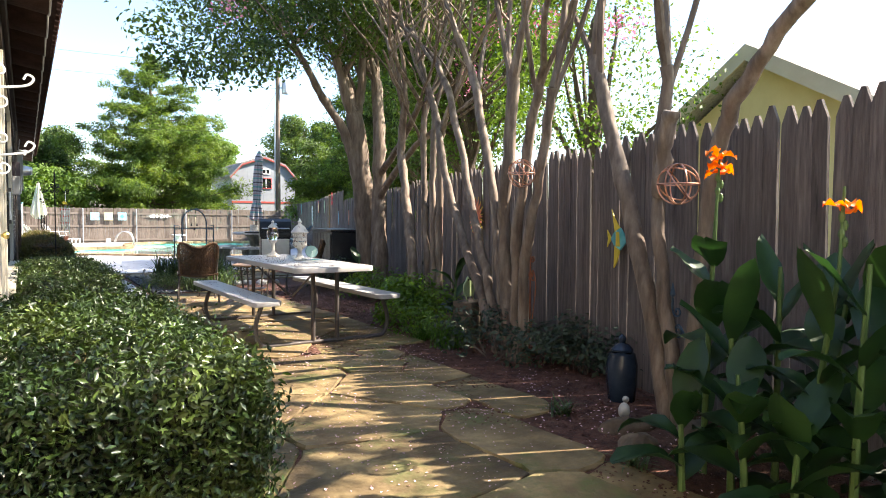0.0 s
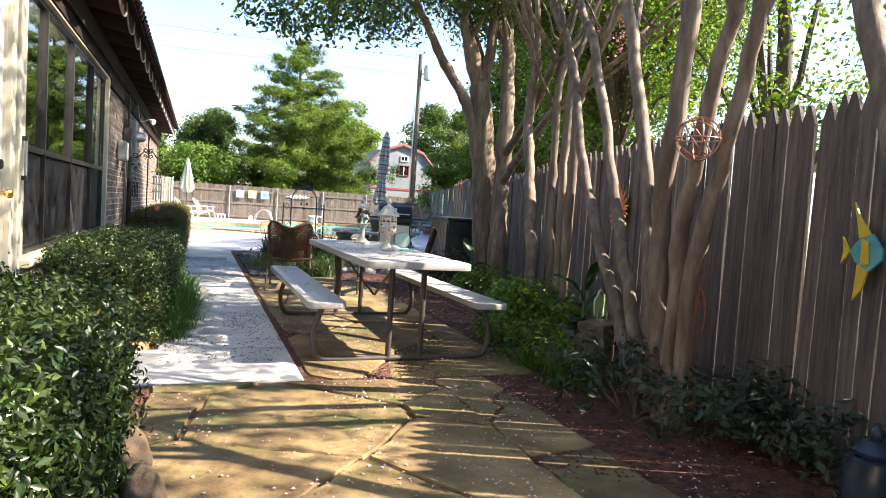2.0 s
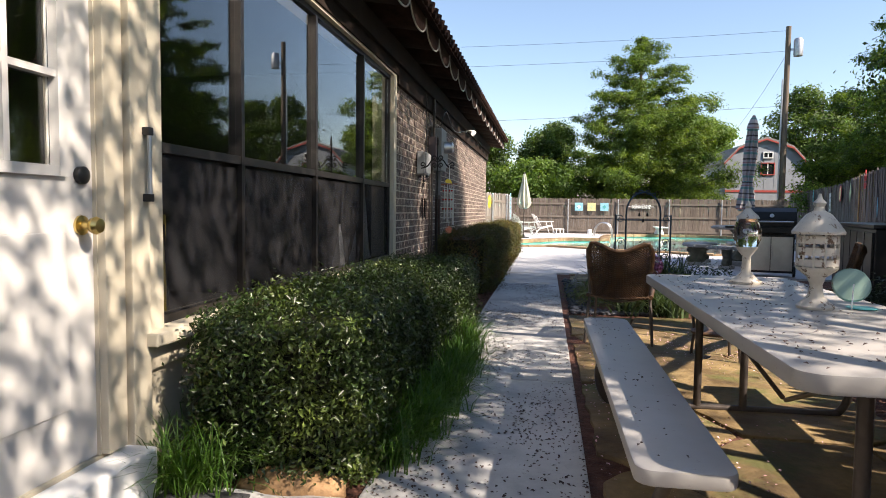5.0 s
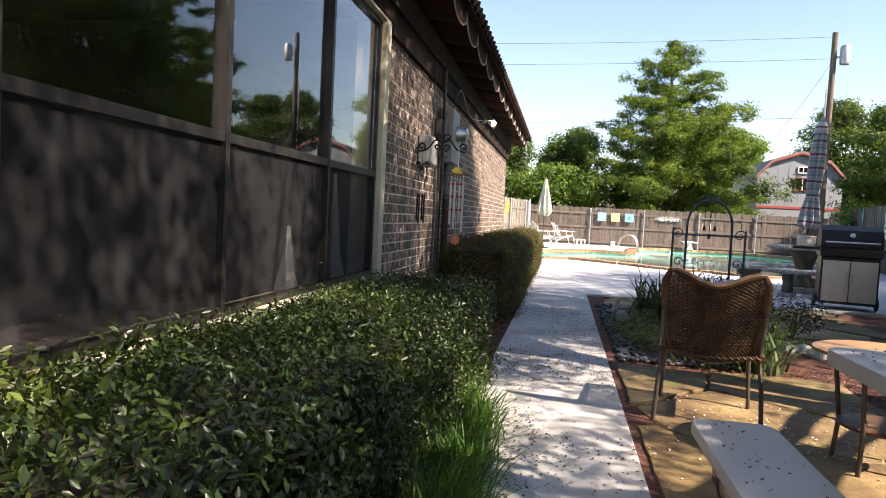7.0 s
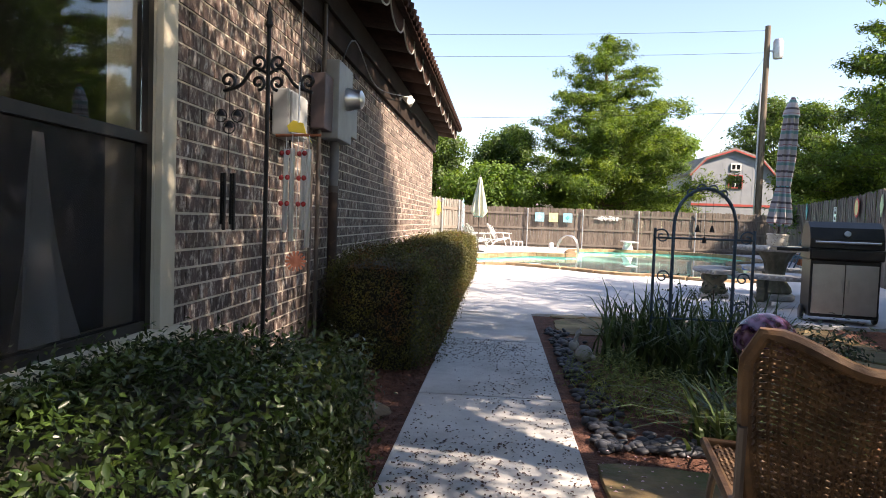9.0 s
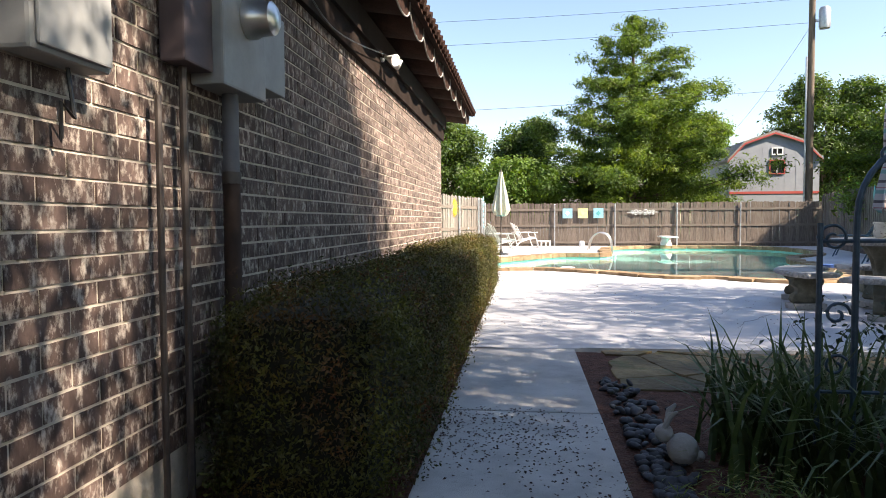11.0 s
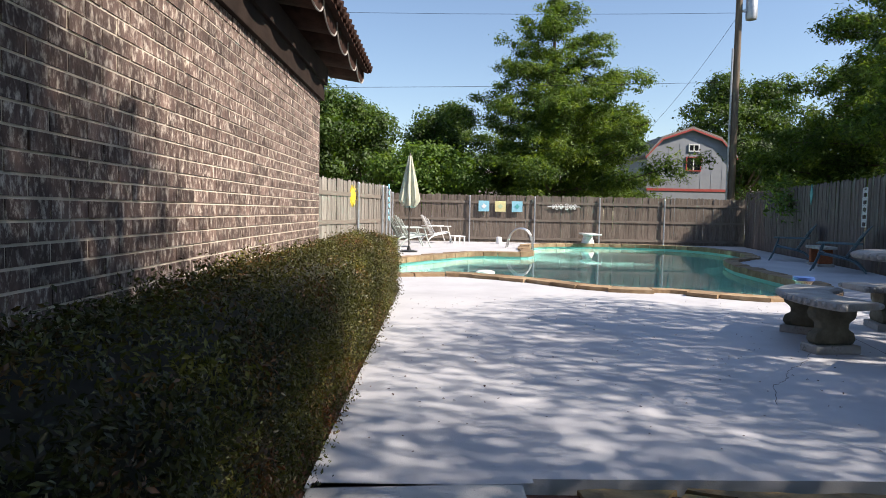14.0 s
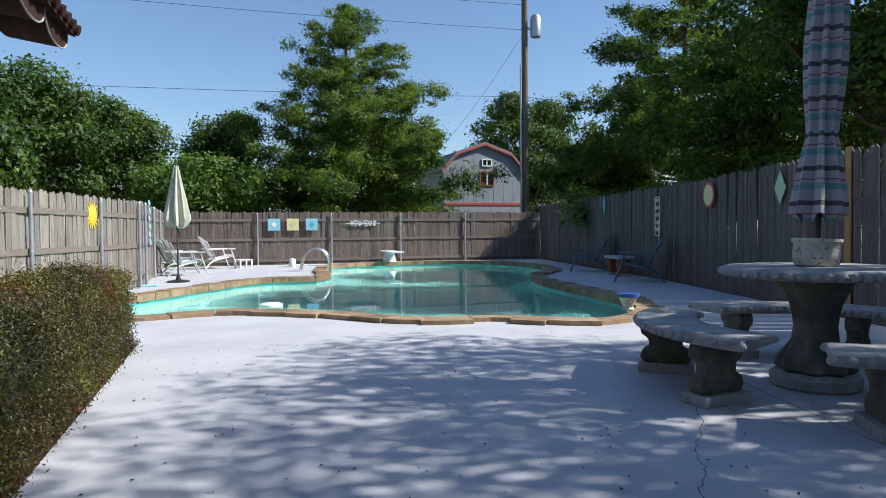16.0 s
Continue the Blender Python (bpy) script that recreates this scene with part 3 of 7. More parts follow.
POINTED = [picket_mesh("picket", 1.83 + 0.02 * k, 0.098, 0.1, PICKET, 0.003 * (k - 1)) for k in range(3)]
FLAT = [picket_mesh("picket", 1.87 + 0.015 * k, 0.118, 0.03, PICKET_PALE) for k in range(3)]
LEFT = [picket_mesh("picket", 1.85 + 0.015 * k, 0.118, 0.05, PICKET_SUNLIT) for k in range(3)]
TALL = [picket_mesh("picket", 2.12 + 0.02 * k, 0.094, 0.05, PICKET) for k in range(3)]
fence("fence_side_1", (fence_x(-3), -3), (fence_x(9), 9), 0.1005, POINTED, "weathered grey picket fence with pointed tops")
fence("fence_side_2", (fence_x(9.05), 9.05), (fence_x(18), 18), 0.1005, POINTED, "weathered grey picket fence with pointed tops")
fence("fence_side_3", (fence_x(18.05), 18.05), (fence_x(27), 27), 0.1005, TALL, "tall weathered grey board fence beside the pool")
fence("fence_side_4", (fence_x(27.05), 27.05), (fence_x(37.9), 37.9), 0.1005, TALL, "tall weathered grey board fence beside the pool")
fence("fence_back", (-0.3, 38.0), (fence_x(38) - 0.03, 38.0), 0.121, FLAT, "weathered grey-brown board fence on steel posts", (0.25, 0.95, 1.6), [2.9, 5.35, 7.8, 10.25], -1)
fence("fence_gate_side", (-2.2, 21.6), (-0.05, 30.2), 0.121, LEFT, "silvered board fence with galvanised posts", (0.3, 0.95, 1.55), [0.1, 2.4, 4.8, 7.0, 8.7], -1)
fence("fence_left", (-0.02, 30.25), (-0.3, 37.9), 0.121, LEFT, "silvered board fence beside the pool", (0.3, 0.95, 1.55), [0.2, 2.6, 5.0], -1)


# ---- hedges ----
def hedge(name, x0, x1, y0, y1, z1, label, material, per_m2, length, seed, z0=0.05, round_=0.12):
    """A clipped hedge: a rough core, near black for inner shade, under a coat of small leaves."""
    r = np.random.default_rng(seed)
    h = thing(name, label, "hedge", pose((x0 + x1) / 2, (y0 + y1) / 2, -0.04))
    ax, ay, az = (x1 - x0) / 2, (y1 - y0) / 2, z1 + 0.04
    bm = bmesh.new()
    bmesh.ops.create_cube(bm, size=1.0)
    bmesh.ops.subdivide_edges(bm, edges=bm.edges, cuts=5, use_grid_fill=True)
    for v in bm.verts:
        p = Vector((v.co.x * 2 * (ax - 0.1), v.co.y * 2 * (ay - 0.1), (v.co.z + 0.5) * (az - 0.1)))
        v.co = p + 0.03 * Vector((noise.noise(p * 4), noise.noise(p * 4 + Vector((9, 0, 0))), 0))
    me = bpy.data.meshes.new("shade_core")
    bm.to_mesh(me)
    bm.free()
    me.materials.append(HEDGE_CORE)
    new("shade_core", me).parent = h
    # leaves over top, sides and ends of a rounded box
    areas = np.array([4 * ax * ay, 4 * ay * az, 4 * ay * az, 4 * ax * az, 4 * ax * az])
    n = int(areas.sum() * per_m2)
    face = r.choice(5, n, p=areas / areas.sum())
    u, v = r.uniform(-1, 1, n), r.uniform(-1, 1, n)
    p, nn = np.zeros((n, 3)), np.zeros((n, 3))
    for k, (axis, sign) in enumerate([(2, 1), (0, 1), (0, -1), (1, 1), (1, -1)]):
        m = face == k
        if axis == 2:
            p[m] = np.stack([u[m] * ax, v[m] * ay, np.full(m.sum(), az)], 1)
        elif axis == 0:
            p[m] = np.stack([np.full(m.sum(), sign * ax), u[m] * ay, z0 + (v[m] + 1) / 2 * (az - z0)], 1)
        else:
            p[m] = np.stack([u[m] * ax, np.full(m.sum(), sign * ay), z0 + (v[m] + 1) / 2 * (az - z0)], 1)
        nn[m, axis] = sign
    # round the edges
    rad = round_
    q = p.copy()
    q[:, 0] = np.clip(q[:, 0], -ax + rad, ax - rad)
    q[:, 1] = np.clip(q[:, 1], -ay + rad, ay - rad)
    q[:, 2] = np.minimum(q[:, 2], az - rad)
    d = p - q
    L = np.linalg.norm(d, axis=1, keepdims=True)
    nn = np.where(L > 1e-6, d / np.maximum(L, 1e-6), nn)
    p = q + nn * rad
    # lumpy surface: twigs that stick out, hollows
    lump = np.array([noise.noise(Vector(c) * 3.3) + 0.6 * noise.noise(Vector(c) * 9) for c in p])
    p += nn * (0.05 * lump + r.normal(-0.01, 0.032, n) + (r.random(n) < 0.06) * r.uniform(0, 0.08, n))[:, None]
    nn = nn + r.normal(0, 1.1, (n, 3))
    new("foliage", leaf_mesh("foliage", p, nn, length, length * 0.42, material, r)).parent = h
    return h


hedge("hedge", 0.0, 0.82, 2.95, 5.3, 0.68, "clipped evergreen hedge with glossy leaves beside the flagstones", HEDGE, 7200, 0.031, 1)
hedge("hedge", 0.15, 0.86, 7.1, 9.0, 0.66, "clipped evergreen hedge under the wide window", HEDGE, 6800, 0.027, 2)
hedge("hedge", 0.1, 0.88, 9.05, 10.95, 0.62, "clipped evergreen hedge beside the concrete path", HEDGE, 6800, 0.027, 3)
hedge("hedge", 0.1, 0.84, 13.1, 22.6, 0.8, "long clipped hedge with ruddy new growth along the brick wall", HEDGE_RED, 4200, 0.023, 4, round_=0.25)


def tuft(name, x, y, n, height, spread, seed, label, material=GRASS, width=0.012, z=-0.03):
    """Arching grass blades from one crown."""
    r = np.random.default_rng(seed)
    vs, fs = [], []
    for k in range(n):
        a, s = r.uniform(0, 2 * math.pi), r.uniform(0.3, 1) * spread
        h = height * r.uniform(0.6, 1.1)
        bx, by = r.normal(0, spread * 0.18, 2)
        px, py = -math.sin(a), math.cos(a)
        i = len(vs)
        for q in range(5):
            t = q / 4
            w = width * (1 - t) ** 0.7 * 0.5
            cx_, cy_ = bx + math.cos(a) * s * t ** 1.6, by + math.sin(a) * s * t ** 1.6
            cz = h * (t - 0.62 * t ** 2.6 * s / spread)
            vs += [(cx_ + px * w, cy_ + py * w, cz), (cx_ - px * w, cy_ - py * w, cz)]
        fs += [(i + 2 * q, i + 2 * q + 1, i + 2 * q + 3, i + 2 * q + 2) for q in range(4)]
    t = thing(name, label, "plant", pose(x, y, z))
    Shape().add(vs, fs).ob("foliage", material, t)["kind"] = "stuff"
    return t


for k, (x, y) in enumerate([(0.98, 7.75), (1.02, 8.15), (1.0, 8.55), (1.0, 8.95), (0.98, 9.35), (0.95, 9.7), (0.9, 7.4)]):
    tuft("liriope_clump", x - 0.04, y, 460, 0.42, 0.36, 20 + k, "bright green grassy clump at the hedge's foot", width=0.009)["group"] = "grassy clumps along the hedge"
tuft("liriope_clump", 0.22, 7.0, 260, 0.44, 0.38, 31, "grassy green clump beside the doorstep", width=0.009)


# ---- trees ----
def limb(shape, pts, r0, r1, n=9, steps=5, seed=0, wob=0.03):
    rr = np.random.default_rng(seed)
    p = spline(pts, steps)
    m = len(p)
    p = [q + Vector(rr.normal(0, wob, 3)) * (0.2 if i == 0 else 1) for i, q in enumerate(p)]
    shape.tube(p, [(r0 + (r1 - r0) * i / (m - 1)) * (1 + rr.uniform(-0.1, 0.1)) for i in range(m)], n)
    return p


def cloud(clumps, per, r, shell=0.55, halo=0.28):
    """Leaf places and normals in ellipsoid clumps (centre, radii)."""
    cs, ns = [], []
    for c, rad in clumps:
        m = int(per * (rad[0] * rad[1] + rad[0] * rad[2] + rad[1] * rad[2]) / 3)
        d = r.normal(size=(m, 3))
        d /= np.linalg.norm(d, axis=1, keepdims=True)
        s = r.uniform(shell, 1.05, (m, 1)) ** 0.7 * np.where(r.random((m, 1)) < halo, r.uniform(1.0, 1.65, (m, 1)), 1.0)
        cs.append(np.array(c) + d * s * np.array(rad))
        nn = d + r.normal(0, 0.5, (m, 3))
        nn[:, 2] += 0.35
        ns.append(nn)
    return np.concatenate(cs), np.concatenate(ns)


def crown_clumps(c, rad, n, size, r, squash=0.7):
    """Uneven clumps spread through an ellipsoid."""
    out = []
    for k in range(n):
        d = r.normal(size=3)
        d /= np.linalg.norm(d)
        p = np.array(c) + d * np.array(rad) * r.uniform(0.35, 1.0) ** 0.6
        s = size * r.uniform(0.6, 1.25)
        out.append((p, (s, s, s * squash)))
    return out


def broad_tree(name, x, y, h, rx, ry, z0, seed, label, material, leaf=0.2, clumps=40, size=1.1, per=420, bark=BARK_DARK, trunk=0.2):
    r = np.random.default_rng(seed)
    t = thing(name, label, "tree", pose(x, y, -0.1))
    mid = (z0 + h) / 2
    s = Shape()
    limb(s, [(0, 0, 0), (0.1, 0.1, z0 * 0.7), (0.0, 0.15, mid), (0.1, 0, h * 0.85)], trunk, 0.04, 9, 4, seed, 0.04)
    cl = crown_clumps((0, 0, mid), (rx * 0.8, ry * 0.8, (h - z0) * 0.42), clumps, size, r)
    for c, _ in cl[::3]:
        limb(s, [(0, 0, z0 * 0.8 + (c[2] - z0) * 0.3), (c[0] * 0.5, c[1] * 0.5, z0 * 0.5 + c[2] * 0.5), tuple(c)], trunk * 0.35, 0.02, 5, 3, seed, 0.05)
    s.ob("trunk", bark, t, smooth=True)
    c, nn = cloud(cl, per, r)
    new("crown", leaf_mesh("crown", c, nn, leaf, leaf * 0.55, material, r)).parent = t
    return t


def conifer(name, x, y, h, rad, z0, seed, label, leaf=0.22, layers=16, per=260, material=LEAF_PINE):
    """A conifer with drooping, layered boughs and gaps between them."""
    r = np.random.default_rng(seed)
    t = thing(name, label, "tree", pose(x, y, -0.1))
    s = Shape()
    limb(s, [(0, 0, 0), (0.05, 0, h * 0.5), (0, 0, h * 0.97)], 0.24, 0.03, 9, 5, seed, 0.03)
    cl = []
    for k in range(layers):
        f = k / (layers - 1)
        z = z0 + (h * 0.95 - z0) * f
        reach = rad * (1 - f) ** 0.55 * r.uniform(0.82, 1.12) + 0.3
        for j in range(max(4, int(9 * (1 - f) + 4))):
            a = r.uniform(0, 2 * math.pi)
            L = reach * r.uniform(0.45, 1.12)
            rise = r.uniform(0.02, 0.2) * L - 0.15 * (1 - f)
            tip = np.array([math.cos(a) * L, math.sin(a) * L, z + rise])
            mid = tip * np.array([0.55, 0.55, 0]) + np.array([0, 0, z + rise * 0.3])
            limb(s, [(0, 0, z - 0.1), tuple(mid), tuple(tip)], 0.05 * (1 - f) + 0.015, 0.008, 4, 2, seed, 0.02)
            m = int(L * 1.5) + 2
            for q in range(m):
                u = 0.3 + 0.72 * (q + r.uniform(0, 0.8)) / m
                c = (mid * (1 - abs(2 * u - 1)) + (tip * u if u > 0.5 else np.array([0, 0, z]) * (1 - u)) * abs(2 * u - 1) / max(u, 1 - u)) if u < 1 else tip
                c = c + np.array([r.normal(0, 0.16 * L ** 0.5), r.normal(0, 0.16 * L ** 0.5), r.normal(0.05, 0.1)])
                w = r.uniform(0.34, 0.66) * (0.62 + 0.38 * (1 - f))
                cl.append((c, (w, w, w * r.uniform(0.5, 0.75))))
    cs, ns = [], []
    for c, w in cl:
        m = int(per * w[0] ** 1.5)
        px = r.normal(0, 0.5, (m, 3)) * np.array(w)
        cs.append(c + px)
        ns.append(px / np.array(w) ** 2 * 0.25 + r.normal(0, 0.5, (m, 3)) + np.array([0, 0, 0.5]))
    s.ob("trunk", BARK_DARK, t, smooth=True)
    new("crown", leaf_mesh("crown", np.concatenate(cs), np.concatenate(ns), leaf, leaf * 0.32, material, r)).parent = t
    return t


def crape(name, x, y, stems, seed, label, clumps, leaf=0.075, per=1900):
    """A crape myrtle: bare smooth stems that fork into a leafy roof. stems: (points in the world, girth below, girth above)."""
    r = np.random.default_rng(seed)
    t = thing(name, label, "tree", pose(x, y, -0.06))
    for k, (pts, g0, g1) in enumerate(stems):
        s = Shape()
        pts = [Vector((a - x, b - y, c + 0.06)) for a, b, c in pts]
        p = limb(s, pts, g0, g1, 11, 6, seed + k, 0.006)
        s.ob("stem", BARK, t, smooth=True)
        up = (p[-1] - p[-5]).normalized()
        for q in range(3 if g1 < g0 else 0):
            # forks at the head of the stem, each with two twigs
            a = r.uniform(0, 2 * math.pi)
            d = (up + 0.38 * Vector((math.cos(a), math.sin(a), 0.35))).normalized()
            b0 = p[-1 - q]
            L = max(0.9, 4.5 - b0.z) * r.uniform(0.7, 1.05)
            e = b0 + d * L
            br = Shape()
            m = limb(br, [b0, b0 + d * L * 0.5 + Vector(r.normal(0, 0.06, 3)), e], g1 * (0.85 if q == 0 else 0.6), 0.012, 7, 4, seed + 7 * q + k, 0.012)
            br.ob("branch", BARK, t, smooth=True)
            for w in range(2):
                i = int(len(m) * r.uniform(0.35, 0.8))
                a = r.uniform(0, 2 * math.pi)
                tw = Shape()
                limb(tw, [m[i], m[i] + Vector((math.cos(a) * 0.3, math.sin(a) * 0.3, 0.3)), m[i] + Vector((math.cos(a) * 0.75, math.sin(a) * 0.75, 0.75))], g1 * 0.36, 0.008, 5, 3, seed + w, 0.015)
                tw.ob("branch", BARK, t, smooth=True)
    c, nn = cloud(clumps, per, r, 0.3, 0.12)
    new("crown", leaf_mesh("crown", c, nn, leaf, leaf * 0.5, LEAF_CRAPE, r)).parent = t
    return t


def roof_clumps(c, rad, n, size, seed):
    return crown_clumps(c, rad, n, size, np.random.default_rng(seed), 0.6)


crape("crape_myrtle", 3.62, 5.2, [
    ([(3.66, 5.38, -0.05), (3.78, 5.84, 0.45), (3.98, 6.64, 1.35), (4.14, 7.26, 2.42), (4.3, 7.92, 3.23)], 0.048, 0.036),
    ([(3.64, 5.3, -0.05), (3.74, 5.69, 0.62), (3.83, 6.03, 1.18), (3.99, 6.67, 2.38), (4.12, 7.21, 3.0)], 0.046, 0.034),
    ([(3.63, 5.25, -0.05), (3.67, 5.39, 0.6), (3.74, 5.66, 1.57), (3.85, 6.12, 2.64)], 0.05, 0.04),
    ([(3.58, 5.1, -0.05), (3.66, 5.34, 0.81), (3.64, 5.28, 1.57), (3.62, 5.19, 2.34)], 0.066, 0.05),
    ([(3.58, 5.05, -0.05), (3.59, 5.09, 0.93), (3.55, 4.91, 1.74), (3.5, 4.73, 2.2)], 0.05, 0.038),
    ([(3.57, 5.0, -0.05), (3.55, 4.92, 0.85), (3.49, 4.68, 1.59), (3.45, 4.52, 2.13)], 0.046, 0.036)], 50,
      "crape myrtle with many bare tan stems against the fence", roof_clumps((1.3, 0.4, 4.9), (2.3, 2.2, 0.9), 46, 0.5, 51), per=1300)
crape("crape_myrtle", 4.2, 7.4, [
    ([(4.08, 7.6, -0.05), (4.13, 7.76, 0.76), (4.23, 8.08, 1.46), (4.31, 8.34, 2.12), (4.22, 8.06, 2.65)], 0.062, 0.05),
    ([(4.29, 7.6, -0.05), (4.33, 7.75, 1.0), (4.36, 7.85, 1.75), (4.36, 7.85, 2.59)], 0.046, 0.036),
    ([(4.2, 7.35, -0.05), (4.24, 7.45, 1.3), (4.22, 7.4, 2.07), (4.22, 7.38, 2.44)], 0.042, 0.034),
    ([(4.13, 7.15, -0.05), (4.14, 7.14, 1.28), (4.14, 7.13, 2.01), (4.1, 7.0, 2.23)], 0.046, 0.036)], 60,
      "slender crape myrtle stems beside the fence", roof_clumps((1.1, 0.0, 4.9), (2.0, 1.9, 0.9), 40, 0.52, 61), per=1350)
crape("crape_myrtle", 4.8, 10.3, [
    ([(4.97, 10.5, -0.05), (4.84, 10.5, 1.26), (4.75, 10.5, 2.08), (4.65, 10.5, 2.89)], 0.2, 0.13),
    ([(4.72, 10.5, 1.75), (4.62, 10.48, 2.14), (4.43, 10.5, 2.64), (4.12, 10.5, 3.07), (3.75, 10.4, 3.6)], 0.1, 0.05),
    ([(4.66, 10.5, 2.75), (4.49, 10.48, 3.14), (4.35, 10.5, 3.7)], 0.09, 0.06),
    ([(4.66, 10.5, 2.75), (4.78, 10.52, 3.21), (4.82, 10.55, 3.8)], 0.09, 0.06),
    ([(4.88, 10.0, -0.05), (4.9, 10.1, 0.74), (4.94, 10.2, 1.53), (4.9, 10.1, 2.25), (5.0, 10.4, 3.4)], 0.14, 0.09),
    ([(4.92, 10.1, 1.9), (4.52, 8.68, 2.25), (4.21, 7.69, 2.6)], 0.055, 0.035),
    ([(4.94, 10.2, 1.5), (4.8, 9.25, 1.97), (4.39, 7.93, 2.2)], 0.06, 0.035)], 70,
      "stout crape myrtle with fluted tan trunk and dark canopy", roof_clumps((-0.3, 0.7, 5.5), (2.6, 3.2, 1.7), 108, 0.64, 71)
      + [((x - 4.8, y - 10.3, z), (w, w, w * 0.55)) for x, y, z, w in [(2.1, 9.5, 3.1, 0.5), (1.7, 9.9, 3.3, 0.45), (2.6, 9.3, 3.2, 0.5), (3.0, 9.8, 3.5, 0.6), (1.5, 9.3, 3.5, 0.4), (2.3, 10.4, 3.5, 0.6), (3.5, 9.6, 3.9, 0.6), (2.7, 10.6, 3.9, 0.7)]])
crape("crape_myrtle", 3.3, 3.3, [
    ([(3.31, 3.33, -0.05), (3.38, 3.62, 0.89), (3.45, 3.91, 1.63), (3.52, 4.17, 2.29)], 0.06, 0.046),
    ([(3.29, 3.24, -0.05), (3.32, 3.39, 0.65), (3.34, 3.47, 1.3), (3.33, 3.41, 2.06)], 0.048, 0.036),
    ([(3.33, 3.46, 1.3), (3.3, 3.4, 1.6), (3.27, 3.33, 1.78)], 0.045, 0.05),
    ([(3.27, 3.2, -0.05), (3.24, 3.07, 1.1), (3.22, 2.98, 1.61), (3.15, 2.7, 1.98), (3.08, 2.35, 2.25)], 0.046, 0.038)], 80,
      "crape myrtle with leaning bare stems and a lopped stub", roof_clumps((1.5, -0.2, 4.7), (1.9, 1.9, 0.8), 34, 0.48, 81), per=1250)

conifer("conifer", 7.0, 46.0, 12.1, 6.5, 1.8, 90, "tall green conifer with layered boughs behind the back fence", 0.18, 19, 520)
broad_tree("tree", 1.5, 52, 8.0, 2.0, 2.0, 2.0, 91, "slim dark green tree behind the fence", LEAF_TREE, 0.2, 60, 0.7, 700)
broad_tree("tree", -3.2, 47, 7.7, 2.6, 2.4, 1.4, 105, "dark green tree behind the back fence", LEAF_TREE, 0.19, 75, 0.75, 700)
broad_tree("tree", 1.3, 49, 6.9, 2.0, 2.0, 1.6, 106, "round-headed green tree behind the back fence", LEAF_TREE, 0.18, 60, 0.7, 700)
broad_tree("tree", -6.0, 44, 8.0, 4.2, 4, 1.5, 92, "broad dark green tree behind the fence", LEAF_TREE, 0.2, 95, 0.85, 700)
broad_tree("tree", -5.5, 34, 5.4, 3.0, 4, 1.0, 93, "leafy green tree beyond the silvered fence", LEAF_TREE, 0.17, 75, 0.75, 800)
broad_tree("tree", 0.6, 42.5, 4.4, 3.2, 2, 0.8, 94, "low leafy bush-like tree behind the fence", LEAF_PALE, 0.17, 70, 0.7, 800)
broad_tree("tree", 14.0, 64, 10.5, 4, 4, 3, 95, "pale green tree in the distance", LEAF_PALE, 0.26, 90, 0.95, 520)
broad_tree("tree", 21.5, 57, 11.5, 4.5, 4, 1.2, 96, "dense green tree beyond the utility pole", LEAF_TREE, 0.22, 110, 0.95, 600)
broad_tree("tree", 20.5, 45, 6.5, 3.0, 3, 0.5, 104, "dense low green tree behind the fence corner", LEAF_TREE, 0.19, 70, 0.8, 700)
conifer("bald_cypress", 20.5, 39, 15.0, 6.4, 2.0, 97, "tall feathery green tree beyond the side fence", 0.21, 18, 400, LEAF_PINE)
conifer("bald_cypress", 16.8, 29.5, 10.4, 5.2, 1.5, 98, "feathery green tree beyond the side fence", 0.19, 17, 400, LEAF_PINE)
broad_tree("tree", 14.2, 24.5, 11.0, 3.8, 3.4, 2.0, 99, "large shade tree overhanging the side fence", LEAF_TREE, 0.16, 90, 0.95, 620)
broad_tree("tree", 10.9, 16.6, 9.4, 3.4, 3.4, 2.6, 100, "large shade tree beyond the side fence", LEAF_TREE, 0.11, 62, 0.8, 950)
broad_tree("tree", 8.2, 12.2, 10.6, 3.0, 2.7, 2.2, 101, "tall leafy shade tree beyond the side fence", LEAF_PALE, 0.092, 94, 0.84, 1350)
# Tree out of view, added to dapple the near hedge and flagstones with shade.
broad_tree("tree", 7.7, 0.4, 8.2, 2.5, 2.6, 3.0, 107, "unseen leafy tree added beyond the picket fence to cast shade", LEAF_TREE, 0.11, 24, 0.6, 800)
broad_tree("tree", 8.6, 9.0, 6.1, 2.2, 2.2, 1.8, 102, "pale sunlit tree beyond the fence", LEAF_PALE, 0.085, 22, 0.66, 620)


# ---- picnic table ----
def rounded_slab(x0, y0, x1, y1, z0, z1, r=0.06, seg=5):
    poly = []
    for cx_, cy_, a0 in ((x1 - r, y1 - r, 0), (x0 + r, y1 - r, 90), (x0 + r, y0 + r, 180), (x1 - r, y0 + r, 270)):
        for k in range(seg + 1):
            a = radians(a0 + 90 * k / seg)
            poly.append((cx_ + r * math.cos(a), cy_ + r * math.sin(a)))
    return Shape().prism(poly, z0, z1)


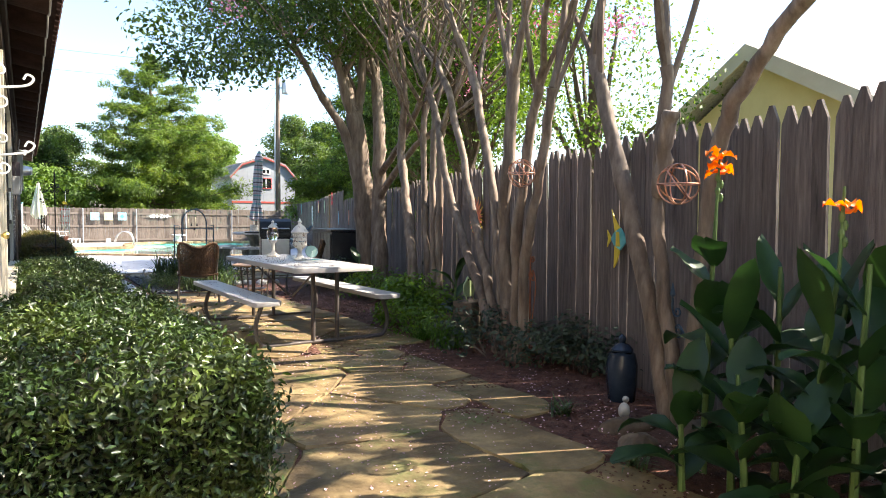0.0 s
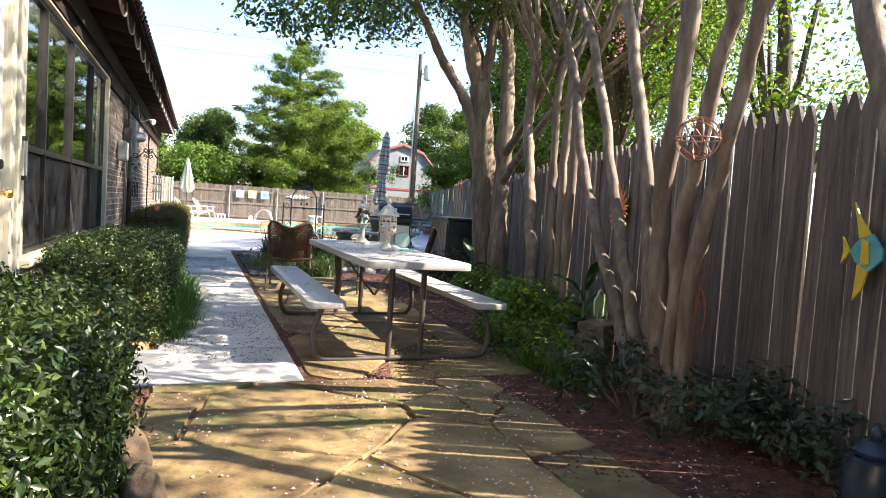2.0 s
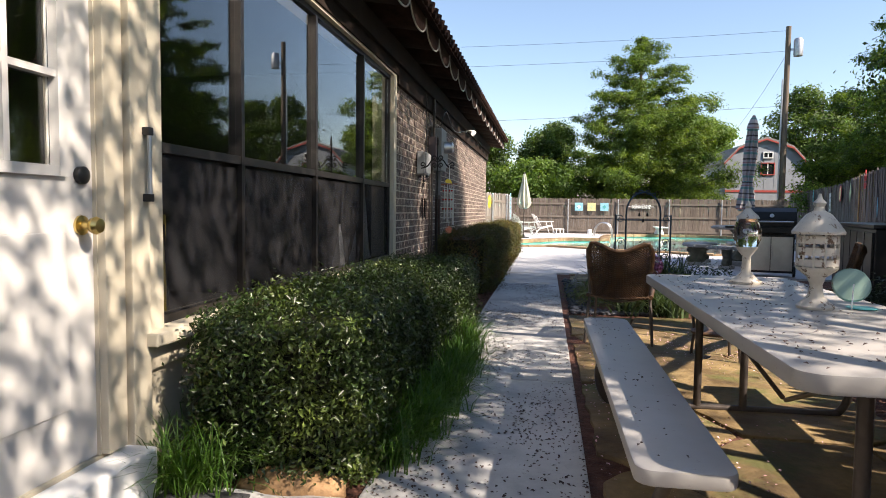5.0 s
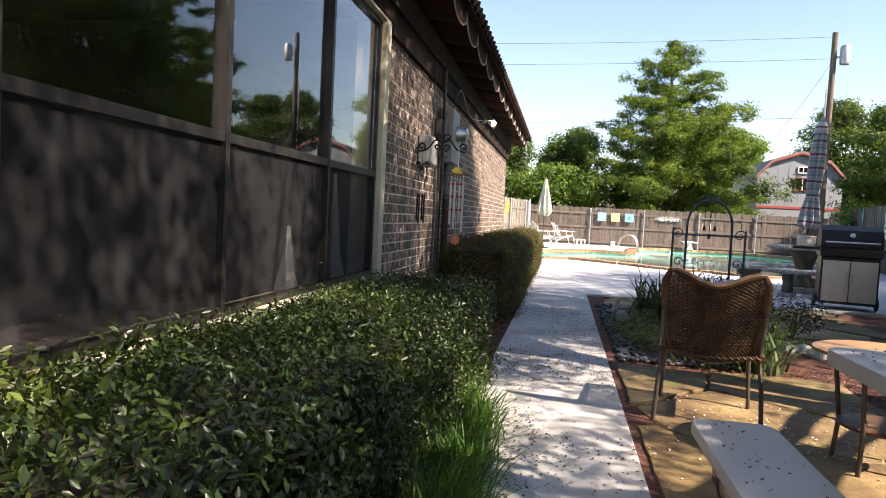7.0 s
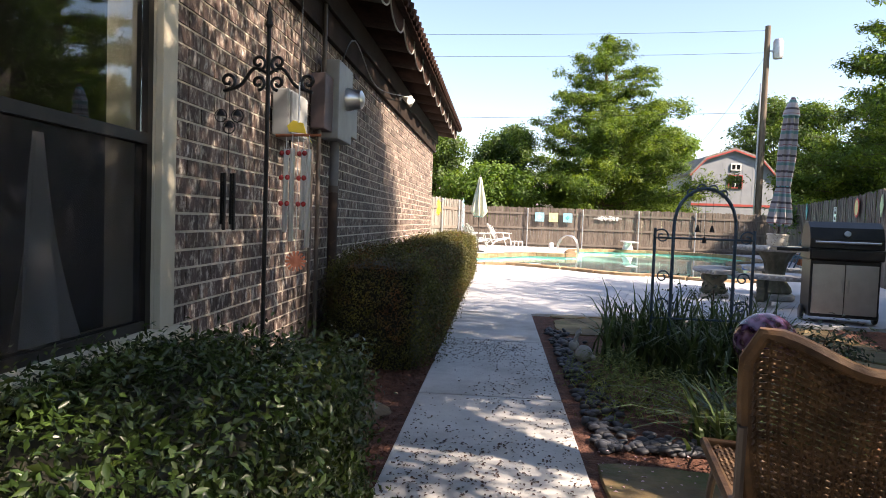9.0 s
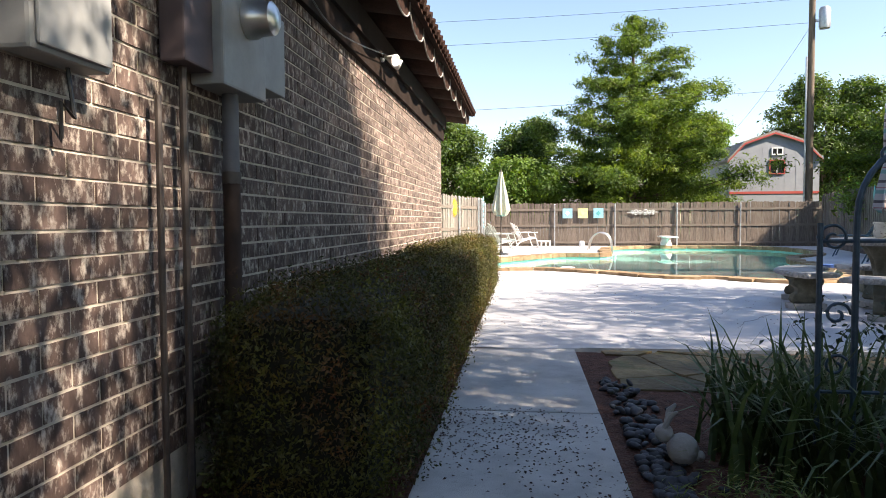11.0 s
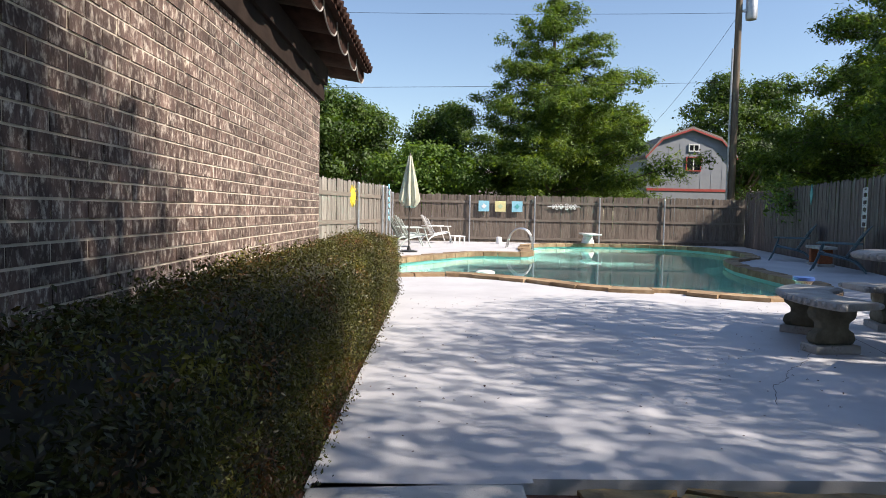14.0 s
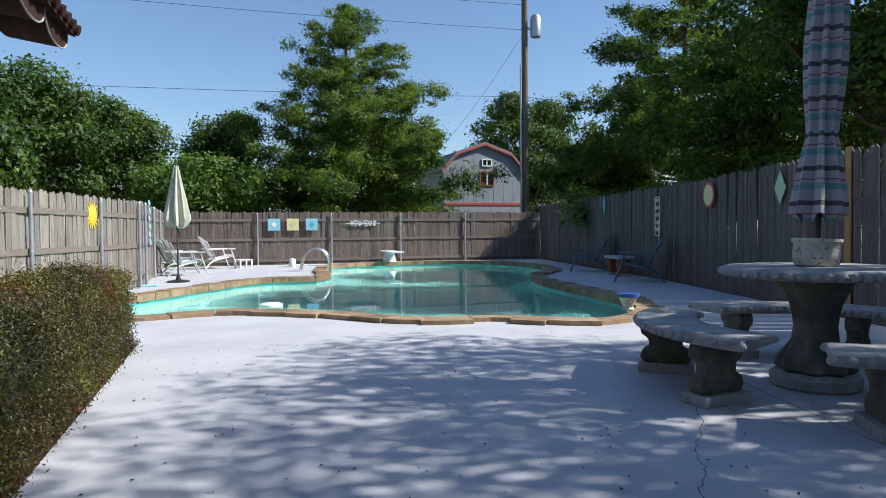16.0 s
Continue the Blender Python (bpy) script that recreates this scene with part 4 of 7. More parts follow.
table = thing("picnic_table", "grey-white plastic folding picnic table with brown steel frame", "picnic table", pose(2.52, 7.52, -0.01))
rounded_slab(-0.385, -1.2, 0.385, 1.2, 0.685, 0.735, 0.07).ob("tabletop", PLASTIC, table, bevel=0.01, smooth=True)
for sx in (-1, 1):
    rounded_slab(sx * 0.6 - 0.13, -1.1, sx * 0.6 + 0.13, 1.3, 0.4, 0.445, 0.05).ob("bench_seat", PLASTIC, table, bevel=0.01, smooth=True)
for y in (-0.92, 0.95):
    Shape().tube(spline([(-0.6, y, 0.4), (-0.66, y, 0.2), (-0.62, y, 0.05), (-0.5, y, 0.022), (0, y, 0.022), (0.5, y, 0.022), (0.62, y, 0.05), (0.66, y, 0.2), (0.6, y, 0.4)], 5), 0.021, 10).ob("foot_tube", STEEL, table, smooth=True)
    for x in (-0.12, 0.12):
        Shape().tube([(x, y, 0.03), (x, y, 0.69)], 0.021, 10).ob("leg", STEEL, table, smooth=True)
    Shape().tube([(-0.12, y, 0.66), (0, 0.02 * y, 0.35)], 0.01, 8).ob("brace", STEEL, table, smooth=True)

# ---- shed, utility pole, distant roofs, neighbour ----
shed = thing("shed", "pale grey barn-roofed shed with red trim behind the fence", "shed", pose(15.6, 50, -0.1))
Shape().slab([(-2.45, 0), (2.45, 0), (2.45, 4.6), (1.6, 5.5), (0, 6.05), (-1.6, 5.5), (-2.45, 4.6)], (0, 6, 0), (1, 0, 0), (0, 0, 1), 6.0).ob("wall", SIDING, shed)
for a, b in (((-2.6, 4.5), (-1.65, 5.55)), ((-1.65, 5.55), (0, 6.12)), ((0, 6.12), (1.65, 5.55)), ((1.65, 5.55), (2.6, 4.5))):
    Shape().add([(a[0], -0.15, a[1]), (b[0], -0.15, b[1]), (b[0], 6.1, b[1]), (a[0], 6.1, a[1]), (a[0], -0.15, a[1] + 0.12), (b[0], -0.15, b[1] + 0.12), (b[0], 6.1, b[1] + 0.12), (a[0], 6.1, a[1] + 0.12)],
                [(3, 2, 1, 0), (4, 5, 6, 7), (0, 1, 5, 4), (1, 2, 6, 5), (2, 3, 7, 6), (3, 0, 4, 7)]).ob("roof", ROOFTOP, shed)
    Shape().add([(a[0], -0.17, a[1] - 0.1), (b[0], -0.17, b[1] - 0.1), (b[0], -0.17, b[1]), (a[0], -0.17, a[1]), (a[0], -0.13, a[1] - 0.1), (b[0], -0.13, b[1] - 0.1), (b[0], -0.13, b[1]), (a[0], -0.13, a[1])],
                [(0, 1, 2, 3), (7, 6, 5, 4), (0, 4, 5, 1), (3, 2, 6, 7), (0, 3, 7, 4), (1, 5, 6, 2)]).ob("red_trim", SHEDRED, shed)
Shape().box(-2.45, -0.03, 2.62, 2.45, 0.0, 2.76).ob("red_band", SHEDRED, shed)
for k in range(7):
    Shape().box(-1.88 + 0.61 * k, -0.008, 2.77, -1.86 + 0.61 * k, 0.0, 4.85 if k in (0, 6) else 5.3).ob("batten", SIDING, shed)


def small_window(parent, x, z, w, h, frame_mat, louvre=False):
    f = Shape()
    f.box(x - w / 2 - 0.06, -0.06, z - h / 2 - 0.06, x + w / 2 + 0.06, -0.002, z - h / 2).box(x - w / 2 - 0.06, -0.06, z + h / 2, x + w / 2 + 0.06, -0.002, z + h / 2 + 0.06)
    f.box(x - w / 2 - 0.06, -0.06, z - h / 2, x - w / 2, -0.002, z + h / 2).box(x + w / 2, -0.06, z - h / 2, x + w / 2 + 0.06, -0.002, z + h / 2)
    win = f.ob("window", frame_mat, parent)
    Shape().box(x - w / 2, -0.02, z - h / 2, x + w / 2, -0.004, z + h / 2).ob("pane", DARKPANE, win)
    Shape().box(x - 0.03, -0.04, z - h / 2, x + 0.03, -0.021, z + h / 2).ob("glazing_bar", WHITE, win)
    return win


small_window(shed, 0.15, 4.15, 0.75, 0.7, SHEDRED)
small_window(shed, 0.15, 5.05, 0.5, 0.3, WHITE)

pole = thing("utility_pole", "tall wooden utility pole with transformer", "utility pole", pose(13.2, 39.6, -0.1))
Shape().tube([(0, 0, 0), (0, 0, 10.5)], [0.15, 0.12], 10).ob("post", POLEWOOD, pole, smooth=True)
Shape().lathe([(0.01, 9.0), (0.2, 9.02), (0.22, 9.12), (0.22, 9.78), (0.17, 9.88), (0.05, 9.92)], (0.45, -0.1, 0), 14).ob("transformer", GALV, pole, smooth=True)
Shape().box(0.1, -0.13, 9.3, 0.28, -0.07, 9.4).ob("bracket", GALV, pole)
Shape().tube([(-0.2, -0.05, 0), (-0.2, -0.05, 7.9)], 0.04, 8).ob("conduit", GALV, pole, smooth=True)


def wire(name, a, b, sag, r=0.008):
    a, b = Vector(a), Vector(b)
    pts = [a.lerp(b, k / 14) - Vector((0, 0, sag * 4 * (k / 14) * (1 - k / 14))) for k in range(15)]
    return tagged(Shape().tube(pts, r, 4).ob(name, IRON), "thin overhead utility wire against the sky", "wire")


wire("overhead_wire", (13.2, 39.6, 9.2), (-40, 36, 9.0), 0.7)
wire("overhead_wire", (13.2, 39.6, 10.2), (-40, 37, 10.6), 0.8)
wire("overhead_wire", (13.2, 39.6, 6.5), (-40, 34, 5.0), 0.5)
wire("overhead_wire", (13.2, 39.6, 6.5), (60, 40, 6.6), 0.5)
wire("overhead_wire", (13.2, 39.7, 9.1), (13.4, 50, 6.2), 0.2)


def far_house(x, y, w, h, d, label, wall=SIDING, turn=0):
    hs = thing("house", label, "house", pose(x, y, -0.1, 0, 0, turn))
    Shape().box(-w / 2, 0, 0, w / 2, d, h).ob("wall", wall, hs)
    Shape().add([(-w / 2 - 0.4, -0.5, h), (w / 2 + 0.4, -0.5, h), (w / 2 + 0.4, d / 2, h + d * 0.28), (-w / 2 - 0.4, d / 2, h + d * 0.28), (w / 2 + 0.4, d + 0.5, h), (-w / 2 - 0.4, d + 0.5, h)],
                [(0, 1, 2, 3), (3, 2, 4, 5), (0, 5, 4, 1), (1, 4, 2), (0, 3, 5)]).ob("roof", ROOFTOP, hs)
    return hs


far_house(3.5, 58, 16, 1.9, 9, "low house with grey-brown shingle roof beyond the fence")
far_house(26, 58, 10, 2.4, 9, "far house with shingle roof behind trees")
nb = thing("house", "pale yellow neighbouring house with grey shingle gable roof", "house", pose(10.9, 7.4, -0.1, 0, 0, -10))
Shape().slab([(-2.6, 0), (2.6, 0), (2.6, 2.5), (0, 4.0), (-2.6, 2.5)], (0, 0, 0), (0, -1, 0), (0, 0, 1), -9).ob("wall", STUCCO, nb)
for sy in (-1, 1):
    Shape().add([(-0.35, 0, 4.18), (9.3, 0, 4.18), (9.3, sy * 3.05, 2.42), (-0.35, sy * 3.05, 2.42), (-0.35, 0, 4.3), (9.3, 0, 4.3), (9.3, sy * 3.05, 2.54), (-0.35, sy * 3.05, 2.54)],
                [(0, 1, 2, 3), (7, 6, 5, 4), (0, 4, 5, 1), (1, 5, 6, 2), (2, 6, 7, 3), (3, 7, 4, 0)]).ob("roof", SHINGLE, nb)
    Shape().add([(-0.38, 0, 4.03), (-0.38, sy * 3.07, 2.27), (-0.38, sy * 3.07, 2.55), (-0.38, 0, 4.31), (-0.34, 0, 4.03), (-0.34, sy * 3.07, 2.27), (-0.34, sy * 3.07, 2.55), (-0.34, 0, 4.31)],
                [(0, 1, 2, 3), (7, 6, 5, 4), (0, 4, 5, 1), (3, 2, 6, 7), (0, 3, 7, 4), (1, 5, 6, 2)]).ob("barge_board", CREAM, nb)


# ---- more materials ----
BRASS = mat("brass", [(0.55, 0.4, 0.14), (0.66, 0.5, 0.2)], 10, 0.28, metal=1.0)
RUBBER = mat("black_rubber", [(0.03, 0.03, 0.032), (0.06, 0.06, 0.062)], 20, 0.75, bump=0.003, bump_scale=90)
WICKER = mat("brown_wicker", [(0.034, 0.017, 0.008), (0.08, 0.041, 0.018), (0.14, 0.074, 0.032)], 14, 0.55, bump=0.002, bump_scale=120)
TABLEWOOD = mat("varnished_wood", [(0.3, 0.16, 0.06), (0.42, 0.24, 0.1)], 4, 0.4, stretch=(1, 6, 1), bump=0.001)
BLUEIRON = mat("blue_grey_iron", [(0.04, 0.07, 0.1), (0.07, 0.11, 0.15)], 30, 0.5, metal=0.4)
COPPER = mat("copper_wire", [(0.55, 0.25, 0.15), (0.72, 0.38, 0.25)], 20, 0.35, metal=0.9)
RUST = mat("rusty_iron", [(0.2, 0.06, 0.025), (0.36, 0.12, 0.05)], 20, 0.8)
BOXGREY = mat("grey_meter_paint", [(0.24, 0.245, 0.24), (0.32, 0.325, 0.32)], 6, 0.5, spot=((0.25, 0.22, 0.2), 9, 0.65, 0.75))
ALU = mat("aluminium_tube", [(0.6, 0.6, 0.6), (0.7, 0.7, 0.7)], 10, 0.3, metal=0.9)
YELLOW = mat("yellow_enamel", [(0.6, 0.42, 0.03), (0.72, 0.54, 0.06)], 12, 0.45, spot=((0.3, 0.2, 0.02), 14, 0.62, 0.7))
CORAL = mat("coral_enamel", [(0.6, 0.16, 0.08), (0.75, 0.27, 0.15)], 14, 0.5)
REDGLASS = mat("red_bead", [(0.35, 0.03, 0.03), (0.5, 0.06, 0.05)], 10, 0.2)
TEAL = mat("teal_enamel", [(0.05, 0.3, 0.32), (0.15, 0.5, 0.5)], 14, 0.35)
SANDSTONE = mat("tan_boulder", [(0.26, 0.15, 0.07), (0.4, 0.24, 0.12)], 5, 0.8, bump=0.015, bump_scale=14)
EDGEROCK = mat("brown_edging_rock", [(0.06, 0.04, 0.027), (0.16, 0.11, 0.07)], 7, 0.9, bump=0.02, bump_scale=14)
PEBBLE = mat("river_pebble", [(0.02, 0.021, 0.025), (0.04, 0.042, 0.05), (0.07, 0.071, 0.08)], 9, 0.6, spread=0.35)
CERAMIC = mat("dark_blue_ceramic", [(0.012, 0.02, 0.035), (0.03, 0.045, 0.07)], 8, 0.22)
LANTERNWHITE = mat("chipped_white_metal", [(0.5, 0.45, 0.37), (0.66, 0.62, 0.54)], 14, 0.6, spot=((0.16, 0.095, 0.055), 26, 0.56, 0.62))
CLEAR = glass("clear_glass", (0.97, 0.97, 0.95), 0.03, 1.3)
GREENBALL = mat("pale_green_glaze", [(0.28, 0.42, 0.34), (0.36, 0.5, 0.41)], 4, 0.2)
PALEGREEN_FROG = mat("pale_green_enamel", [(0.32, 0.42, 0.2), (0.42, 0.52, 0.28)], 8, 0.5)
CANNA = mat("canna_leaf", [(0.01, 0.03, 0.01), (0.018, 0.05, 0.014), (0.035, 0.085, 0.02)], 3, 0.42, leaf=0.2, spread=0.2, stretch=(1, 1, 1))
STALK = mat("canna_stalk", [(0.05, 0.1, 0.025), (0.09, 0.15, 0.04)], 8, 0.5)
ORANGE = mat("orange_petal", [(0.75, 0.16, 0.01), (0.85, 0.3, 0.02)], 8, 0.5, leaf=0.35)
BUSHLEAF = mat("bright_shrub_leaf", [(0.05, 0.105, 0.015), (0.1, 0.19, 0.024), (0.2, 0.31, 0.045)], 4, 0.42, island=0.4, leaf=0.35)
DARKBUSH = mat("dull_shrub_leaf", [(0.02, 0.035, 0.02), (0.035, 0.055, 0.03), (0.07, 0.09, 0.05)], 4, 0.55, island=0.4, leaf=0.2)
FEATHERY = mat("feathery_herb", [(0.07, 0.11, 0.03), (0.13, 0.17, 0.05), (0.22, 0.24, 0.08)], 5, 0.6, island=0.4, leaf=0.3)
PINK = mat("pink_petal", [(0.5, 0.28, 0.33), (0.66, 0.45, 0.48)], 6, 0.7, island=0.25)
HOTPINK = mat("pink_blossom", [(0.6, 0.15, 0.25), (0.75, 0.35, 0.42)], 3, 0.6, island=0.25, leaf=0.3)
LITTER = mat("dark_leaf_litter", [(0.05, 0.03, 0.025), (0.1, 0.06, 0.05)], 6, 0.8, island=0.4)
CURTAIN = mat("white_plastic_sheet", [(0.62, 0.62, 0.62), (0.72, 0.72, 0.72)], 4, 0.4)

# ---- entrance door ----
door = thing("door_1", "white half-glazed entrance door in dappled sun", "door", pose(-0.06, 5.86, 0.2), kind="structure")
dw, dh = 0.93, 2.06
d = Shape()
d.box(0, 0.0, 0, 0.045, dw, 0.98).box(0, 0, 0.98, 0.045, 0.13, dh).box(0, dw - 0.13, 0.98, 0.045, dw, dh).box(0, 0.13, dh - 0.13, 0.045, dw - 0.13, dh)
d.ob("door_leaf", DOORWHITE, door)
for a, b in ((0.13, 0.42), (0.51, 0.8)):
    Shape().box(0.046, a, 0.2, 0.052, b, 0.8).ob("panel", DOORWHITE, door, bevel=0.004)
fr = Shape()
fr.box(0.01, 0.131, 0.981, 0.06, 0.165, dh - 0.131).box(0.01, dw - 0.165, 0.981, 0.06, dw - 0.131, dh - 0.131).box(0.01, 0.166, 0.981, 0.06, dw - 0.166, 1.015).box(0.01, 0.166, dh - 0.165, 0.06, dw - 0.166, dh - 0.131)
fr.ob("glazing_frame", DOORWHITE, door)
for k in (1, 2):
    y = 0.165 + (dw - 0.33) * k / 3
    Shape().box(0.015, y - 0.011, 1.016, 0.055, y + 0.011, dh - 0.166).ob("glazing_bar", DOORWHITE, door)
    z = 1.015 + (dh - 1.18) * k / 3
    Shape().box(0.016, 0.166, z - 0.011, 0.053, dw - 0.166, z + 0.011).ob("glazing_bar", DOORWHITE, door)
o = Shape().box(0.02, 0.166, 1.016, 0.026, dw - 0.166, dh - 0.166).ob("pane", PANE, door)
o.visible_shadow = False
Shape().lathe([(0.034, 0), (0.034, 0.008), (0.014, 0.012), (0.012, 0.035), (0.026, 0.045), (0.031, 0.06), (0.024, 0.075), (0.004, 0.08)], (0, 0, 0), 18).ob("door_knob", BRASS, door, "polished brass knob", smooth=True).matrix_local = pose(0.046, dw - 0.06, 0.82, 0, 90, 0)
Shape().lathe([(0.03, 0), (0.03, 0.018), (0.022, 0.024), (0.004, 0.026)], (0, 0, 0), 18).ob("deadbolt", BLACK, door, "black deadbolt", smooth=True).matrix_local = pose(0.046, dw - 0.06, 0.99, 0, 90, 0)
jamb = thing("door_frame", "cream painted door frame and posts", "door frame", kind="structure")
Shape().box(-0.02, 6.795, 0.2, 0.03, 6.9, 2.4).ob("jamb", CREAM, jamb, bevel=0.004)
Shape().box(-0.02, 5.75, 0.2, 0.03, 5.855, 2.4).ob("jamb", CREAM, jamb, bevel=0.004)
Shape().box(-0.02, 5.856, 2.28, 0.03, 6.794, 2.4).ob("head", CREAM, jamb, bevel=0.004)
Shape().box(0.001, 6.92, -0.02, 0.045, 7.03, 2.43).ob("post", CREAM, jamb, bevel=0.005)
Shape().box(0.001, 5.32, -0.02, 0.045, 5.45, 2.43).ob("post", CREAM, jamb, bevel=0.005)
Shape().box(0.002, 5.75, 0.0, 0.13, 6.93, 0.19).ob("doorstep", WHITE, jamb, "white painted doorstep", bevel=0.01)
handle = thing("grab_handle", "slim grey grab handle on the door post", "handle", pose(0.046, 7.0, 1.12))
for z in (0.0, 0.25):
    Shape().box(0, -0.015, z - 0.015, 0.03, 0.015, z + 0.015).ob("bracket", BLACK, handle, bevel=0.003)
Shape().tube([(0.022, 0, 0.016), (0.022, 0, 0.234)], 0.008, 8).ob("bar", GALV, handle, smooth=True)

matt = thing("doormat", "black rubber doormat embossed with a greeting on the slab", "doormat", pose(0.31, 6.58, 0.001))
Shape().box(-0.165, -0.4, 0, 0.165, 0.4, 0.012).ob("base", RUBBER, matt, bevel=0.004)
Shape().box(-0.1, -0.26, 0.013, 0.1, 0.26, 0.019).ob("raised_panel", RUBBER, matt, bevel=0.003)
cu = bpy.data.curves.new("lettering", "FONT")
cu.body, cu.size, cu.align_x, cu.align_y, cu.extrude = "WELCOME", 0.095, "CENTER", "CENTER", 0.002
tmp = bpy.data.objects.new("lettering", cu)
scene.collection.objects.link(tmp)
me = bpy.data.meshes.new_from_object(tmp.evaluated_get(bpy.context.evaluated_depsgraph_get()))
bpy.data.objects.remove(tmp)
me.materials.append(BLACK)
lt = new("lettering", me)
lt.parent = matt
lt.matrix_local = pose(0, 0, 0.0215, 0, 0, 90)
for k in range(14):
    for sx in (-1, 1):
        Shape().box(sx * 0.132 - 0.02, -0.375 + k * 0.055, 0.013, sx * 0.132 + 0.02, -0.34 + k * 0.055, 0.0165).ob("embossed_block", RUBBER, matt)


def rock(name, x, y, sx, sy, sz, seed, label, material, turn=0, z=-0.05, group=""):
    """An uneven stone from a squashed, noise-pushed ball."""
    bm = bmesh.new()
    bmesh.ops.create_icosphere(bm, subdivisions=3, radius=1.0)
    off = Vector((seed * 3.7, seed * 1.3, 0))
    for v in bm.verts:
        k = 1 + 0.28 * noise.noise(v.co * 1.3 + off) + 0.1 * noise.noise(v.co * 4 + off)
        v.co = Vector((v.co.x * sx * k, v.co.y * sy * k, max(v.co.z, -0.55) * sz * k))
    me = bpy.data.meshes.new(name)
    bm.to_mesh(me)
    bm.free()
    me.shade_smooth()
    me.materials.append(material)
    o = new(name, me)
    o.matrix_world = pose(x, y, z + sz * 0.5, 0, 0, turn)
    return tagged(o, label, "rock", group)


rock("boulder", 0.6, 7.1, 0.22, 0.09, 0.08, 1, "flat tan boulder at the edge of the slab", SANDSTONE)
rock("edging_rock", 0.83, 5.3, 0.07, 0.16, 0.14, 2, "rough brown rock edging the hedge", EDGEROCK)
rock("edging_rock", 0.89, 4.95, 0.075, 0.18, 0.13, 3, "rough brown rock edging the hedge", EDGEROCK)
rock("edging_rock", 0.95, 4.6, 0.08, 0.17, 0.12, 4, "rough brown rock edging the hedge", EDGEROCK)
rock("bed_rock", 2.75, 3.1, 0.15, 0.09, 0.08, 6, "dark rock in the mulch bed", EDGEROCK, 20)
rock("bed_rock", 2.95, 3.35, 0.17, 0.09, 0.07, 7, "dark rock in the mulch bed", EDGEROCK, -15)
rock("bed_rock", 3.15, 3.05, 0.12, 0.1, 0.09, 8, "dark rock in the mulch bed", EDGEROCK, 40)
rock("stepping_stone", 0.52, 12.15, 0.22, 0.26, 0.07, 9, "flat brown stepping stone in the mulch", EDGEROCK, 10)
rock("stepping_stone", 0.5, 11.65, 0.2, 0.22, 0.1, 10, "flat brown stepping stone in the mulch", EDGEROCK, 35)
for k in range(9):
    rock("bed_rock", 3.3 + 0.09 * k + rng.normal(0, 0.05), 13.0 - 0.05 * k + rng.normal(0, 0.1), 0.1, 0.08, 0.07, 30 + k, "pale rounded rock edging the flower bed", CAST, 30 * k)


def shrub(name, x, y, rx, ry, h, seed, label, material, leaf=0.05, per=3200, z0=0.05, stems=9, wide=0.5):
    r = np.random.default_rng(seed)
    t = thing(name, label, "shrub", pose(x, y, -0.05))
    cl = []
    s = Shape()
    for k in range(22):
        a, q = r.uniform(0, 2 * math.pi), math.sqrt(r.uniform(0, 1))
        c = np.array([math.cos(a) * rx * q * 0.85, math.sin(a) * ry * q * 0.85, z0 + (h - z0) * r.uniform(0.25, 0.9) * (1 - 0.35 * q)])
        w = r.uniform(0.12, 0.22)
        cl.append((c, (w, w, w * 0.75)))
        if k < stems:
            limb(s, [(c[0] * 0.15, c[1] * 0.15, 0), (c[0] * 0.6, c[1] * 0.6, c[2] * 0.5), tuple(c)], 0.012, 0.004, 5, 3, seed + k, 0.01)
    s.ob("branchwork", BARK_DARK, t)["kind"] = "stuff"
    c, nn = cloud(cl, per, r, 0.4)
    nn[:, 2] += 0.6
    new("foliage", leaf_mesh("foliage", c, nn, leaf, leaf * wide, material, r)).parent = t
    return t


shrub("shrub", 3.88, 7.3, 0.4, 0.52, 0.62, 200, "bright green leafy shrub beside the picnic table", BUSHLEAF, 0.058, 4200, wide=0.6)
shrub("shrub", 3.5, 5.25, 0.5, 0.75, 0.52, 201, "dull spreading shrub at the foot of the stems", DARKBUSH, 0.055, 2200)
shrub("shrub", 3.75, 4.4, 0.35, 0.5, 0.45, 202, "dull low shrub against the fence", DARKBUSH, 0.055, 2000)
shrub("shrub", 4.5, 9.6, 0.4, 0.6, 0.55, 203, "dark green shrub by the stout trunk", BUSHLEAF, 0.055, 2200)
shrub("shrub", 4.75, 11.4, 0.45, 0.7, 0.55, 204, "dark green shrub beside the fence", DARKBUSH, 0.06, 2200)
shrub("shrub", 3.55, 6.65, 0.3, 0.4, 0.35, 205, "low green groundcover by the stems", BUSHLEAF, 0.05, 2000)
shrub("flowering_shrub", 3.05, 12.6, 0.3, 0.3, 0.4, 206, "small flowering shrub in the pebble bed", BUSHLEAF, 0.04, 1500)
shrub("creeping_herb", 2.2, 12.75, 0.38, 0.6, 0.28, 207, "feathery creeping herb spilling over pebbles", FEATHERY, 0.05, 5200, 0.02, 4, 0.12)
shrub("creeping_herb", 2.65, 12.3, 0.4, 0.4, 0.24, 208, "feathery creeping herb in the bed", FEATHERY, 0.05, 4600, 0.02, 4, 0.12)
shrub("flowering_shrub", 3.5, 13.3, 0.4, 0.4, 0.6, 209, "loose flowering shrub with small pink roses", DARKBUSH, 0.04, 1500)
shrub("flowering_shrub", 3.1, 14.3, 0.35, 0.4, 0.85, 210, "tall airy shrub growing through the arch trellis", DARKBUSH, 0.045, 700)
IRISLEAF = mat("strap_leaf", [(0.03, 0.055, 0.02), (0.055, 0.09, 0.03), (0.1, 0.14, 0.05)], 6, 0.5, island=0.35, leaf=0.2)
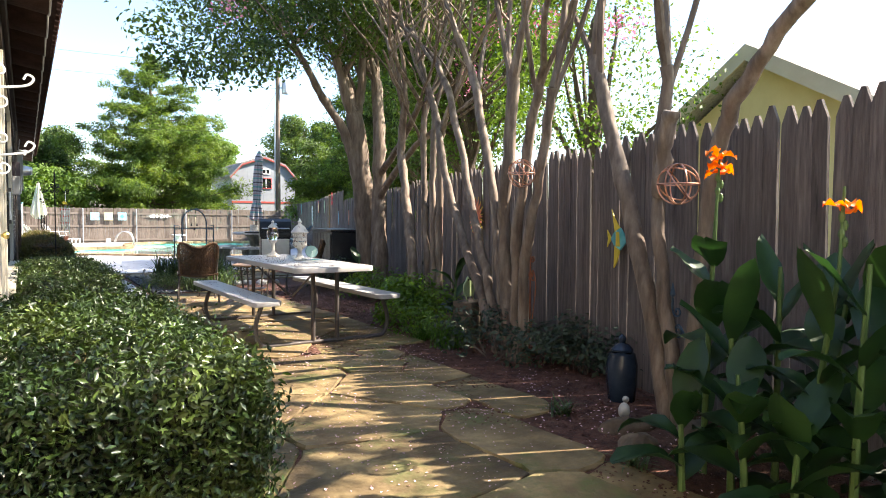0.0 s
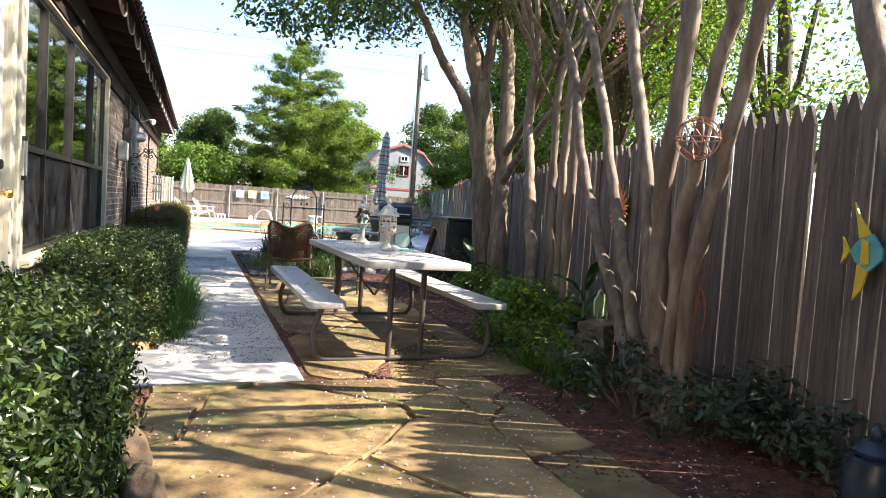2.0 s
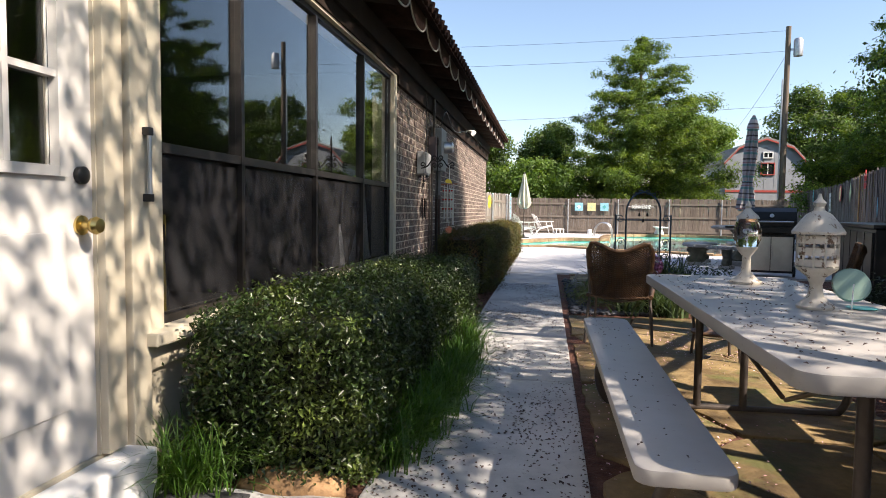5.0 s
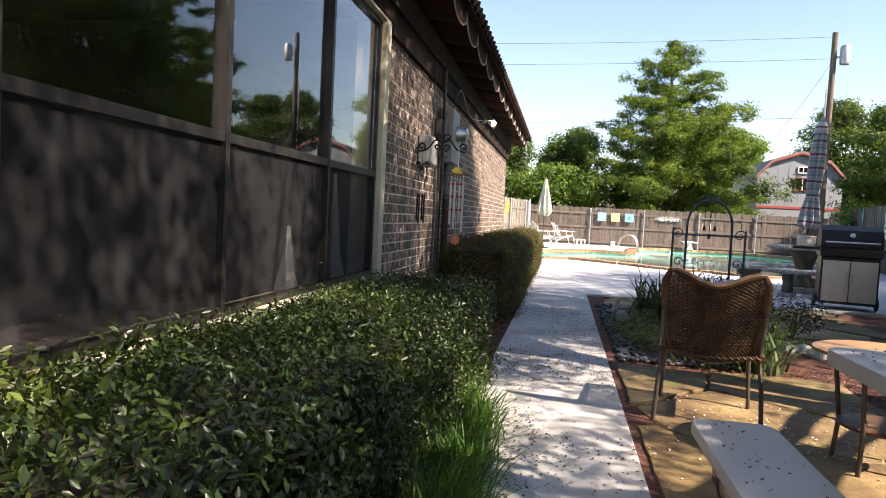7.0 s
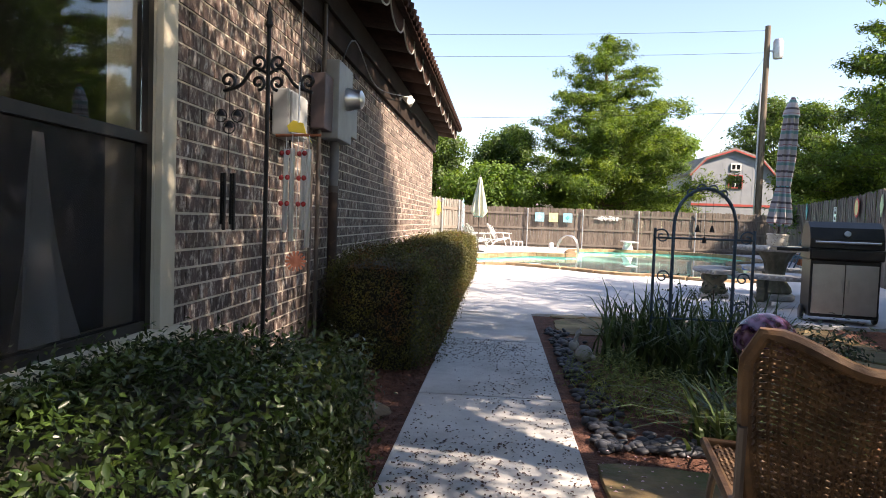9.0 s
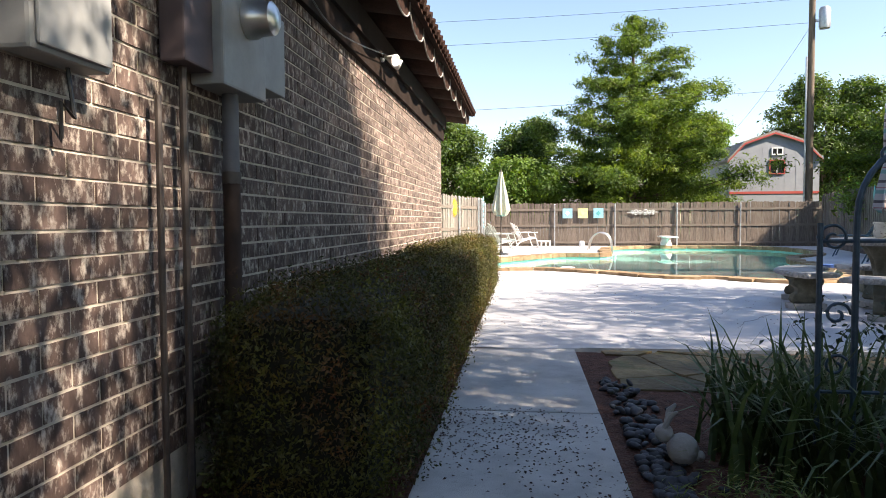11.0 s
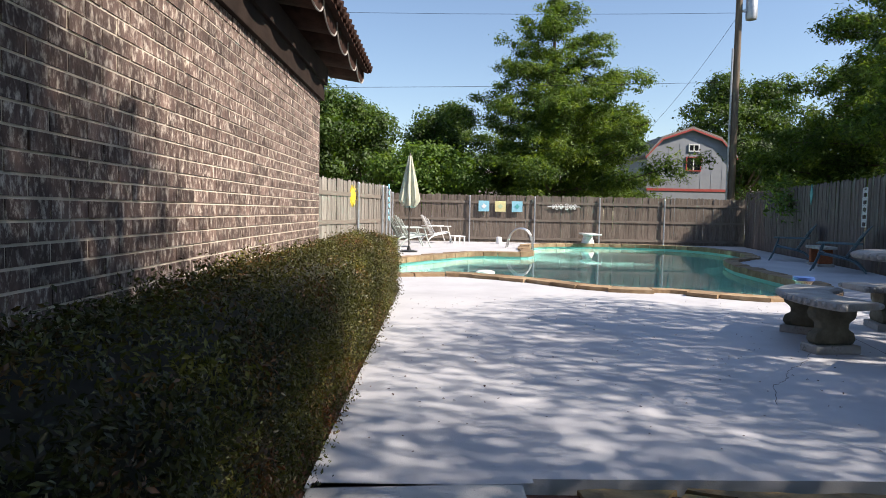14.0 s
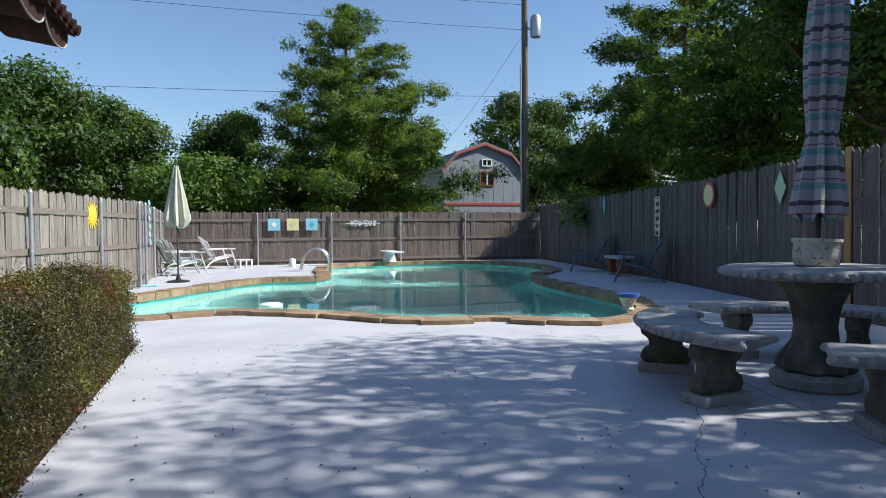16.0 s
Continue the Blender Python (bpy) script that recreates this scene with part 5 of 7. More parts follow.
for k, (x, y, h) in enumerate([(2.45, 13.5, 0.9), (2.75, 13.25, 0.8), (3.05, 13.2, 0.85), (2.35, 13.9, 0.85), (3.3, 13.9, 0.8), (2.7, 13.9, 0.9), (2.95, 13.6, 0.9), (2.5, 11.95, 0.5), (2.85, 11.85, 0.55)]):
    tuft("iris_clump", x, y, 95, h, 0.6, 220 + k, "tall strap-leaved clump in the pebble bed", IRISLEAF, 0.026)["group"] = "strap-leaved clumps"
tuft("mondo_clump", 3.42, 5.85, 320, 0.4, 0.36, 243, "arching dark grassy clump at the foot of the stems", GRASS, 0.009)
tuft("mondo_clump", 3.4, 6.3, 120, 0.3, 0.3, 240, "spiky green clump beside the table", GRASS, 0.01)
tuft("weed_clump", 2.85, 3.75, 40, 0.16, 0.2, 241, "small spiky weed in the mulch", IRISLEAF, 0.016)
tuft("weed_clump", 2.55, 2.95, 30, 0.14, 0.18, 242, "small spiky weed in the mulch", IRISLEAF, 0.014)


def big_leaf(parent, base, az, tilt, length, width, bend, material, r, name="leaf"):
    """A broad blade with a midrib fold and a droop."""
    vs, fs, m = [], [], 7
    for i in range(m):
        t = i / (m - 1)
        w = width * 0.5 * math.sin(math.pi * min(1, t * 0.93 + 0.05)) ** 0.75
        e = radians(tilt) - radians(bend) * t
        if i == 0:
            px, pz = 0.0, 0.0
        else:
            px, pz = px + length / (m - 1) * math.cos(e), pz + length / (m - 1) * math.sin(e)
        fold = w * 0.32
        wav = 0.012 * math.sin(9 * t + az)
        vs += [(px, w, pz + fold + wav), (px, w * 0.5, pz + fold * 0.35), (px, 0, pz - 0.004), (px, -w * 0.5, pz + fold * 0.35), (px, -w, pz + fold - wav)]
    fs = [(5 * i + k, 5 * i + k + 1, 5 * i + k + 6, 5 * i + k + 5) for i in range(m - 1) for k in range(4)]
    o = Shape().add(vs, fs).ob(name, material, parent, smooth=True)
    o.matrix_local = Matrix.Translation(base) @ pose(0, 0, 0, 0, 0, math.degrees(az))
    return o


def canna(x, y, h, seed, label, flowers=False, leaves=6):
    r = np.random.default_rng(seed)
    t = thing("canna_lily", label, "plant", pose(x, y, -0.05), "canna lilies in the bed")
    s = Shape()
    lean = r.normal(0, 0.05, 2)
    top = Vector((lean[0], lean[1], h))
    s.tube(spline([(0, 0, 0), (lean[0] * 0.3, lean[1] * 0.3, h * 0.5), top], 4), [0.018 - 0.0012 * k for k in range(9)], 8)
    s.ob("stalk", STALK, t, smooth=True)
    a = r.uniform(0, 6)
    for k in range(leaves):
        f = (k + 0.6) / leaves
        a += 2.4 + r.normal(0, 0.3)
        z = h * (0.12 + 0.74 * f)
        big_leaf(t, (lean[0] * f * 0.8, lean[1] * f * 0.8, z), a, r.uniform(38, 76), r.uniform(0.27, 0.4), r.uniform(0.12, 0.165), r.uniform(40, 95) if f < 0.75 else r.uniform(0, 35), CANNA, r)
    if flowers:
        st = Shape().tube([top, top + Vector((0.02, 0.0, 0.3))], [0.008, 0.005], 6)
        st.ob("flower_stem", STALK, t, smooth=True)
        for k in range(9 if y > 2.5 else 4):
            big_leaf(t, top + Vector((0.02, 0, 0.2 + 0.014 * k)), k * 1.9, r.uniform(10, 70), 0.075, 0.06, 70, ORANGE, r, "petal")
        for k in range(4):
            Shape().ball((0, 0, 0), 0.012, 6, 4, 0.022).ob("bud", STALK, t).location = top + Vector((0.02 + 0.012 * (-1) ** k, 0, 0.1 + 0.03 * k))
    return t


for k, (x, y, h, fl) in enumerate([(2.76, 2.73, 1.2, True), (2.6, 2.18, 1.02, True), (2.55, 2.0, 1.05, False), (2.95, 2.5, 1.0, False), (2.62, 2.5, 0.85, False), (2.85, 2.25, 0.95, False), (3.1, 2.75, 0.8, False),
                                   (2.48, 2.35, 0.6, False), (2.7, 1.9, 0.9, False), (2.9, 2.0, 1.0, False), (2.45, 2.15, 0.5, False), (2.5, 2.65, 0.45, False)]):
    canna(x, y, h, 300 + k, "tall canna lily with orange flowers" if fl else "canna lily with broad dark green leaves", fl, 9 if h > 0.7 else 6)
for k, (x, y) in enumerate([(4.12, 6.8), (4.35, 9.7)]):
    canna(x, y, 0.68, 330 + k, "young canna with broad upright leaves", False, 5)
# leaves that come close to the first view
t = thing("canna_lily", "low canna leaves beside the house wall", "plant", pose(0.03, 2.02, -0.05), "canna lilies in the bed")
for k in range(5):
    big_leaf(t, (0, 0, 0.35 + 0.06 * k), 0.4 + 1.1 * k, 60, 0.26, 0.12, 50, CANNA, rng)
Shape().tube([(0, 0, 0), (0, 0, 0.62)], 0.01, 6).ob("stalk", STALK, t, smooth=True)


# ---- wicker chairs, side table ----
def wicker_chair(m, label):
    c = thing("wicker_chair", label, "chair", m, "wicker patio chairs")
    legs = {"fl": (-0.25, 0.3), "fr": (0.25, 0.3), "bl": (-0.27, -0.2), "br": (0.27, -0.2)}
    for nm, (x, y) in legs.items():
        back = nm[0] == "b"
        Shape().tube(spline([(x, y, 0), (x * 0.95, y * (0.9 if back else 1.02), 0.25), (x * 0.9, y * 0.75, 0.4)] + ([(x * 0.93, y * 1.05, 0.62)] if back else []), 4), 0.012, 8).ob("leg", STEEL, c, smooth=True)
    Shape().tube(spline([(-0.23, -0.14, 0.4), (0, -0.18, 0.36), (0.23, -0.14, 0.4)], 5), 0.009, 7).ob("stretcher", STEEL, c, smooth=True)
    # woven panels: wavy strands over upright canes
    def back_pt(u, v):
        wid = 0.208 + 0.03 * math.sin(v * math.pi * 0.6) + 0.02 * v
        x = u * wid
        top = 0.81 + 0.035 * math.cos(u * math.pi * 1.0 * 1.15) * -1 + (-0.06 if abs(u) > 0.9 else 0) * (abs(u) - 0.9) * 10
        z = 0.4 + v * (top - 0.4)
        y = -0.2 - 0.1 * v + 0.06 * u * u
        return Vector((x, y, z))
    s = Shape()
    for i in range(46):
        v = i / 45
        s.tube([back_pt(-1 + 2 * k / 44, v) + Vector((0, 0.007 * (1 if (k + i) % 2 else -1), 0)) for k in range(45)], 0.0048, 4)
    for k in range(23):
        s.tube([back_pt(-1 + 2 * k / 22, v / 8) for v in range(9)], 0.004, 4)
    s.ob("woven_back", WICKER, c, "brown woven wicker back")["kind"] = "stuff"
    Shape().tube([back_pt(-1, v / 8) for v in range(9)] + [back_pt(-1 + 2 * k / 16, 1) for k in range(1, 16)] + [back_pt(1, 1 - v / 8) for v in range(9)], 0.017, 8).ob("back_rim", WICKER, c, "thick braided rim", smooth=True)
    s = Shape()
    for i in range(30):
        y = -0.2 + 0.5 * i / 29
        s.tube([(-0.24 + 0.48 * k / 30, y, 0.405 + 0.006 * (1 if (k + i) % 2 else -1) - 0.02 * math.cos((k - 15) / 10)) for k in range(31)], 0.008, 4)
    s.ob("woven_seat", WICKER, c)["kind"] = "stuff"
    Shape().tube([(-0.25, -0.2, 0.405), (-0.26, 0.3, 0.41), (0.26, 0.3, 0.41), (0.25, -0.2, 0.405)], 0.018, 8).ob("seat_rim", WICKER, c, smooth=True)
    return c


wicker_chair(pose(2.19, 10.4, -0.01, 0, 0, -10), "brown wicker patio chair on slim metal legs")
wicker_chair(pose(3.98, 10.9, -0.01, 0, 0, 70), "honey-brown wicker patio chair beyond the table")
st = thing("side_table", "round varnished wood side table on metal legs", "side table", pose(2.82, 9.8, -0.01))
Shape().lathe([(0.28, 0.53), (0.3, 0.535), (0.3, 0.55), (0.28, 0.556)], n=32).ob("tabletop", TABLEWOOD, st, smooth=True)
Shape().lathe([(0.17, 0.2), (0.18, 0.205), (0.18, 0.215), (0.17, 0.22)], n=24).ob("lower_shelf", WICKER, st, smooth=True)
for k in range(4):
    a = math.pi / 4 + k * math.pi / 2
    Shape().tube([(0.2 * math.cos(a), 0.2 * math.sin(a), 0), (0.18 * math.cos(a), 0.18 * math.sin(a), 0.2), (0.22 * math.cos(a), 0.22 * math.sin(a), 0.53)], 0.011, 8).ob("leg", STEEL, st, smooth=True)

# ---- lanterns on the picnic table ----
TT = 0.727
ln = thing("table_lantern", "chipped white openwork metal lantern on the picnic table", "lantern", pose(2.58, 7.42, TT))
Shape().lathe([(0.065, 0), (0.068, 0.01), (0.045, 0.03), (0.028, 0.05), (0.022, 0.09), (0.032, 0.12), (0.07, 0.15), (0.075, 0.16)], n=20).ob("foot", LANTERNWHITE, ln, smooth=True)
body = Shape()
for k in range(12):
    a0, a1 = 2 * math.pi * (k + 0.12) / 12, 2 * math.pi * (k + 0.88) / 12
    for z0, z1 in ((0.165, 0.19), (0.205, 0.235), (0.25, 0.28)):
        body.add([(0.073 * math.cos(a), 0.073 * math.sin(a), z) for z in (z0, z1) for a in (a0, a1)] + [(0.07 * math.cos(a), 0.07 * math.sin(a), z) for z in (z0, z1) for a in (a0, a1)],
                 [(0, 1, 3, 2), (6, 7, 5, 4), (0, 2, 6, 4), (1, 5, 7, 3), (0, 4, 5, 1), (2, 3, 7, 6)])
    b0, b1 = 2 * math.pi * (k - 0.1) / 12, 2 * math.pi * (k + 0.1) / 12
    body.add([(0.074 * math.cos(a), 0.074 * math.sin(a), z) for z in (0.16, 0.285) for a in (b0, b1)] + [(0.069 * math.cos(a), 0.069 * math.sin(a), z) for z in (0.16, 0.285) for a in (b0, b1)],
             [(0, 1, 3, 2), (6, 7, 5, 4), (0, 2, 6, 4), (1, 5, 7, 3)])
body.ob("pierced_body", LANTERNWHITE, ln, "pierced white metal body")
Shape().lathe([(0.09, 0.285), (0.092, 0.295), (0.075, 0.32), (0.045, 0.36), (0.02, 0.375), (0.016, 0.39), (0.024, 0.405), (0.01, 0.42), (0.004, 0.44)], n=20).ob("lid", LANTERNWHITE, ln, smooth=True)
gl = thing("table_lantern", "glass-bodied lantern on a chipped white foot", "lantern", pose(2.58, 8.3, TT))
Shape().lathe([(0.075, 0), (0.078, 0.012), (0.05, 0.03), (0.024, 0.06), (0.02, 0.14), (0.05, 0.18), (0.055, 0.19)], n=20).ob("foot", LANTERNWHITE, gl, smooth=True)
Shape().lathe([(0.05, 0.19), (0.066, 0.23), (0.068, 0.27), (0.055, 0.32), (0.045, 0.335)], n=24).ob("glass_body", CLEAR, gl, smooth=True)
Shape().lathe([(0.056, 0.335), (0.05, 0.35), (0.022, 0.375), (0.012, 0.39), (0.018, 0.4), (0.004, 0.425)], n=20).ob("lid", LANTERNWHITE, gl, smooth=True)
bl = thing("garden_dial", "pale green glass disc leaning on a wire stand", "ornament", pose(2.74, 7.5, TT))
Shape().lathe([(0.004, -0.006), (0.062, -0.006), (0.068, 0.0), (0.062, 0.006), (0.004, 0.006)], n=28).ob("disc", GREENBALL, bl, "pale green round disc", smooth=True).matrix_local = pose(0, 0, 0.085, 72, 0, -12)
Shape().tube([(0.0, -0.02, 0.09), (-0.03, -0.08, 0.0)], 0.003, 6).ob("prop", WHITE, bl)
Shape().lathe([(0.05, 0.0), (0.056, 0.003), (0.05, 0.006), (0.03, 0.006)], (0.02, -0.05, 0), 22).ob("ring", TEAL, bl, "flat teal ring")

# ---- urn, wire balls, fence ornaments ----
ur = thing("ceramic_urn", "dark blue glazed lidded urn in the mulch", "urn", pose(3.4, 3.78, -0.04))
Shape().lathe([(0.075, 0), (0.085, 0.02), (0.098, 0.15), (0.1, 0.26), (0.085, 0.33), (0.06, 0.345)], n=24).ob("jar", CERAMIC, ur, smooth=True)
Shape().lathe([(0.07, 0.346), (0.072, 0.36), (0.045, 0.39), (0.018, 0.4), (0.026, 0.42), (0.02, 0.44), (0.004, 0.455)], n=20).ob("lid", CERAMIC, ur, smooth=True)
fg = thing("garden_figurine", "small pale stone bird figurine in the bed", "ornament", pose(3.05, 3.45, 0.0))
Shape().ball((0, 0, 0.05), 0.035, 10, 6, 0.05).ob("body", CAST, fg, smooth=True)
Shape().ball((0.012, 0, 0.115), 0.02, 8, 5).ob("head", CAST, fg, smooth=True)


def hoop_ball(x, y, z, r, label, material, hang=0.4):
    b = thing("wire_ball", label, "ornament", pose(x, y, z), "hanging wire balls")
    for k, (a, e) in enumerate([(0, 0), (60, 0), (120, 0), (0, 90), (30, 55), (110, 50)]):
        Shape().tube([(r * math.cos(2 * math.pi * q / 28), r * math.sin(2 * math.pi * q / 28), 0) for q in range(29)], 0.0042, 5).ob("hoop", material, b, smooth=True).matrix_local = pose(0, 0, 0, 90 if e == 0 else e, 0, a) if e != 90 else pose(0, 0, 0)
    Shape().tube([(0, 0, r), (0, 0, r + hang)], 0.0015, 4).ob("cord", IRON, b)
    return b


hoop_ball(3.35, 4.75, 1.51, 0.105, "copper wire ball hanging from the stems", COPPER)
hoop_ball(2.9, 3.0, 1.33, 0.1, "copper wire ball hanging by the fence", COPPER)


def on_fence(y, z, off=0.03):
    """A pose on the side fence, facing the yard: x along the fence, y out of it, z up."""
    return pose(fence_x(y) - off * 1.03, y, z, 0, 0, 90 - math.degrees(math.atan(0.25 if y < 9 else 0.31 if y < 27 else 0.22)))


def plate(parent, poly, thick, material, name, label="", z=0.0):
    o = Shape().slab(poly, (0, z, 0), (1, 0, 0), (0, 0, 1), -thick).ob(name, material, parent, label, bevel=0.002)
    return o


fish = thing("fish_wall_art", "yellow and teal metal angelfish on the fence", "wall art", on_fence(4.15, 1.02, 0.05))
plate(fish, [(-0.09, 0.018), (-0.027, 0.081), (0.054, 0.045), (0.09, 0), (0.054, -0.045), (-0.027, -0.081), (-0.09, -0.027)][::-1], 0.012, TEAL, "body")
plate(fish, [(-0.018, 0.0765), (0.045, 0.054), (0.09, 0.216), (0.054, 0.153)][::-1], 0.01, YELLOW, "top_fin")
plate(fish, [(-0.018, -0.0765), (0.045, -0.054), (0.054, -0.216), (0.009, -0.162)][::-1], 0.01, YELLOW, "lower_fin")
plate(fish, [(0.09, 0), (0.144, 0.063), (0.1305, 0), (0.144, -0.063)][::-1], 0.01, YELLOW, "tail_fin")
plate(fish, [(0.018, 0.054), (-0.018, 0.0495), (-0.0315, -0.054), (0.018, -0.054)][::-1], 0.006, YELLOW, "stripe", z=0.013)


def sun_face(m, r, material, label, rays=16, disc=None):
    s_ = thing("sun_wall_art", label, "wall art", m)
    Shape().lathe([(r * 0.62, 0), (r * 0.62, 0.012), (r * 0.5, 0.03), (0.004, 0.038)], n=28).ob("disc", disc or material, s_, smooth=True).matrix_local = pose(0, 0, 0, -90, 0, 0)
    for k in range(rays):
        a = 2 * math.pi * k / rays
        w = 0.8 * math.pi / rays
        plate(s_, [(r * 0.63 * math.cos(a - w), r * 0.63 * math.sin(a - w)), (r * math.cos(a), r * math.sin(a)), (r * 0.63 * math.cos(a + w), r * 0.63 * math.sin(a + w))], 0.01, material, "ray")
    return s_


sf_ = sun_face(on_fence(6.85, 1.2, 0.05), 0.2, CORAL, "coral metal sun face with yellow rays on the fence")
for k in range(16):
    a, w = 2 * math.pi * (k + 0.5) / 16, 0.1
    plate(sf_, [(0.1 * math.cos(a - w), 0.1 * math.sin(a - w)), (0.225 * math.cos(a + 0.06), 0.225 * math.sin(a + 0.06)), (0.1 * math.cos(a + w), 0.1 * math.sin(a + w))], 0.006, YELLOW, "ray", z=-0.008)
bk_ = thing("stone_block", "rough brown stone blocks stacked as a low pedestal", "pedestal", pose(3.8, 6.05, -0.03, 0, 0, 20))
for k in range(3):
    Shape().box(-0.17 + 0.012 * k, -0.12, 0.136 * k, 0.17 - 0.01 * k, 0.12 - 0.008 * k, 0.136 * k + 0.13).ob("block", EDGEROCK, bk_, bevel=0.016)
fg_ = thing("frog_ornament", "flat pale green metal frog on the stone block", "ornament", pose(3.8, 6.05, 0.374, 0, 0, 25))
plate(fg_, [(-0.1, 0.05), (-0.02, 0.03), (0.08, 0.045), (0.1, 0.1), (0.06, 0.17), (0.0, 0.2), (-0.03, 0.235), (-0.06, 0.22), (-0.075, 0.19), (-0.11, 0.165), (-0.115, 0.14)], 0.012, PALEGREEN_FROG, "body")
for x in (-0.07, 0.06):
    Shape().tube(spline([(x, -0.006, 0.06), (x - 0.02, -0.01, 0.03), (x + 0.005, -0.01, 0.0)], 4), 0.006, 6).ob("leg", PALEGREEN_FROG, fg_, smooth=True)
Shape().ball((-0.055, -0.014, 0.205), 0.009, 8, 5).ob("eye", BLACK, fg_, smooth=True)


def scroll(s, cx_, cz, r, a0, turns, sign=1, y=0.0, th=0.006, n=22):
    """A spiral of iron in the x-z plane."""
    s.tube([(cx_ + r * (1 - 0.75 * k / n) * math.cos(a0 + sign * turns * 2 * math.pi * k / n), y, cz + r * (1 - 0.75 * k / n) * math.sin(a0 + sign * turns * 2 * math.pi * k / n)) for k in range(n + 1)], th, 5)
    return s


def small_trellis(m, h, w, material, label):
    t_ = thing("garden_trellis", label, "trellis", m)
    Shape().tube([(0, 0, 0), (0, 0, h)], 0.007, 6).ob("stake", material, t_, smooth=True)
    Shape().lathe([(0.002, h), (0.016, h + 0.02), (0.01, h + 0.05), (0.002, h + 0.09)], n=8).ob("finial", material, t_, smooth=True)
    for sx in (-1, 1):
        Shape().tube(spline([(0, 0, h * 0.22), (sx * w * 0.35, 0, h * 0.5), (sx * w * 0.5, 0, h * 0.68), (sx * w * 0.25, 0, h * 0.8), (0, 0, h * 0.72)], 5), 0.005, 6).ob("side_bar", material, t_, smooth=True)
        for z, r_ in ((0.75, 0.045), (0.9, 0.035), (0.12, 0.04)):
            scroll(Shape(), sx * (r_ + 0.008), h * z, r_, math.pi if sx > 0 else 0, 1.1, sx).ob("scroll", material, t_, smooth=True)
    return t_


small_trellis(on_fence(5.1, -0.05, 0.3), 0.98, 0.2, RUST, "rusty scrolled iron trellis before the stems")
small_trellis(on_fence(3.35, -0.05, 0.28), 0.75, 0.24, BLUEIRON, "blue-grey scrolled iron trellis behind cannas")
small_trellis(on_fence(8.3, -0.05, 0.2), 0.85, 0.26, IRON, "black scrolled iron trellis against the fence")
wa = thing("iron_wall_art", "black iron medallion on the fence", "wall art", on_fence(8.6, 1.28, 0.05))
for k in range(6):
    scroll(Shape(), 0.06 * math.cos(k * math.pi / 3), 0.06 * math.sin(k * math.pi / 3), 0.04, k * math.pi / 3, 1.2).ob("scroll", IRON, wa, smooth=True)

# ---- shepherd's hook, chimes, meter boxes ----
hk = thing("shepherd_hook", "black wrought iron plant hook with scrolled arms", "plant hook", pose(0.5, 10.92, -0.05))
Shape().tube([(0, 0, 0), (0, 0, 1.76)], 0.0075, 8).ob("pole", IRON, hk, smooth=True)
Shape().lathe([(0.002, 1.75), (0.014, 1.77), (0.008, 1.79), (0.012, 1.8), (0.002, 1.85)], n=8).ob("finial", IRON, hk, smooth=True)
for sx in (-1, 1):
    Shape().tube(spline([(0, 0, 1.6), (sx * 0.05, 0, 1.62), (sx * 0.1, 0, 1.56), (sx * 0.16, 0, 1.54)], 5), 0.006, 6).ob("arm", IRON, hk, smooth=True)
    for cx_, cz, r_ in ((0.145, 1.575, 0.03), (0.035, 1.64, 0.028), (0.035, 1.57, 0.026)):
        scroll(Shape(), sx * cx_, cz, r_, -math.pi / 2, 1.2, -sx).ob("scroll", IRON, hk, smooth=True)
ch = thing("wind_chime", "yellow bird wind chime with aluminium tubes and red beads", "wind chime", pose(0.62, 10.9, 1.5))
Shape().tube([(0, 0, 0.02), (0, 0, -0.12)], 0.003, 5).ob("cord", WHITE, ch)
plate(ch, [(-0.035, -0.15), (0.02, -0.155), (0.05, -0.19), (0.03, -0.165), (0.015, -0.12), (-0.02, -0.11), (-0.042, -0.13)], 0.01, YELLOW, "bird")
Shape().tube([(-0.08, 0, -0.165), (-0.02, 0, -0.162), (0.08, 0, -0.16)], 0.005, 6).ob("perch", RUST, ch, smooth=True)
for k, (x, y, z) in enumerate([(-0.045, 0.01, -0.5), (-0.015, -0.015, -0.53), (0.015, 0.015, -0.49), (0.04, -0.005, -0.55)]):
    Shape().tube([(x, y, -0.21), (x, y, z)], 0.009, 8).ob("chime_tube", ALU, ch, smooth=True)
    Shape().tube([(x, y, -0.162), (x, y, -0.21)], 0.0015, 4).ob("string", WHITE, ch)
    for zz in (-0.225, -0.31, -0.4):
        Shape().ball((x - 0.012, y - 0.012, zz), 0.009, 8, 5).ob("bead", REDGLASS, ch, smooth=True)
Shape().tube([(0, 0, -0.162), (0, 0, -0.56)], 0.0015, 4).ob("string", WHITE, ch)
wf = Shape().lathe([(0.02, 0), (0.02, 0.006), (0.004, 0.01)], n=14)
for k in range(14):
    a = 2 * math.pi * k / 14
    wf.slab([(0.018 * math.cos(a - 0.2), 0.018 * math.sin(a - 0.2)), (0.036 * math.cos(a - 0.12), 0.036 * math.sin(a - 0.12)), (0.036 * math.cos(a + 0.12), 0.036 * math.sin(a + 0.12)), (0.018 * math.cos(a + 0.2), 0.018 * math.sin(a + 0.2))], (0, 0, 0), (1, 0, 0), (0, 1, 0), 0.004)
wf.ob("wind_flower", CORAL, ch, "coral enamel flower").matrix_local = pose(0, 0, -0.6, 90, 0, 25)
ch2 = thing("wind_chime", "dark metal wind chime with small bells", "wind chime", pose(0.37, 10.9, 1.5))
Shape().tube([(0, 0, 0.03), (0, 0, -0.3)], 0.0015, 4).ob("string", IRON, ch2)
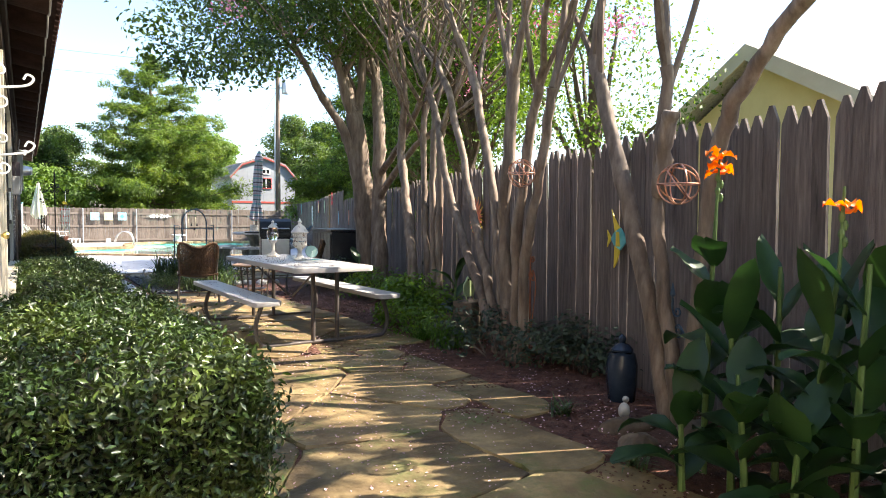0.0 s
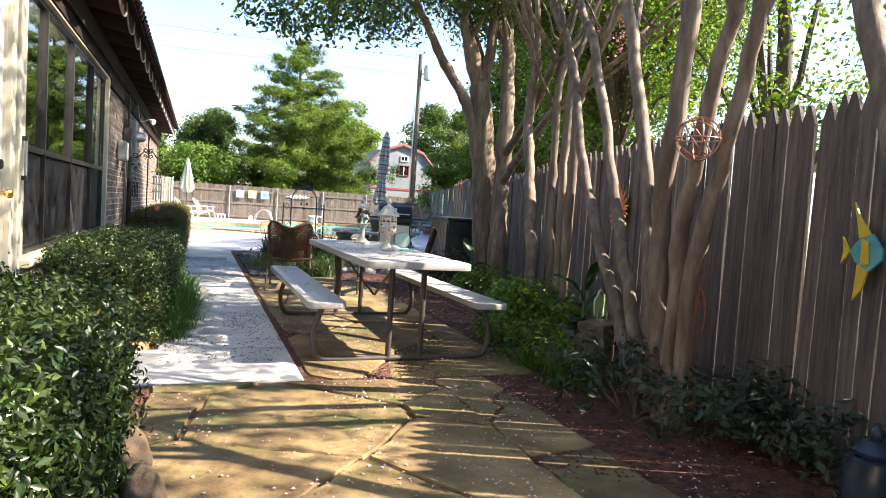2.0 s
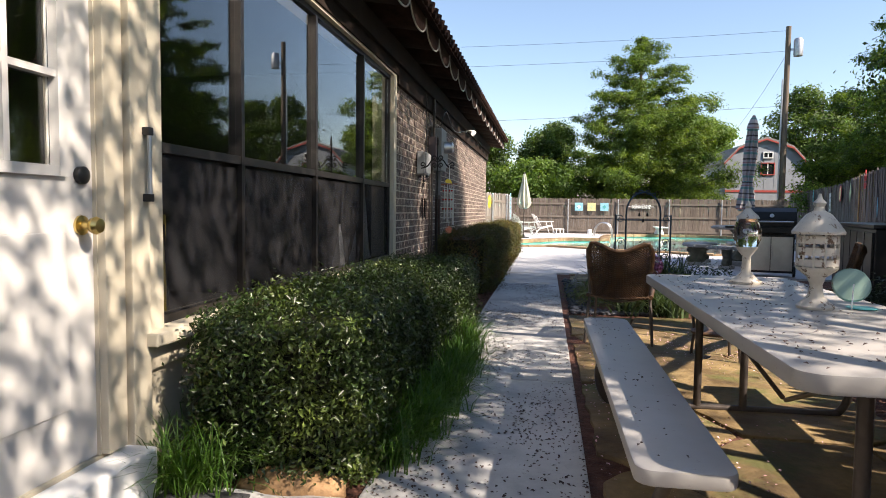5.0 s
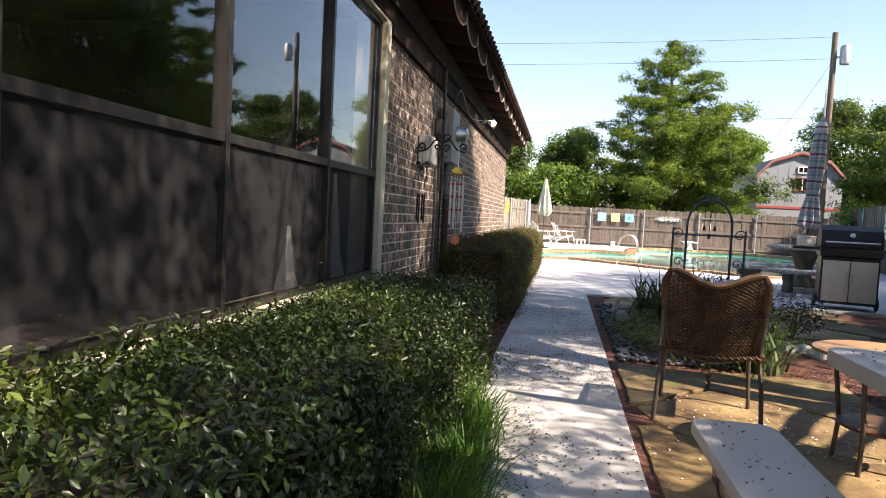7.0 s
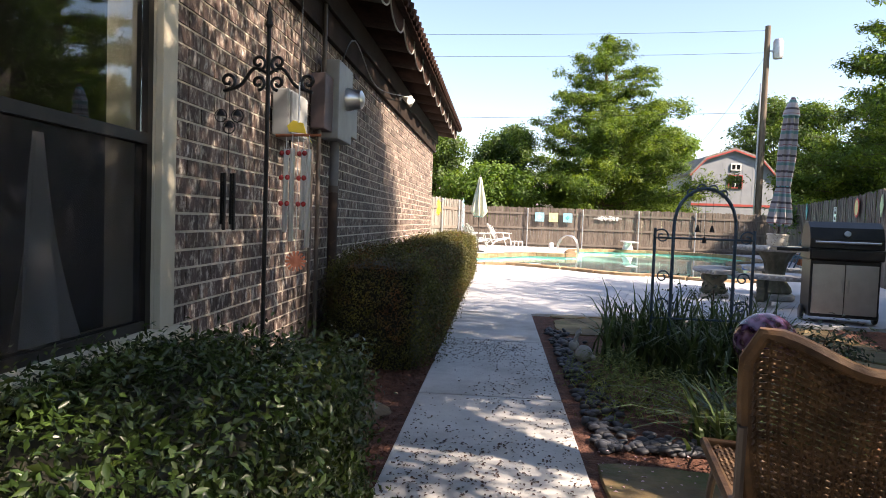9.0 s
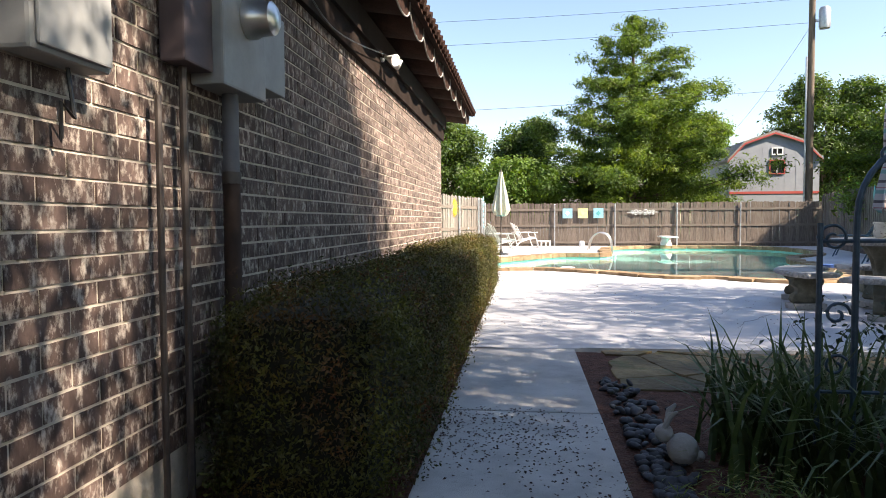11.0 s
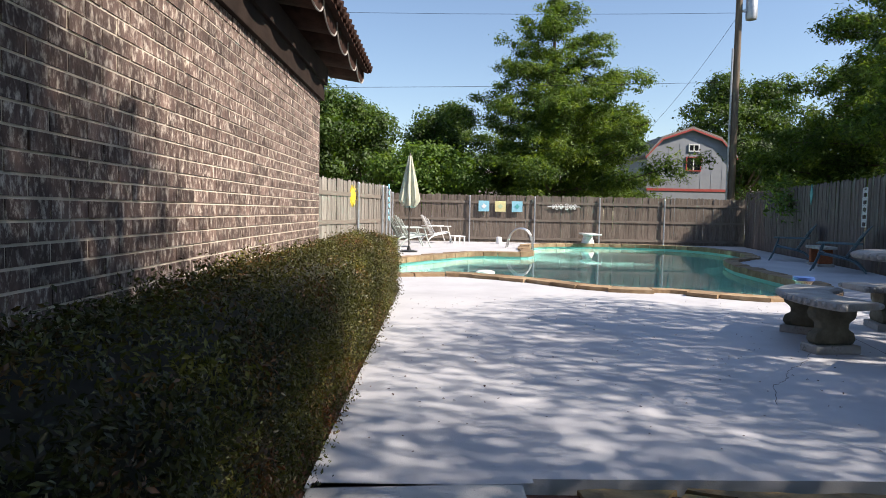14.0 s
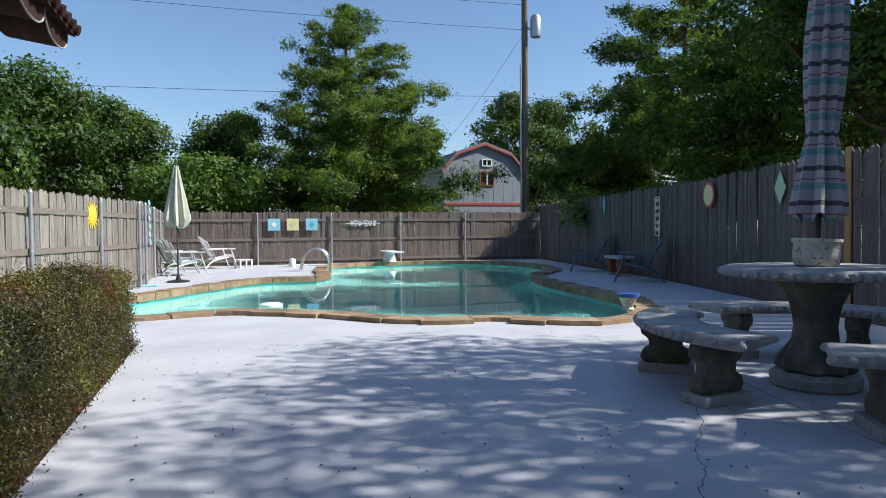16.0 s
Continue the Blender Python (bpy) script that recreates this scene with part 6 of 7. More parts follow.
for k, (x, z) in enumerate([(-0.03, -0.1), (0.03, -0.1), (0, -0.14)]):
    Shape().lathe([(0.004, 0.02), (0.012, 0.012), (0.016, 0.0)], (x, 0, z), 10).ob("bell", IRON, ch2, smooth=True)
    Shape().tube([(x + 0.022 * math.cos(q), 0, z + 0.022 * math.sin(q)) for q in [6.28 * i / 12 for i in range(13)]], 0.002, 4).ob("ring", IRON, ch2)
for k in range(4):
    x = -0.025 + 0.017 * k
    Shape().tube([(x, 0.008 * (-1) ** k, -0.3), (x, 0.008 * (-1) ** k, -0.48 - 0.02 * (k % 2))], 0.006, 7).ob("chime_tube", IRON, ch2, smooth=True)

bx = thing("telephone_box", "small grey utility box on the brick wall", "utility box", pose(0.012, 12.46, 1.51))
Shape().box(0, -0.16, 0, 0.1, 0.16, 0.27).ob("body", BOXGREY, bx, bevel=0.012)
Shape().box(0.101, -0.145, 0.015, 0.115, 0.145, 0.255).ob("cover", BOXGREY, bx, bevel=0.006)
Shape().tube([(0.04, 0.05, 0), (0.05, 0.06, -0.14), (0.04, 0.02, -0.1), (0.03, 0.03, -0.2)], 0.006, 6).ob("cable", BLACK, bx, smooth=True)
eb = thing("electric_meter", "grey electric meter cabinet with glass-domed meter", "electric meter", pose(0.012, 13.38, 1.62))
Shape().box(0, -0.12, 0.0, 0.14, 0.3, 0.56).ob("cabinet", BOXGREY, eb, bevel=0.01)
Shape().box(0, -0.34, 0.04, 0.1, -0.125, 0.42).ob("side_cabinet", mat("faded_brown_paint", [(0.07, 0.052, 0.056), (0.11, 0.085, 0.09)], 5, 0.6), eb, "faded purple-brown side cabinet", bevel=0.008)
Shape().lathe([(0.085, 0), (0.085, 0.03), (0.075, 0.05), (0.07, 0.11), (0.05, 0.125), (0.004, 0.13)], n=24).ob("meter_dome", ALU, eb, "domed meter", smooth=True).matrix_local = pose(0.141, 0.12, 0.32, 0, 90, 0)
Shape().box(0.0, 0.34, 0.08, 0.11, 0.62, 0.46).ob("switch_box", BOXGREY, eb, bevel=0.006)
Shape().tube([(0.06, 0.1, 0), (0.06, 0.1, -0.35)], 0.035, 12).ob("conduit", mat("dull_grey_pipe", [(0.1, 0.1, 0.11), (0.16, 0.16, 0.17)], 8, 0.6), eb, "bare grey upper conduit", smooth=True)
Shape().tube([(0.06, 0.1, -0.35), (0.06, 0.1, -1.68)], 0.037, 12).ob("conduit", mat("rusty_brown_pipe", [(0.022, 0.014, 0.011), (0.06, 0.034, 0.025)], 6, 0.8, spot=((0.12, 0.06, 0.04), 9, 0.6, 0.7)), eb, "dark rusted lower conduit", smooth=True)
Shape().tube([(0.06, 0.1, -0.33), (0.06, 0.1, -0.38)], 0.041, 12).ob("coupling", STEEL, eb, smooth=True)
Shape().tube([(0.04, -0.25, 0.04), (0.04, -0.25, -1.66)], 0.015, 8).ob("conduit", STEEL, eb, smooth=True)
Shape().tube([(0.04, -0.42, -0.1), (0.04, -0.42, -1.66)], 0.012, 8).ob("conduit", STEEL, eb, smooth=True)
Shape().tube([(0.05, -0.2, 0.42), (0.05, -0.2, 1.06)], 0.016, 8).ob("riser", STEEL, eb, smooth=True)
Shape().tube(spline([(0.06, 0.2, 0.56), (0.1, 0.5, 0.86), (0.07, 1.6, 0.72), (0.1, 3.2, 0.94)], 6), 0.005, 5).ob("cable", BLACK, eb, smooth=True)
Shape().tube([(0.04, -0.69, 0.15), (0.04, -0.69, 1.02)], 0.006, 6).ob("cable", BLACK, eb, smooth=True)
fl = thing("flood_light", "twin-headed floodlight under the eave", "flood light", pose(0.046, 16.6, 2.56))
Shape().lathe([(0.05, 0), (0.05, 0.02), (0.02, 0.03)], n=14).ob("base", WHITE, fl, smooth=True).matrix_local = pose(0, 0, 0, 0, 90, 0)
for k, (y, e) in enumerate(((-0.06, 30), (0.07, -20))):
    Shape().tube([(0.02, 0, 0), (0.09, y, -0.03)], 0.012, 8).ob("arm", WHITE, fl, smooth=True)
    Shape().lathe([(0.02, -0.04), (0.035, 0.0), (0.055, 0.06), (0.05, 0.065), (0.01, 0.055)], n=16).ob("lamp_head", WHITE, fl, smooth=True).matrix_local = pose(0.1, y, -0.04, e, 115, 0)
gz = thing("gazing_ball", "mosaic mirrored gazing ball beside the hedge", "ornament", pose(0.54, 11.3, -0.04))
Shape().ball((0, 0, 0.44), 0.1, 22, 14).ob("ball", mat("mirror_mosaic", [(0.3, 0.32, 0.36), (0.85, 0.87, 0.9)], 26, 0.08, metal=1.0, detail=0), gz, smooth=True)
Shape().lathe([(0.12, 0), (0.12, 0.03), (0.06, 0.08), (0.05, 0.26), (0.07, 0.35)], n=16).ob("stand", CAST, gz, smooth=True)
gz2 = thing("gazing_ball", "purple mosaic gazing ball among the bed plants", "ornament", pose(2.66, 12.0, -0.04))
Shape().ball((0, 0, 0.55), 0.15, 24, 16).ob("ball", mat("purple_mosaic", [(0.02, 0.006, 0.02), (0.05, 0.014, 0.04), (0.11, 0.06, 0.13)], 30, 0.12, detail=0, spec=0.9, spot=((0.16, 0.2, 0.4), 22, 0.64, 0.66)), gz2, smooth=True)
Shape().lathe([(0.1, 0), (0.05, 0.08), (0.04, 0.3), (0.09, 0.43)], n=16).ob("stand", IRON, gz2, smooth=True)

for y, z in ((5.38, 1.86), (5.62, 1.5)):
    pb = thing("plant_bracket", "white scrolled iron plant bracket on the house wall", "bracket", pose(0.0, y, z), "white plant brackets")
    Shape().tube([(0.012, 0, -0.16), (0.012, 0, 0.16)], 0.007, 6).ob("back_bar", WHITE, pb, smooth=True)
    Shape().tube(spline([(0.012, 0, 0.02), (0.1, 0, 0.03), (0.19, 0, 0.05), (0.22, 0, 0.09), (0.19, 0, 0.11), (0.17, 0, 0.08)], 5), 0.007, 6).ob("arm", WHITE, pb, smooth=True)
    scroll(Shape(), 0.06, -0.05, 0.045, math.pi, 1.2, 1, 0, 0.006).ob("scroll", WHITE, pb, smooth=True)
    scroll(Shape(), 0.055, 0.12, 0.04, math.pi, 1.2, -1, 0, 0.006).ob("scroll", WHITE, pb, smooth=True)

# ---- arch trellis, rabbit, pebbles ----
ar = thing("arch_trellis", "blue-grey iron arch trellis with scrolls and bells", "trellis", pose(2.79, 13.45, -0.04))
for x in (-0.345, 0.345):
    Shape().tube([(x, 0, 0), (x, 0, 1.1)], 0.011, 8).ob("post", BLUEIRON, ar, smooth=True)
    scroll(Shape(), x + (0.05 if x < 0 else -0.05), 1.04, 0.06, math.pi if x < 0 else 0, 1.3, -1 if x < 0 else 1).ob("scroll", BLUEIRON, ar, smooth=True)
Shape().tube([(-0.215, 0, 0), (-0.215, 0, 1.0)] + [(-0.215 * math.cos(math.pi * k / 14), 0, 1.12 + 0.27 * math.sin(math.pi * k / 14)) for k in range(15)] + [(0.215, 0, 1.0), (0.215, 0, 0)], 0.012, 8).ob("arch", BLUEIRON, ar, smooth=True)
for z in (0.45, 1.03):
    Shape().tube([(-0.345, 0, z), (0.345, 0, z)], 0.008, 6).ob("crossbar", BLUEIRON, ar, smooth=True)
for x in (-0.11, -0.04, 0.05, 0.12):
    scroll(Shape(), x, 1.41 - abs(x) * 0.5, 0.035, 0 if x < 0 else math.pi, 1.2, 1 if x < 0 else -1).ob("scroll", BLUEIRON, ar, smooth=True)
for x in (-0.28, 0.28):
    for z in (0.55, 0.75):
        scroll(Shape(), x, z, 0.05, 0, 1.2).ob("scroll", BLUEIRON, ar, smooth=True)
for x, z in ((-0.05, 1.1), (0.05, 1.1), (0, 1.02)):
    Shape().tube([(x, 0, 1.3), (x, 0, z)], 0.0015, 4).ob("string", IRON, ar)
    Shape().lathe([(0.004, 0.03), (0.01, 0.015), (0.018, -0.02)], (x, 0, z), 8).ob("bell", IRON, ar, smooth=True)
rb = thing("rabbit_ornament", "weathered stone rabbit ornament on dark pebbles", "ornament", pose(2.02, 13.75, -0.01, 0, 0, 160))
m_ = Shape().ball((0, 0, 0.07), 0.07, 14, 9).ball((0.08, 0, 0.13), 0.042, 12, 8)
m_.tube([(0.075, 0.018, 0.16), (0.05, 0.022, 0.22), (0.02, 0.026, 0.24)], [0.012, 0.016, 0.006], 7).tube([(0.075, -0.018, 0.16), (0.06, -0.024, 0.23), (0.035, -0.03, 0.26)], [0.012, 0.016, 0.006], 7).ball((-0.07, 0, 0.05), 0.025, 8, 5)
m_.ob("body", CAST, rb, smooth=True)

# ---- black cabinet by the fence, grill ----
cb = thing("storage_cabinet", "black outdoor storage cabinet against the fence", "cabinet", pose(5.6, 13.4, -0.04, 0, 0, -14))
Shape().box(-0.3, -1.3, 0.05, 0.25, 1.3, 0.98).ob("body", BLACK, cb, bevel=0.01)
Shape().box(-0.33, -1.34, 0.985, 0.28, 1.34, 1.03).ob("lid", BLACK, cb, bevel=0.01)
for k in range(6):
    Shape().box(-0.325, -1.25 + k * 0.42, 0.1, -0.302, -0.87 + k * 0.42, 0.94).ob("slat", BLACK, cb, bevel=0.004)
bbq = thing("gas_grill", "black and steel gas grill on a wheeled cart", "grill", pose(5.42, 16.8, 0, 0, 0, -14))
Shape().box(-0.36, -0.25, 0.08, 0.36, 0.25, 0.75).ob("cart", BLACK, bbq, bevel=0.01)
for x in (-0.17, 0.17):
    dr = Shape().box(x - 0.165, -0.272, 0.12, x + 0.165, -0.252, 0.7).ob("door", ALU, bbq, bevel=0.004)
    Shape().tube([(x * 0.2, -0.3, 0.38), (x * 0.2, -0.3, 0.52)], 0.008, 6).ob("handle", ALU, dr)
Shape().box(-0.38, -0.29, 0.752, 0.38, 0.27, 0.88).ob("firebox", BLACK, bbq, bevel=0.012)
Shape().box(-0.36, -0.31, 0.77, 0.36, -0.292, 0.86).ob("control_panel", BLACK, bbq, bevel=0.004)
prof = [(-0.27, 0.881), (-0.27, 1.0), (-0.2, 1.13), (-0.08, 1.2), (0.12, 1.2), (0.24, 1.05), (0.26, 0.881)]
Shape().slab(prof, (-0.38, 0, 0), (0, 1, 0), (0, 0, 1), 0.76).ob("lid", BLACK, bbq, bevel=0.012)
Shape().tube([(-0.33, -0.31, 0.96), (0.33, -0.31, 0.96)], 0.014, 8).ob("lid_handle", ALU, bbq, "steel lid handle", smooth=True)
Shape().lathe([(0.035, 0), (0.035, 0.012), (0.004, 0.014)], n=16).ob("thermometer", ALU, bbq).matrix_local = pose(0, -0.262, 1.06, 62, 0, 0)
for sx in (-1, 1):
    Shape().box(sx * 0.56 - 0.17, -0.26, 0.84, sx * 0.56 + 0.17, 0.24, 0.88).ob("side_shelf", BLACK, bbq, bevel=0.008)
    Shape().lathe([(0.085, -0.02), (0.095, -0.012), (0.095, 0.012), (0.085, 0.02)], n=20).ob("wheel", BLACK, bbq, smooth=True).matrix_local = pose(sx * 0.39, 0, 0.095, 0, 90, 0)

# ---- seen dimly through the window ----
sh_ = thing("draped_sheet", "crumpled white plastic sheet behind the window screen", "sheet", pose(-0.16, 10.5, 0.5))
for nm_, apex_, lo_ in (("cloth", (0.16, 0.7), (0.02, 0.36)), ("fold", (-0.08, 0.4), (-0.3, -0.04)), ("strip", (-0.55, 0.36), (-0.68, -0.42))):
    vs = []
    for i_ in range(10):
        f_ = i_ / 9
        for k_ in range(13):
            g_ = k_ / 12
            y_ = (apex_[0] - 0.02 + 0.05 * g_) * (1 - f_) + (lo_[0] + (lo_[1] - lo_[0]) * g_) * f_
            vs.append((0.05 * math.sin(11 * g_ + 2 * f_) * f_ + (0.02 if nm_ == "fold" else 0), y_, (apex_[1] + 0.1) * (1 - f_) + 0.1 * f_))
    Shape().add(vs, [(i_ * 13 + k_, i_ * 13 + k_ + 1, (i_ + 1) * 13 + k_ + 1, (i_ + 1) * 13 + k_) for i_ in range(9) for k_ in range(12)]).ob(nm_, CURTAIN, sh_, smooth=True)
vz = thing("amber_panel", "amber decorative panel inside the window", "ornament", pose(-0.35, 7.62, 0.15))
Shape().box(-0.02, -0.11, 0, 0.02, 0.11, 0.9).ob("panel", YELLOW, vz, bevel=0.01)
for q_ in range(4):
    Shape().tube(spline([(0.025, -0.05 + 0.03 * q_, 0.0), (0.03, -0.08 + 0.06 * q_, 0.4), (0.03, -0.02 + 0.03 * q_, 0.85)], 4), 0.005, 5).ob("twig", IRON, vz)


# ---- pool side ----
SAGE = mat("sage_plastic", [(0.4, 0.46, 0.44), (0.5, 0.56, 0.53)], 4, 0.45)
NAVY = mat("dark_teal_plastic", [(0.07, 0.13, 0.165), (0.1, 0.17, 0.21)], 4, 0.5)
WHITEPLASTIC = mat("white_plastic", [(0.7, 0.7, 0.69), (0.78, 0.78, 0.77)], 4, 0.4)
CANVAS = mat("sage_canvas", [(0.42, 0.42, 0.33), (0.55, 0.54, 0.44)], 6, 0.8, bump=0.002)
BLUEPAINT = mat("sky_blue_paint", [(0.2, 0.48, 0.62), (0.32, 0.6, 0.7)], 16, 0.6)
PALEYELLOW = mat("pale_yellow_paint", [(0.62, 0.55, 0.25), (0.7, 0.64, 0.35)], 16, 0.6)
PALEGREEN = mat("pale_green_paint", [(0.42, 0.52, 0.32), (0.5, 0.6, 0.4)], 10, 0.6)
REDPAINT = mat("red_paint", [(0.5, 0.05, 0.05), (0.6, 0.09, 0.08)], 10, 0.5)


def striped(name, bands, period):
    """Woven stripes across a cloth, by height."""
    m = bpy.data.materials.new(name)
    m.use_nodes = True
    n, l = m.node_tree.nodes, m.node_tree.links
    co, sx, mu, fr, ra = n.new("ShaderNodeTexCoord"), n.new("ShaderNodeSeparateXYZ"), n.new("ShaderNodeMath"), n.new("ShaderNodeMath"), n.new("ShaderNodeValToRGB")
    mu.operation, fr.operation, mu.inputs[1].default_value = "MULTIPLY", "FRACT", 1 / period
    ra.color_ramp.interpolation = "CONSTANT"
    el = ra.color_ramp.elements
    while len(el) < len(bands):
        el.new(0.5)
    for k, (p, c) in enumerate(bands):
        el[k].position, el[k].color = p, (*c, 1)
    l.new(co.outputs["Object"], sx.inputs[0])
    l.new(sx.outputs["Z"], mu.inputs[0])
    l.new(mu.outputs[0], fr.inputs[0])
    l.new(fr.outputs[0], ra.inputs["Fac"])
    l.new(ra.outputs[0], n["Principled BSDF"].inputs["Base Color"])
    n["Principled BSDF"].inputs["Roughness"].default_value = 0.85
    return m


STRIPES = striped("striped_canvas", [(0, (0.4, 0.37, 0.38)), (0.18, (0.15, 0.3, 0.29)), (0.36, (0.38, 0.38, 0.4)), (0.46, (0.3, 0.08, 0.1)), (0.5, (0.4, 0.37, 0.38)), (0.72, (0.09, 0.075, 0.08)), (0.86, (0.4, 0.38, 0.38))], 0.24)


def closed_umbrella(t, z0, z1, r, material, tie=0.3, folds=9, seed=0):
    """A folded canopy: pleats round the pole, drawn in by a tie."""
    rr = np.random.default_rng(seed)
    vs, n, m = [], folds * 6, 22
    for i in range(m):
        f = i / (m - 1)
        if tie == 0:
            rad = r * (0.95 - 0.8 * f ** 1.15) if f > 0.12 else r * (0.62 + 2.3 * f)
        elif f < tie:
            rad = r * (1.05 - 0.52 * (f / tie) ** 1.4)
        elif f < 0.88:
            rad = r * (0.53 + 0.2 * math.sin((f - tie) / (0.88 - tie) * math.pi) ** 0.8)
        else:
            rad = r * 0.45 * (1 - (f - 0.88) / 0.12) ** 0.7 + 0.02
        for k in range(n):
            a = 2 * math.pi * k / n
            q = 1 + 0.28 * math.cos(folds * a + 0.7 * math.sin(3 * f)) + 0.06 * math.sin(2 * a + 5 * f)
            hem = 0.035 * math.cos(folds * a) * (1 - f) ** 6
            vs.append((rad * q * math.cos(a), rad * q * math.sin(a), z0 + (z1 - z0) * f + hem))
    fs = [(i * n + k, i * n + (k + 1) % n, (i + 1) * n + (k + 1) % n, (i + 1) * n + k) for i in range(m - 1) for k in range(n)]
    fs.append(tuple(range((m - 1) * n, m * n)))
    o = Shape().add(vs, fs).ob("canopy", material, t, smooth=True)
    zt = z0 + (z1 - z0) * tie
    Shape().tube([(r * 0.6 * math.cos(q), r * 0.6 * math.sin(q), zt) for q in [6.2832 * i / 20 for i in range(21)]], 0.008, 5).ob("tie", TEAL, t)
    return o


def cast_bench(cx_, cy_, ang, r0=0.9, r1=1.32, half=39):
    """A curved cast-stone bench on two scrolled legs, round the table's middle."""
    b = thing("stone_bench", "curved cast stone bench with beaded edge", "bench", pose(cx_, cy_, 0), "benches round the stone table")
    poly = [(r1 * math.cos(radians(ang + a)), r1 * math.sin(radians(ang + a))) for a in np.linspace(-half, half, 15)] + [(r0 * math.cos(radians(ang + a)), r0 * math.sin(radians(ang + a))) for a in np.linspace(half, -half, 15)]
    Shape().prism(poly, 0.385, 0.45).ob("seat", CAST, b, "white-grey stone seat", smooth=True, bevel=0.015)
    bead = Shape().ball((0, 0, 0), 0.028, 8, 6, 0.026).data("bead", CAST, True)
    for a in np.linspace(-half, half, 21):
        for rr_ in (r1, r0):
            o = new("bead", bead)
            o.parent = b
            o.location = (rr_ * math.cos(radians(ang + a)), rr_ * math.sin(radians(ang + a)), 0.418)
    for a in (-half * 0.62, half * 0.62):
        lg = Shape()
        prof = [(-0.16, 0.07), (0.16, 0.07), (0.19, 0.11), (0.17, 0.17), (0.12, 0.2), (0.125, 0.25), (0.18, 0.29), (0.19, 0.34), (0.17, 0.384), (-0.17, 0.384), (-0.19, 0.34), (-0.18, 0.29), (-0.125, 0.25), (-0.12, 0.2), (-0.17, 0.17), (-0.19, 0.11)]
        rm = (r0 + r1) / 2
        lg.slab(prof, (0, 0.055, 0), (1, 0, 0), (0, 0, 1), 0.11)
        o = lg.ob("leg", CASTDARK, b, "dark olive scrolled leg", bevel=0.015, smooth=True)
        o.matrix_local = pose(rm * math.cos(radians(ang + a)), rm * math.sin(radians(ang + a)), 0, 0, 0, ang + a)
        p = Shape().box(-0.2, -0.1, 0, 0.2, 0.1, 0.07).ob("plinth", CAST, b, bevel=0.008)
        p.matrix_local = pose(rm * math.cos(radians(ang + a)), rm * math.sin(radians(ang + a)), 0, 0, 0, ang + a)
    return b


TCX, TCY = 5.63, 19.1
tb = thing("stone_table", "round cast stone pedestal table with beaded rim", "table", pose(TCX, TCY, 0))
Shape().lathe([(0.52, 0.76), (0.57, 0.765), (0.605, 0.79), (0.605, 0.82), (0.58, 0.835), (0.004, 0.838)], n=48).ob("tabletop", CAST, tb, smooth=True)
bead = Shape().ball((0, 0, 0), 0.034, 8, 6, 0.028).data("bead", CAST, True)
for k in range(52):
    o = new("bead", bead)
    o.parent = tb
    o.location = (0.598 * math.cos(2 * math.pi * k / 52), 0.598 * math.sin(2 * math.pi * k / 52), 0.798)
ped = Shape()
n_, prof = 48, [(0.2, 0.1), (0.24, 0.13), (0.22, 0.2), (0.14, 0.32), (0.13, 0.42), (0.16, 0.58), (0.23, 0.72), (0.28, 0.759)]
ped.add([(r_ * (1 + 0.09 * math.cos(8 * 2 * math.pi * k / n_ + 6 * z_)) * math.cos(2 * math.pi * k / n_), r_ * (1 + 0.09 * math.cos(8 * 2 * math.pi * k / n_ + 6 * z_)) * math.sin(2 * math.pi * k / n_), z_) for r_, z_ in prof for k in range(n_)],
        [(i * n_ + k, i * n_ + (k + 1) % n_, (i + 1) * n_ + (k + 1) % n_, (i + 1) * n_ + k) for i in range(len(prof) - 1) for k in range(n_)])
ped.ob("pedestal", CASTDARK, tb, "dark olive fluted pedestal", smooth=True)
Shape().lathe([(0.27, 0), (0.29, 0.02), (0.29, 0.08), (0.26, 0.105), (0.1, 0.11)], n=36).ob("base", CAST, tb, smooth=True)
for a in (162, 50, -96):
    cast_bench(TCX + (0.15 if a == 162 else 0), TCY, a)
um = thing("patio_umbrella", "closed striped patio umbrella standing through a white pot", "umbrella", pose(TCX, TCY, 0.838, 0, 3.0, 0))
Shape().lathe([(0.13, 0), (0.14, 0.01), (0.15, 0.08), (0.145, 0.15), (0.16, 0.17), (0.158, 0.19), (0.13, 0.19), (0.125, 0.1), (0.02, 0.1)], n=28).ob("pot", LANTERNWHITE, um, "white stone pot", smooth=True)
Shape().tube([(0, 0, 0.1), (0, 0, 2.28)], 0.021, 10).ob("pole", STEEL, um, smooth=True)
closed_umbrella(um, 0.33, 2.3, 0.145, STRIPES, 0.3, 8, 1)
Shape().lathe([(0.125, 2.0), (0.112, 2.08), (0.07, 2.2), (0.02, 2.26)], n=18).ob("vent_cap", STRIPES, um, smooth=True)

um2 = thing("patio_umbrella", "closed sage and cream patio umbrella", "umbrella", pose(0.62, 31.2, 0))
Shape().tube([(0, 0, 0.06), (0, 0, 2.62)], 0.02, 10).ob("pole", STEEL, um2, smooth=True)
Shape().lathe([(0.24, 0), (0.24, 0.03), (0.06, 0.06), (0.03, 0.16)], n=24).ob("base", BLACK, um2, smooth=True)
closed_umbrella(um2, 1.22, 2.6, 0.26, CANVAS, 0.0, 8, 2)
Shape().lathe([(0.004, 2.6), (0.03, 2.63), (0.004, 2.68)], n=10).ob("finial", STEEL, um2, smooth=True)


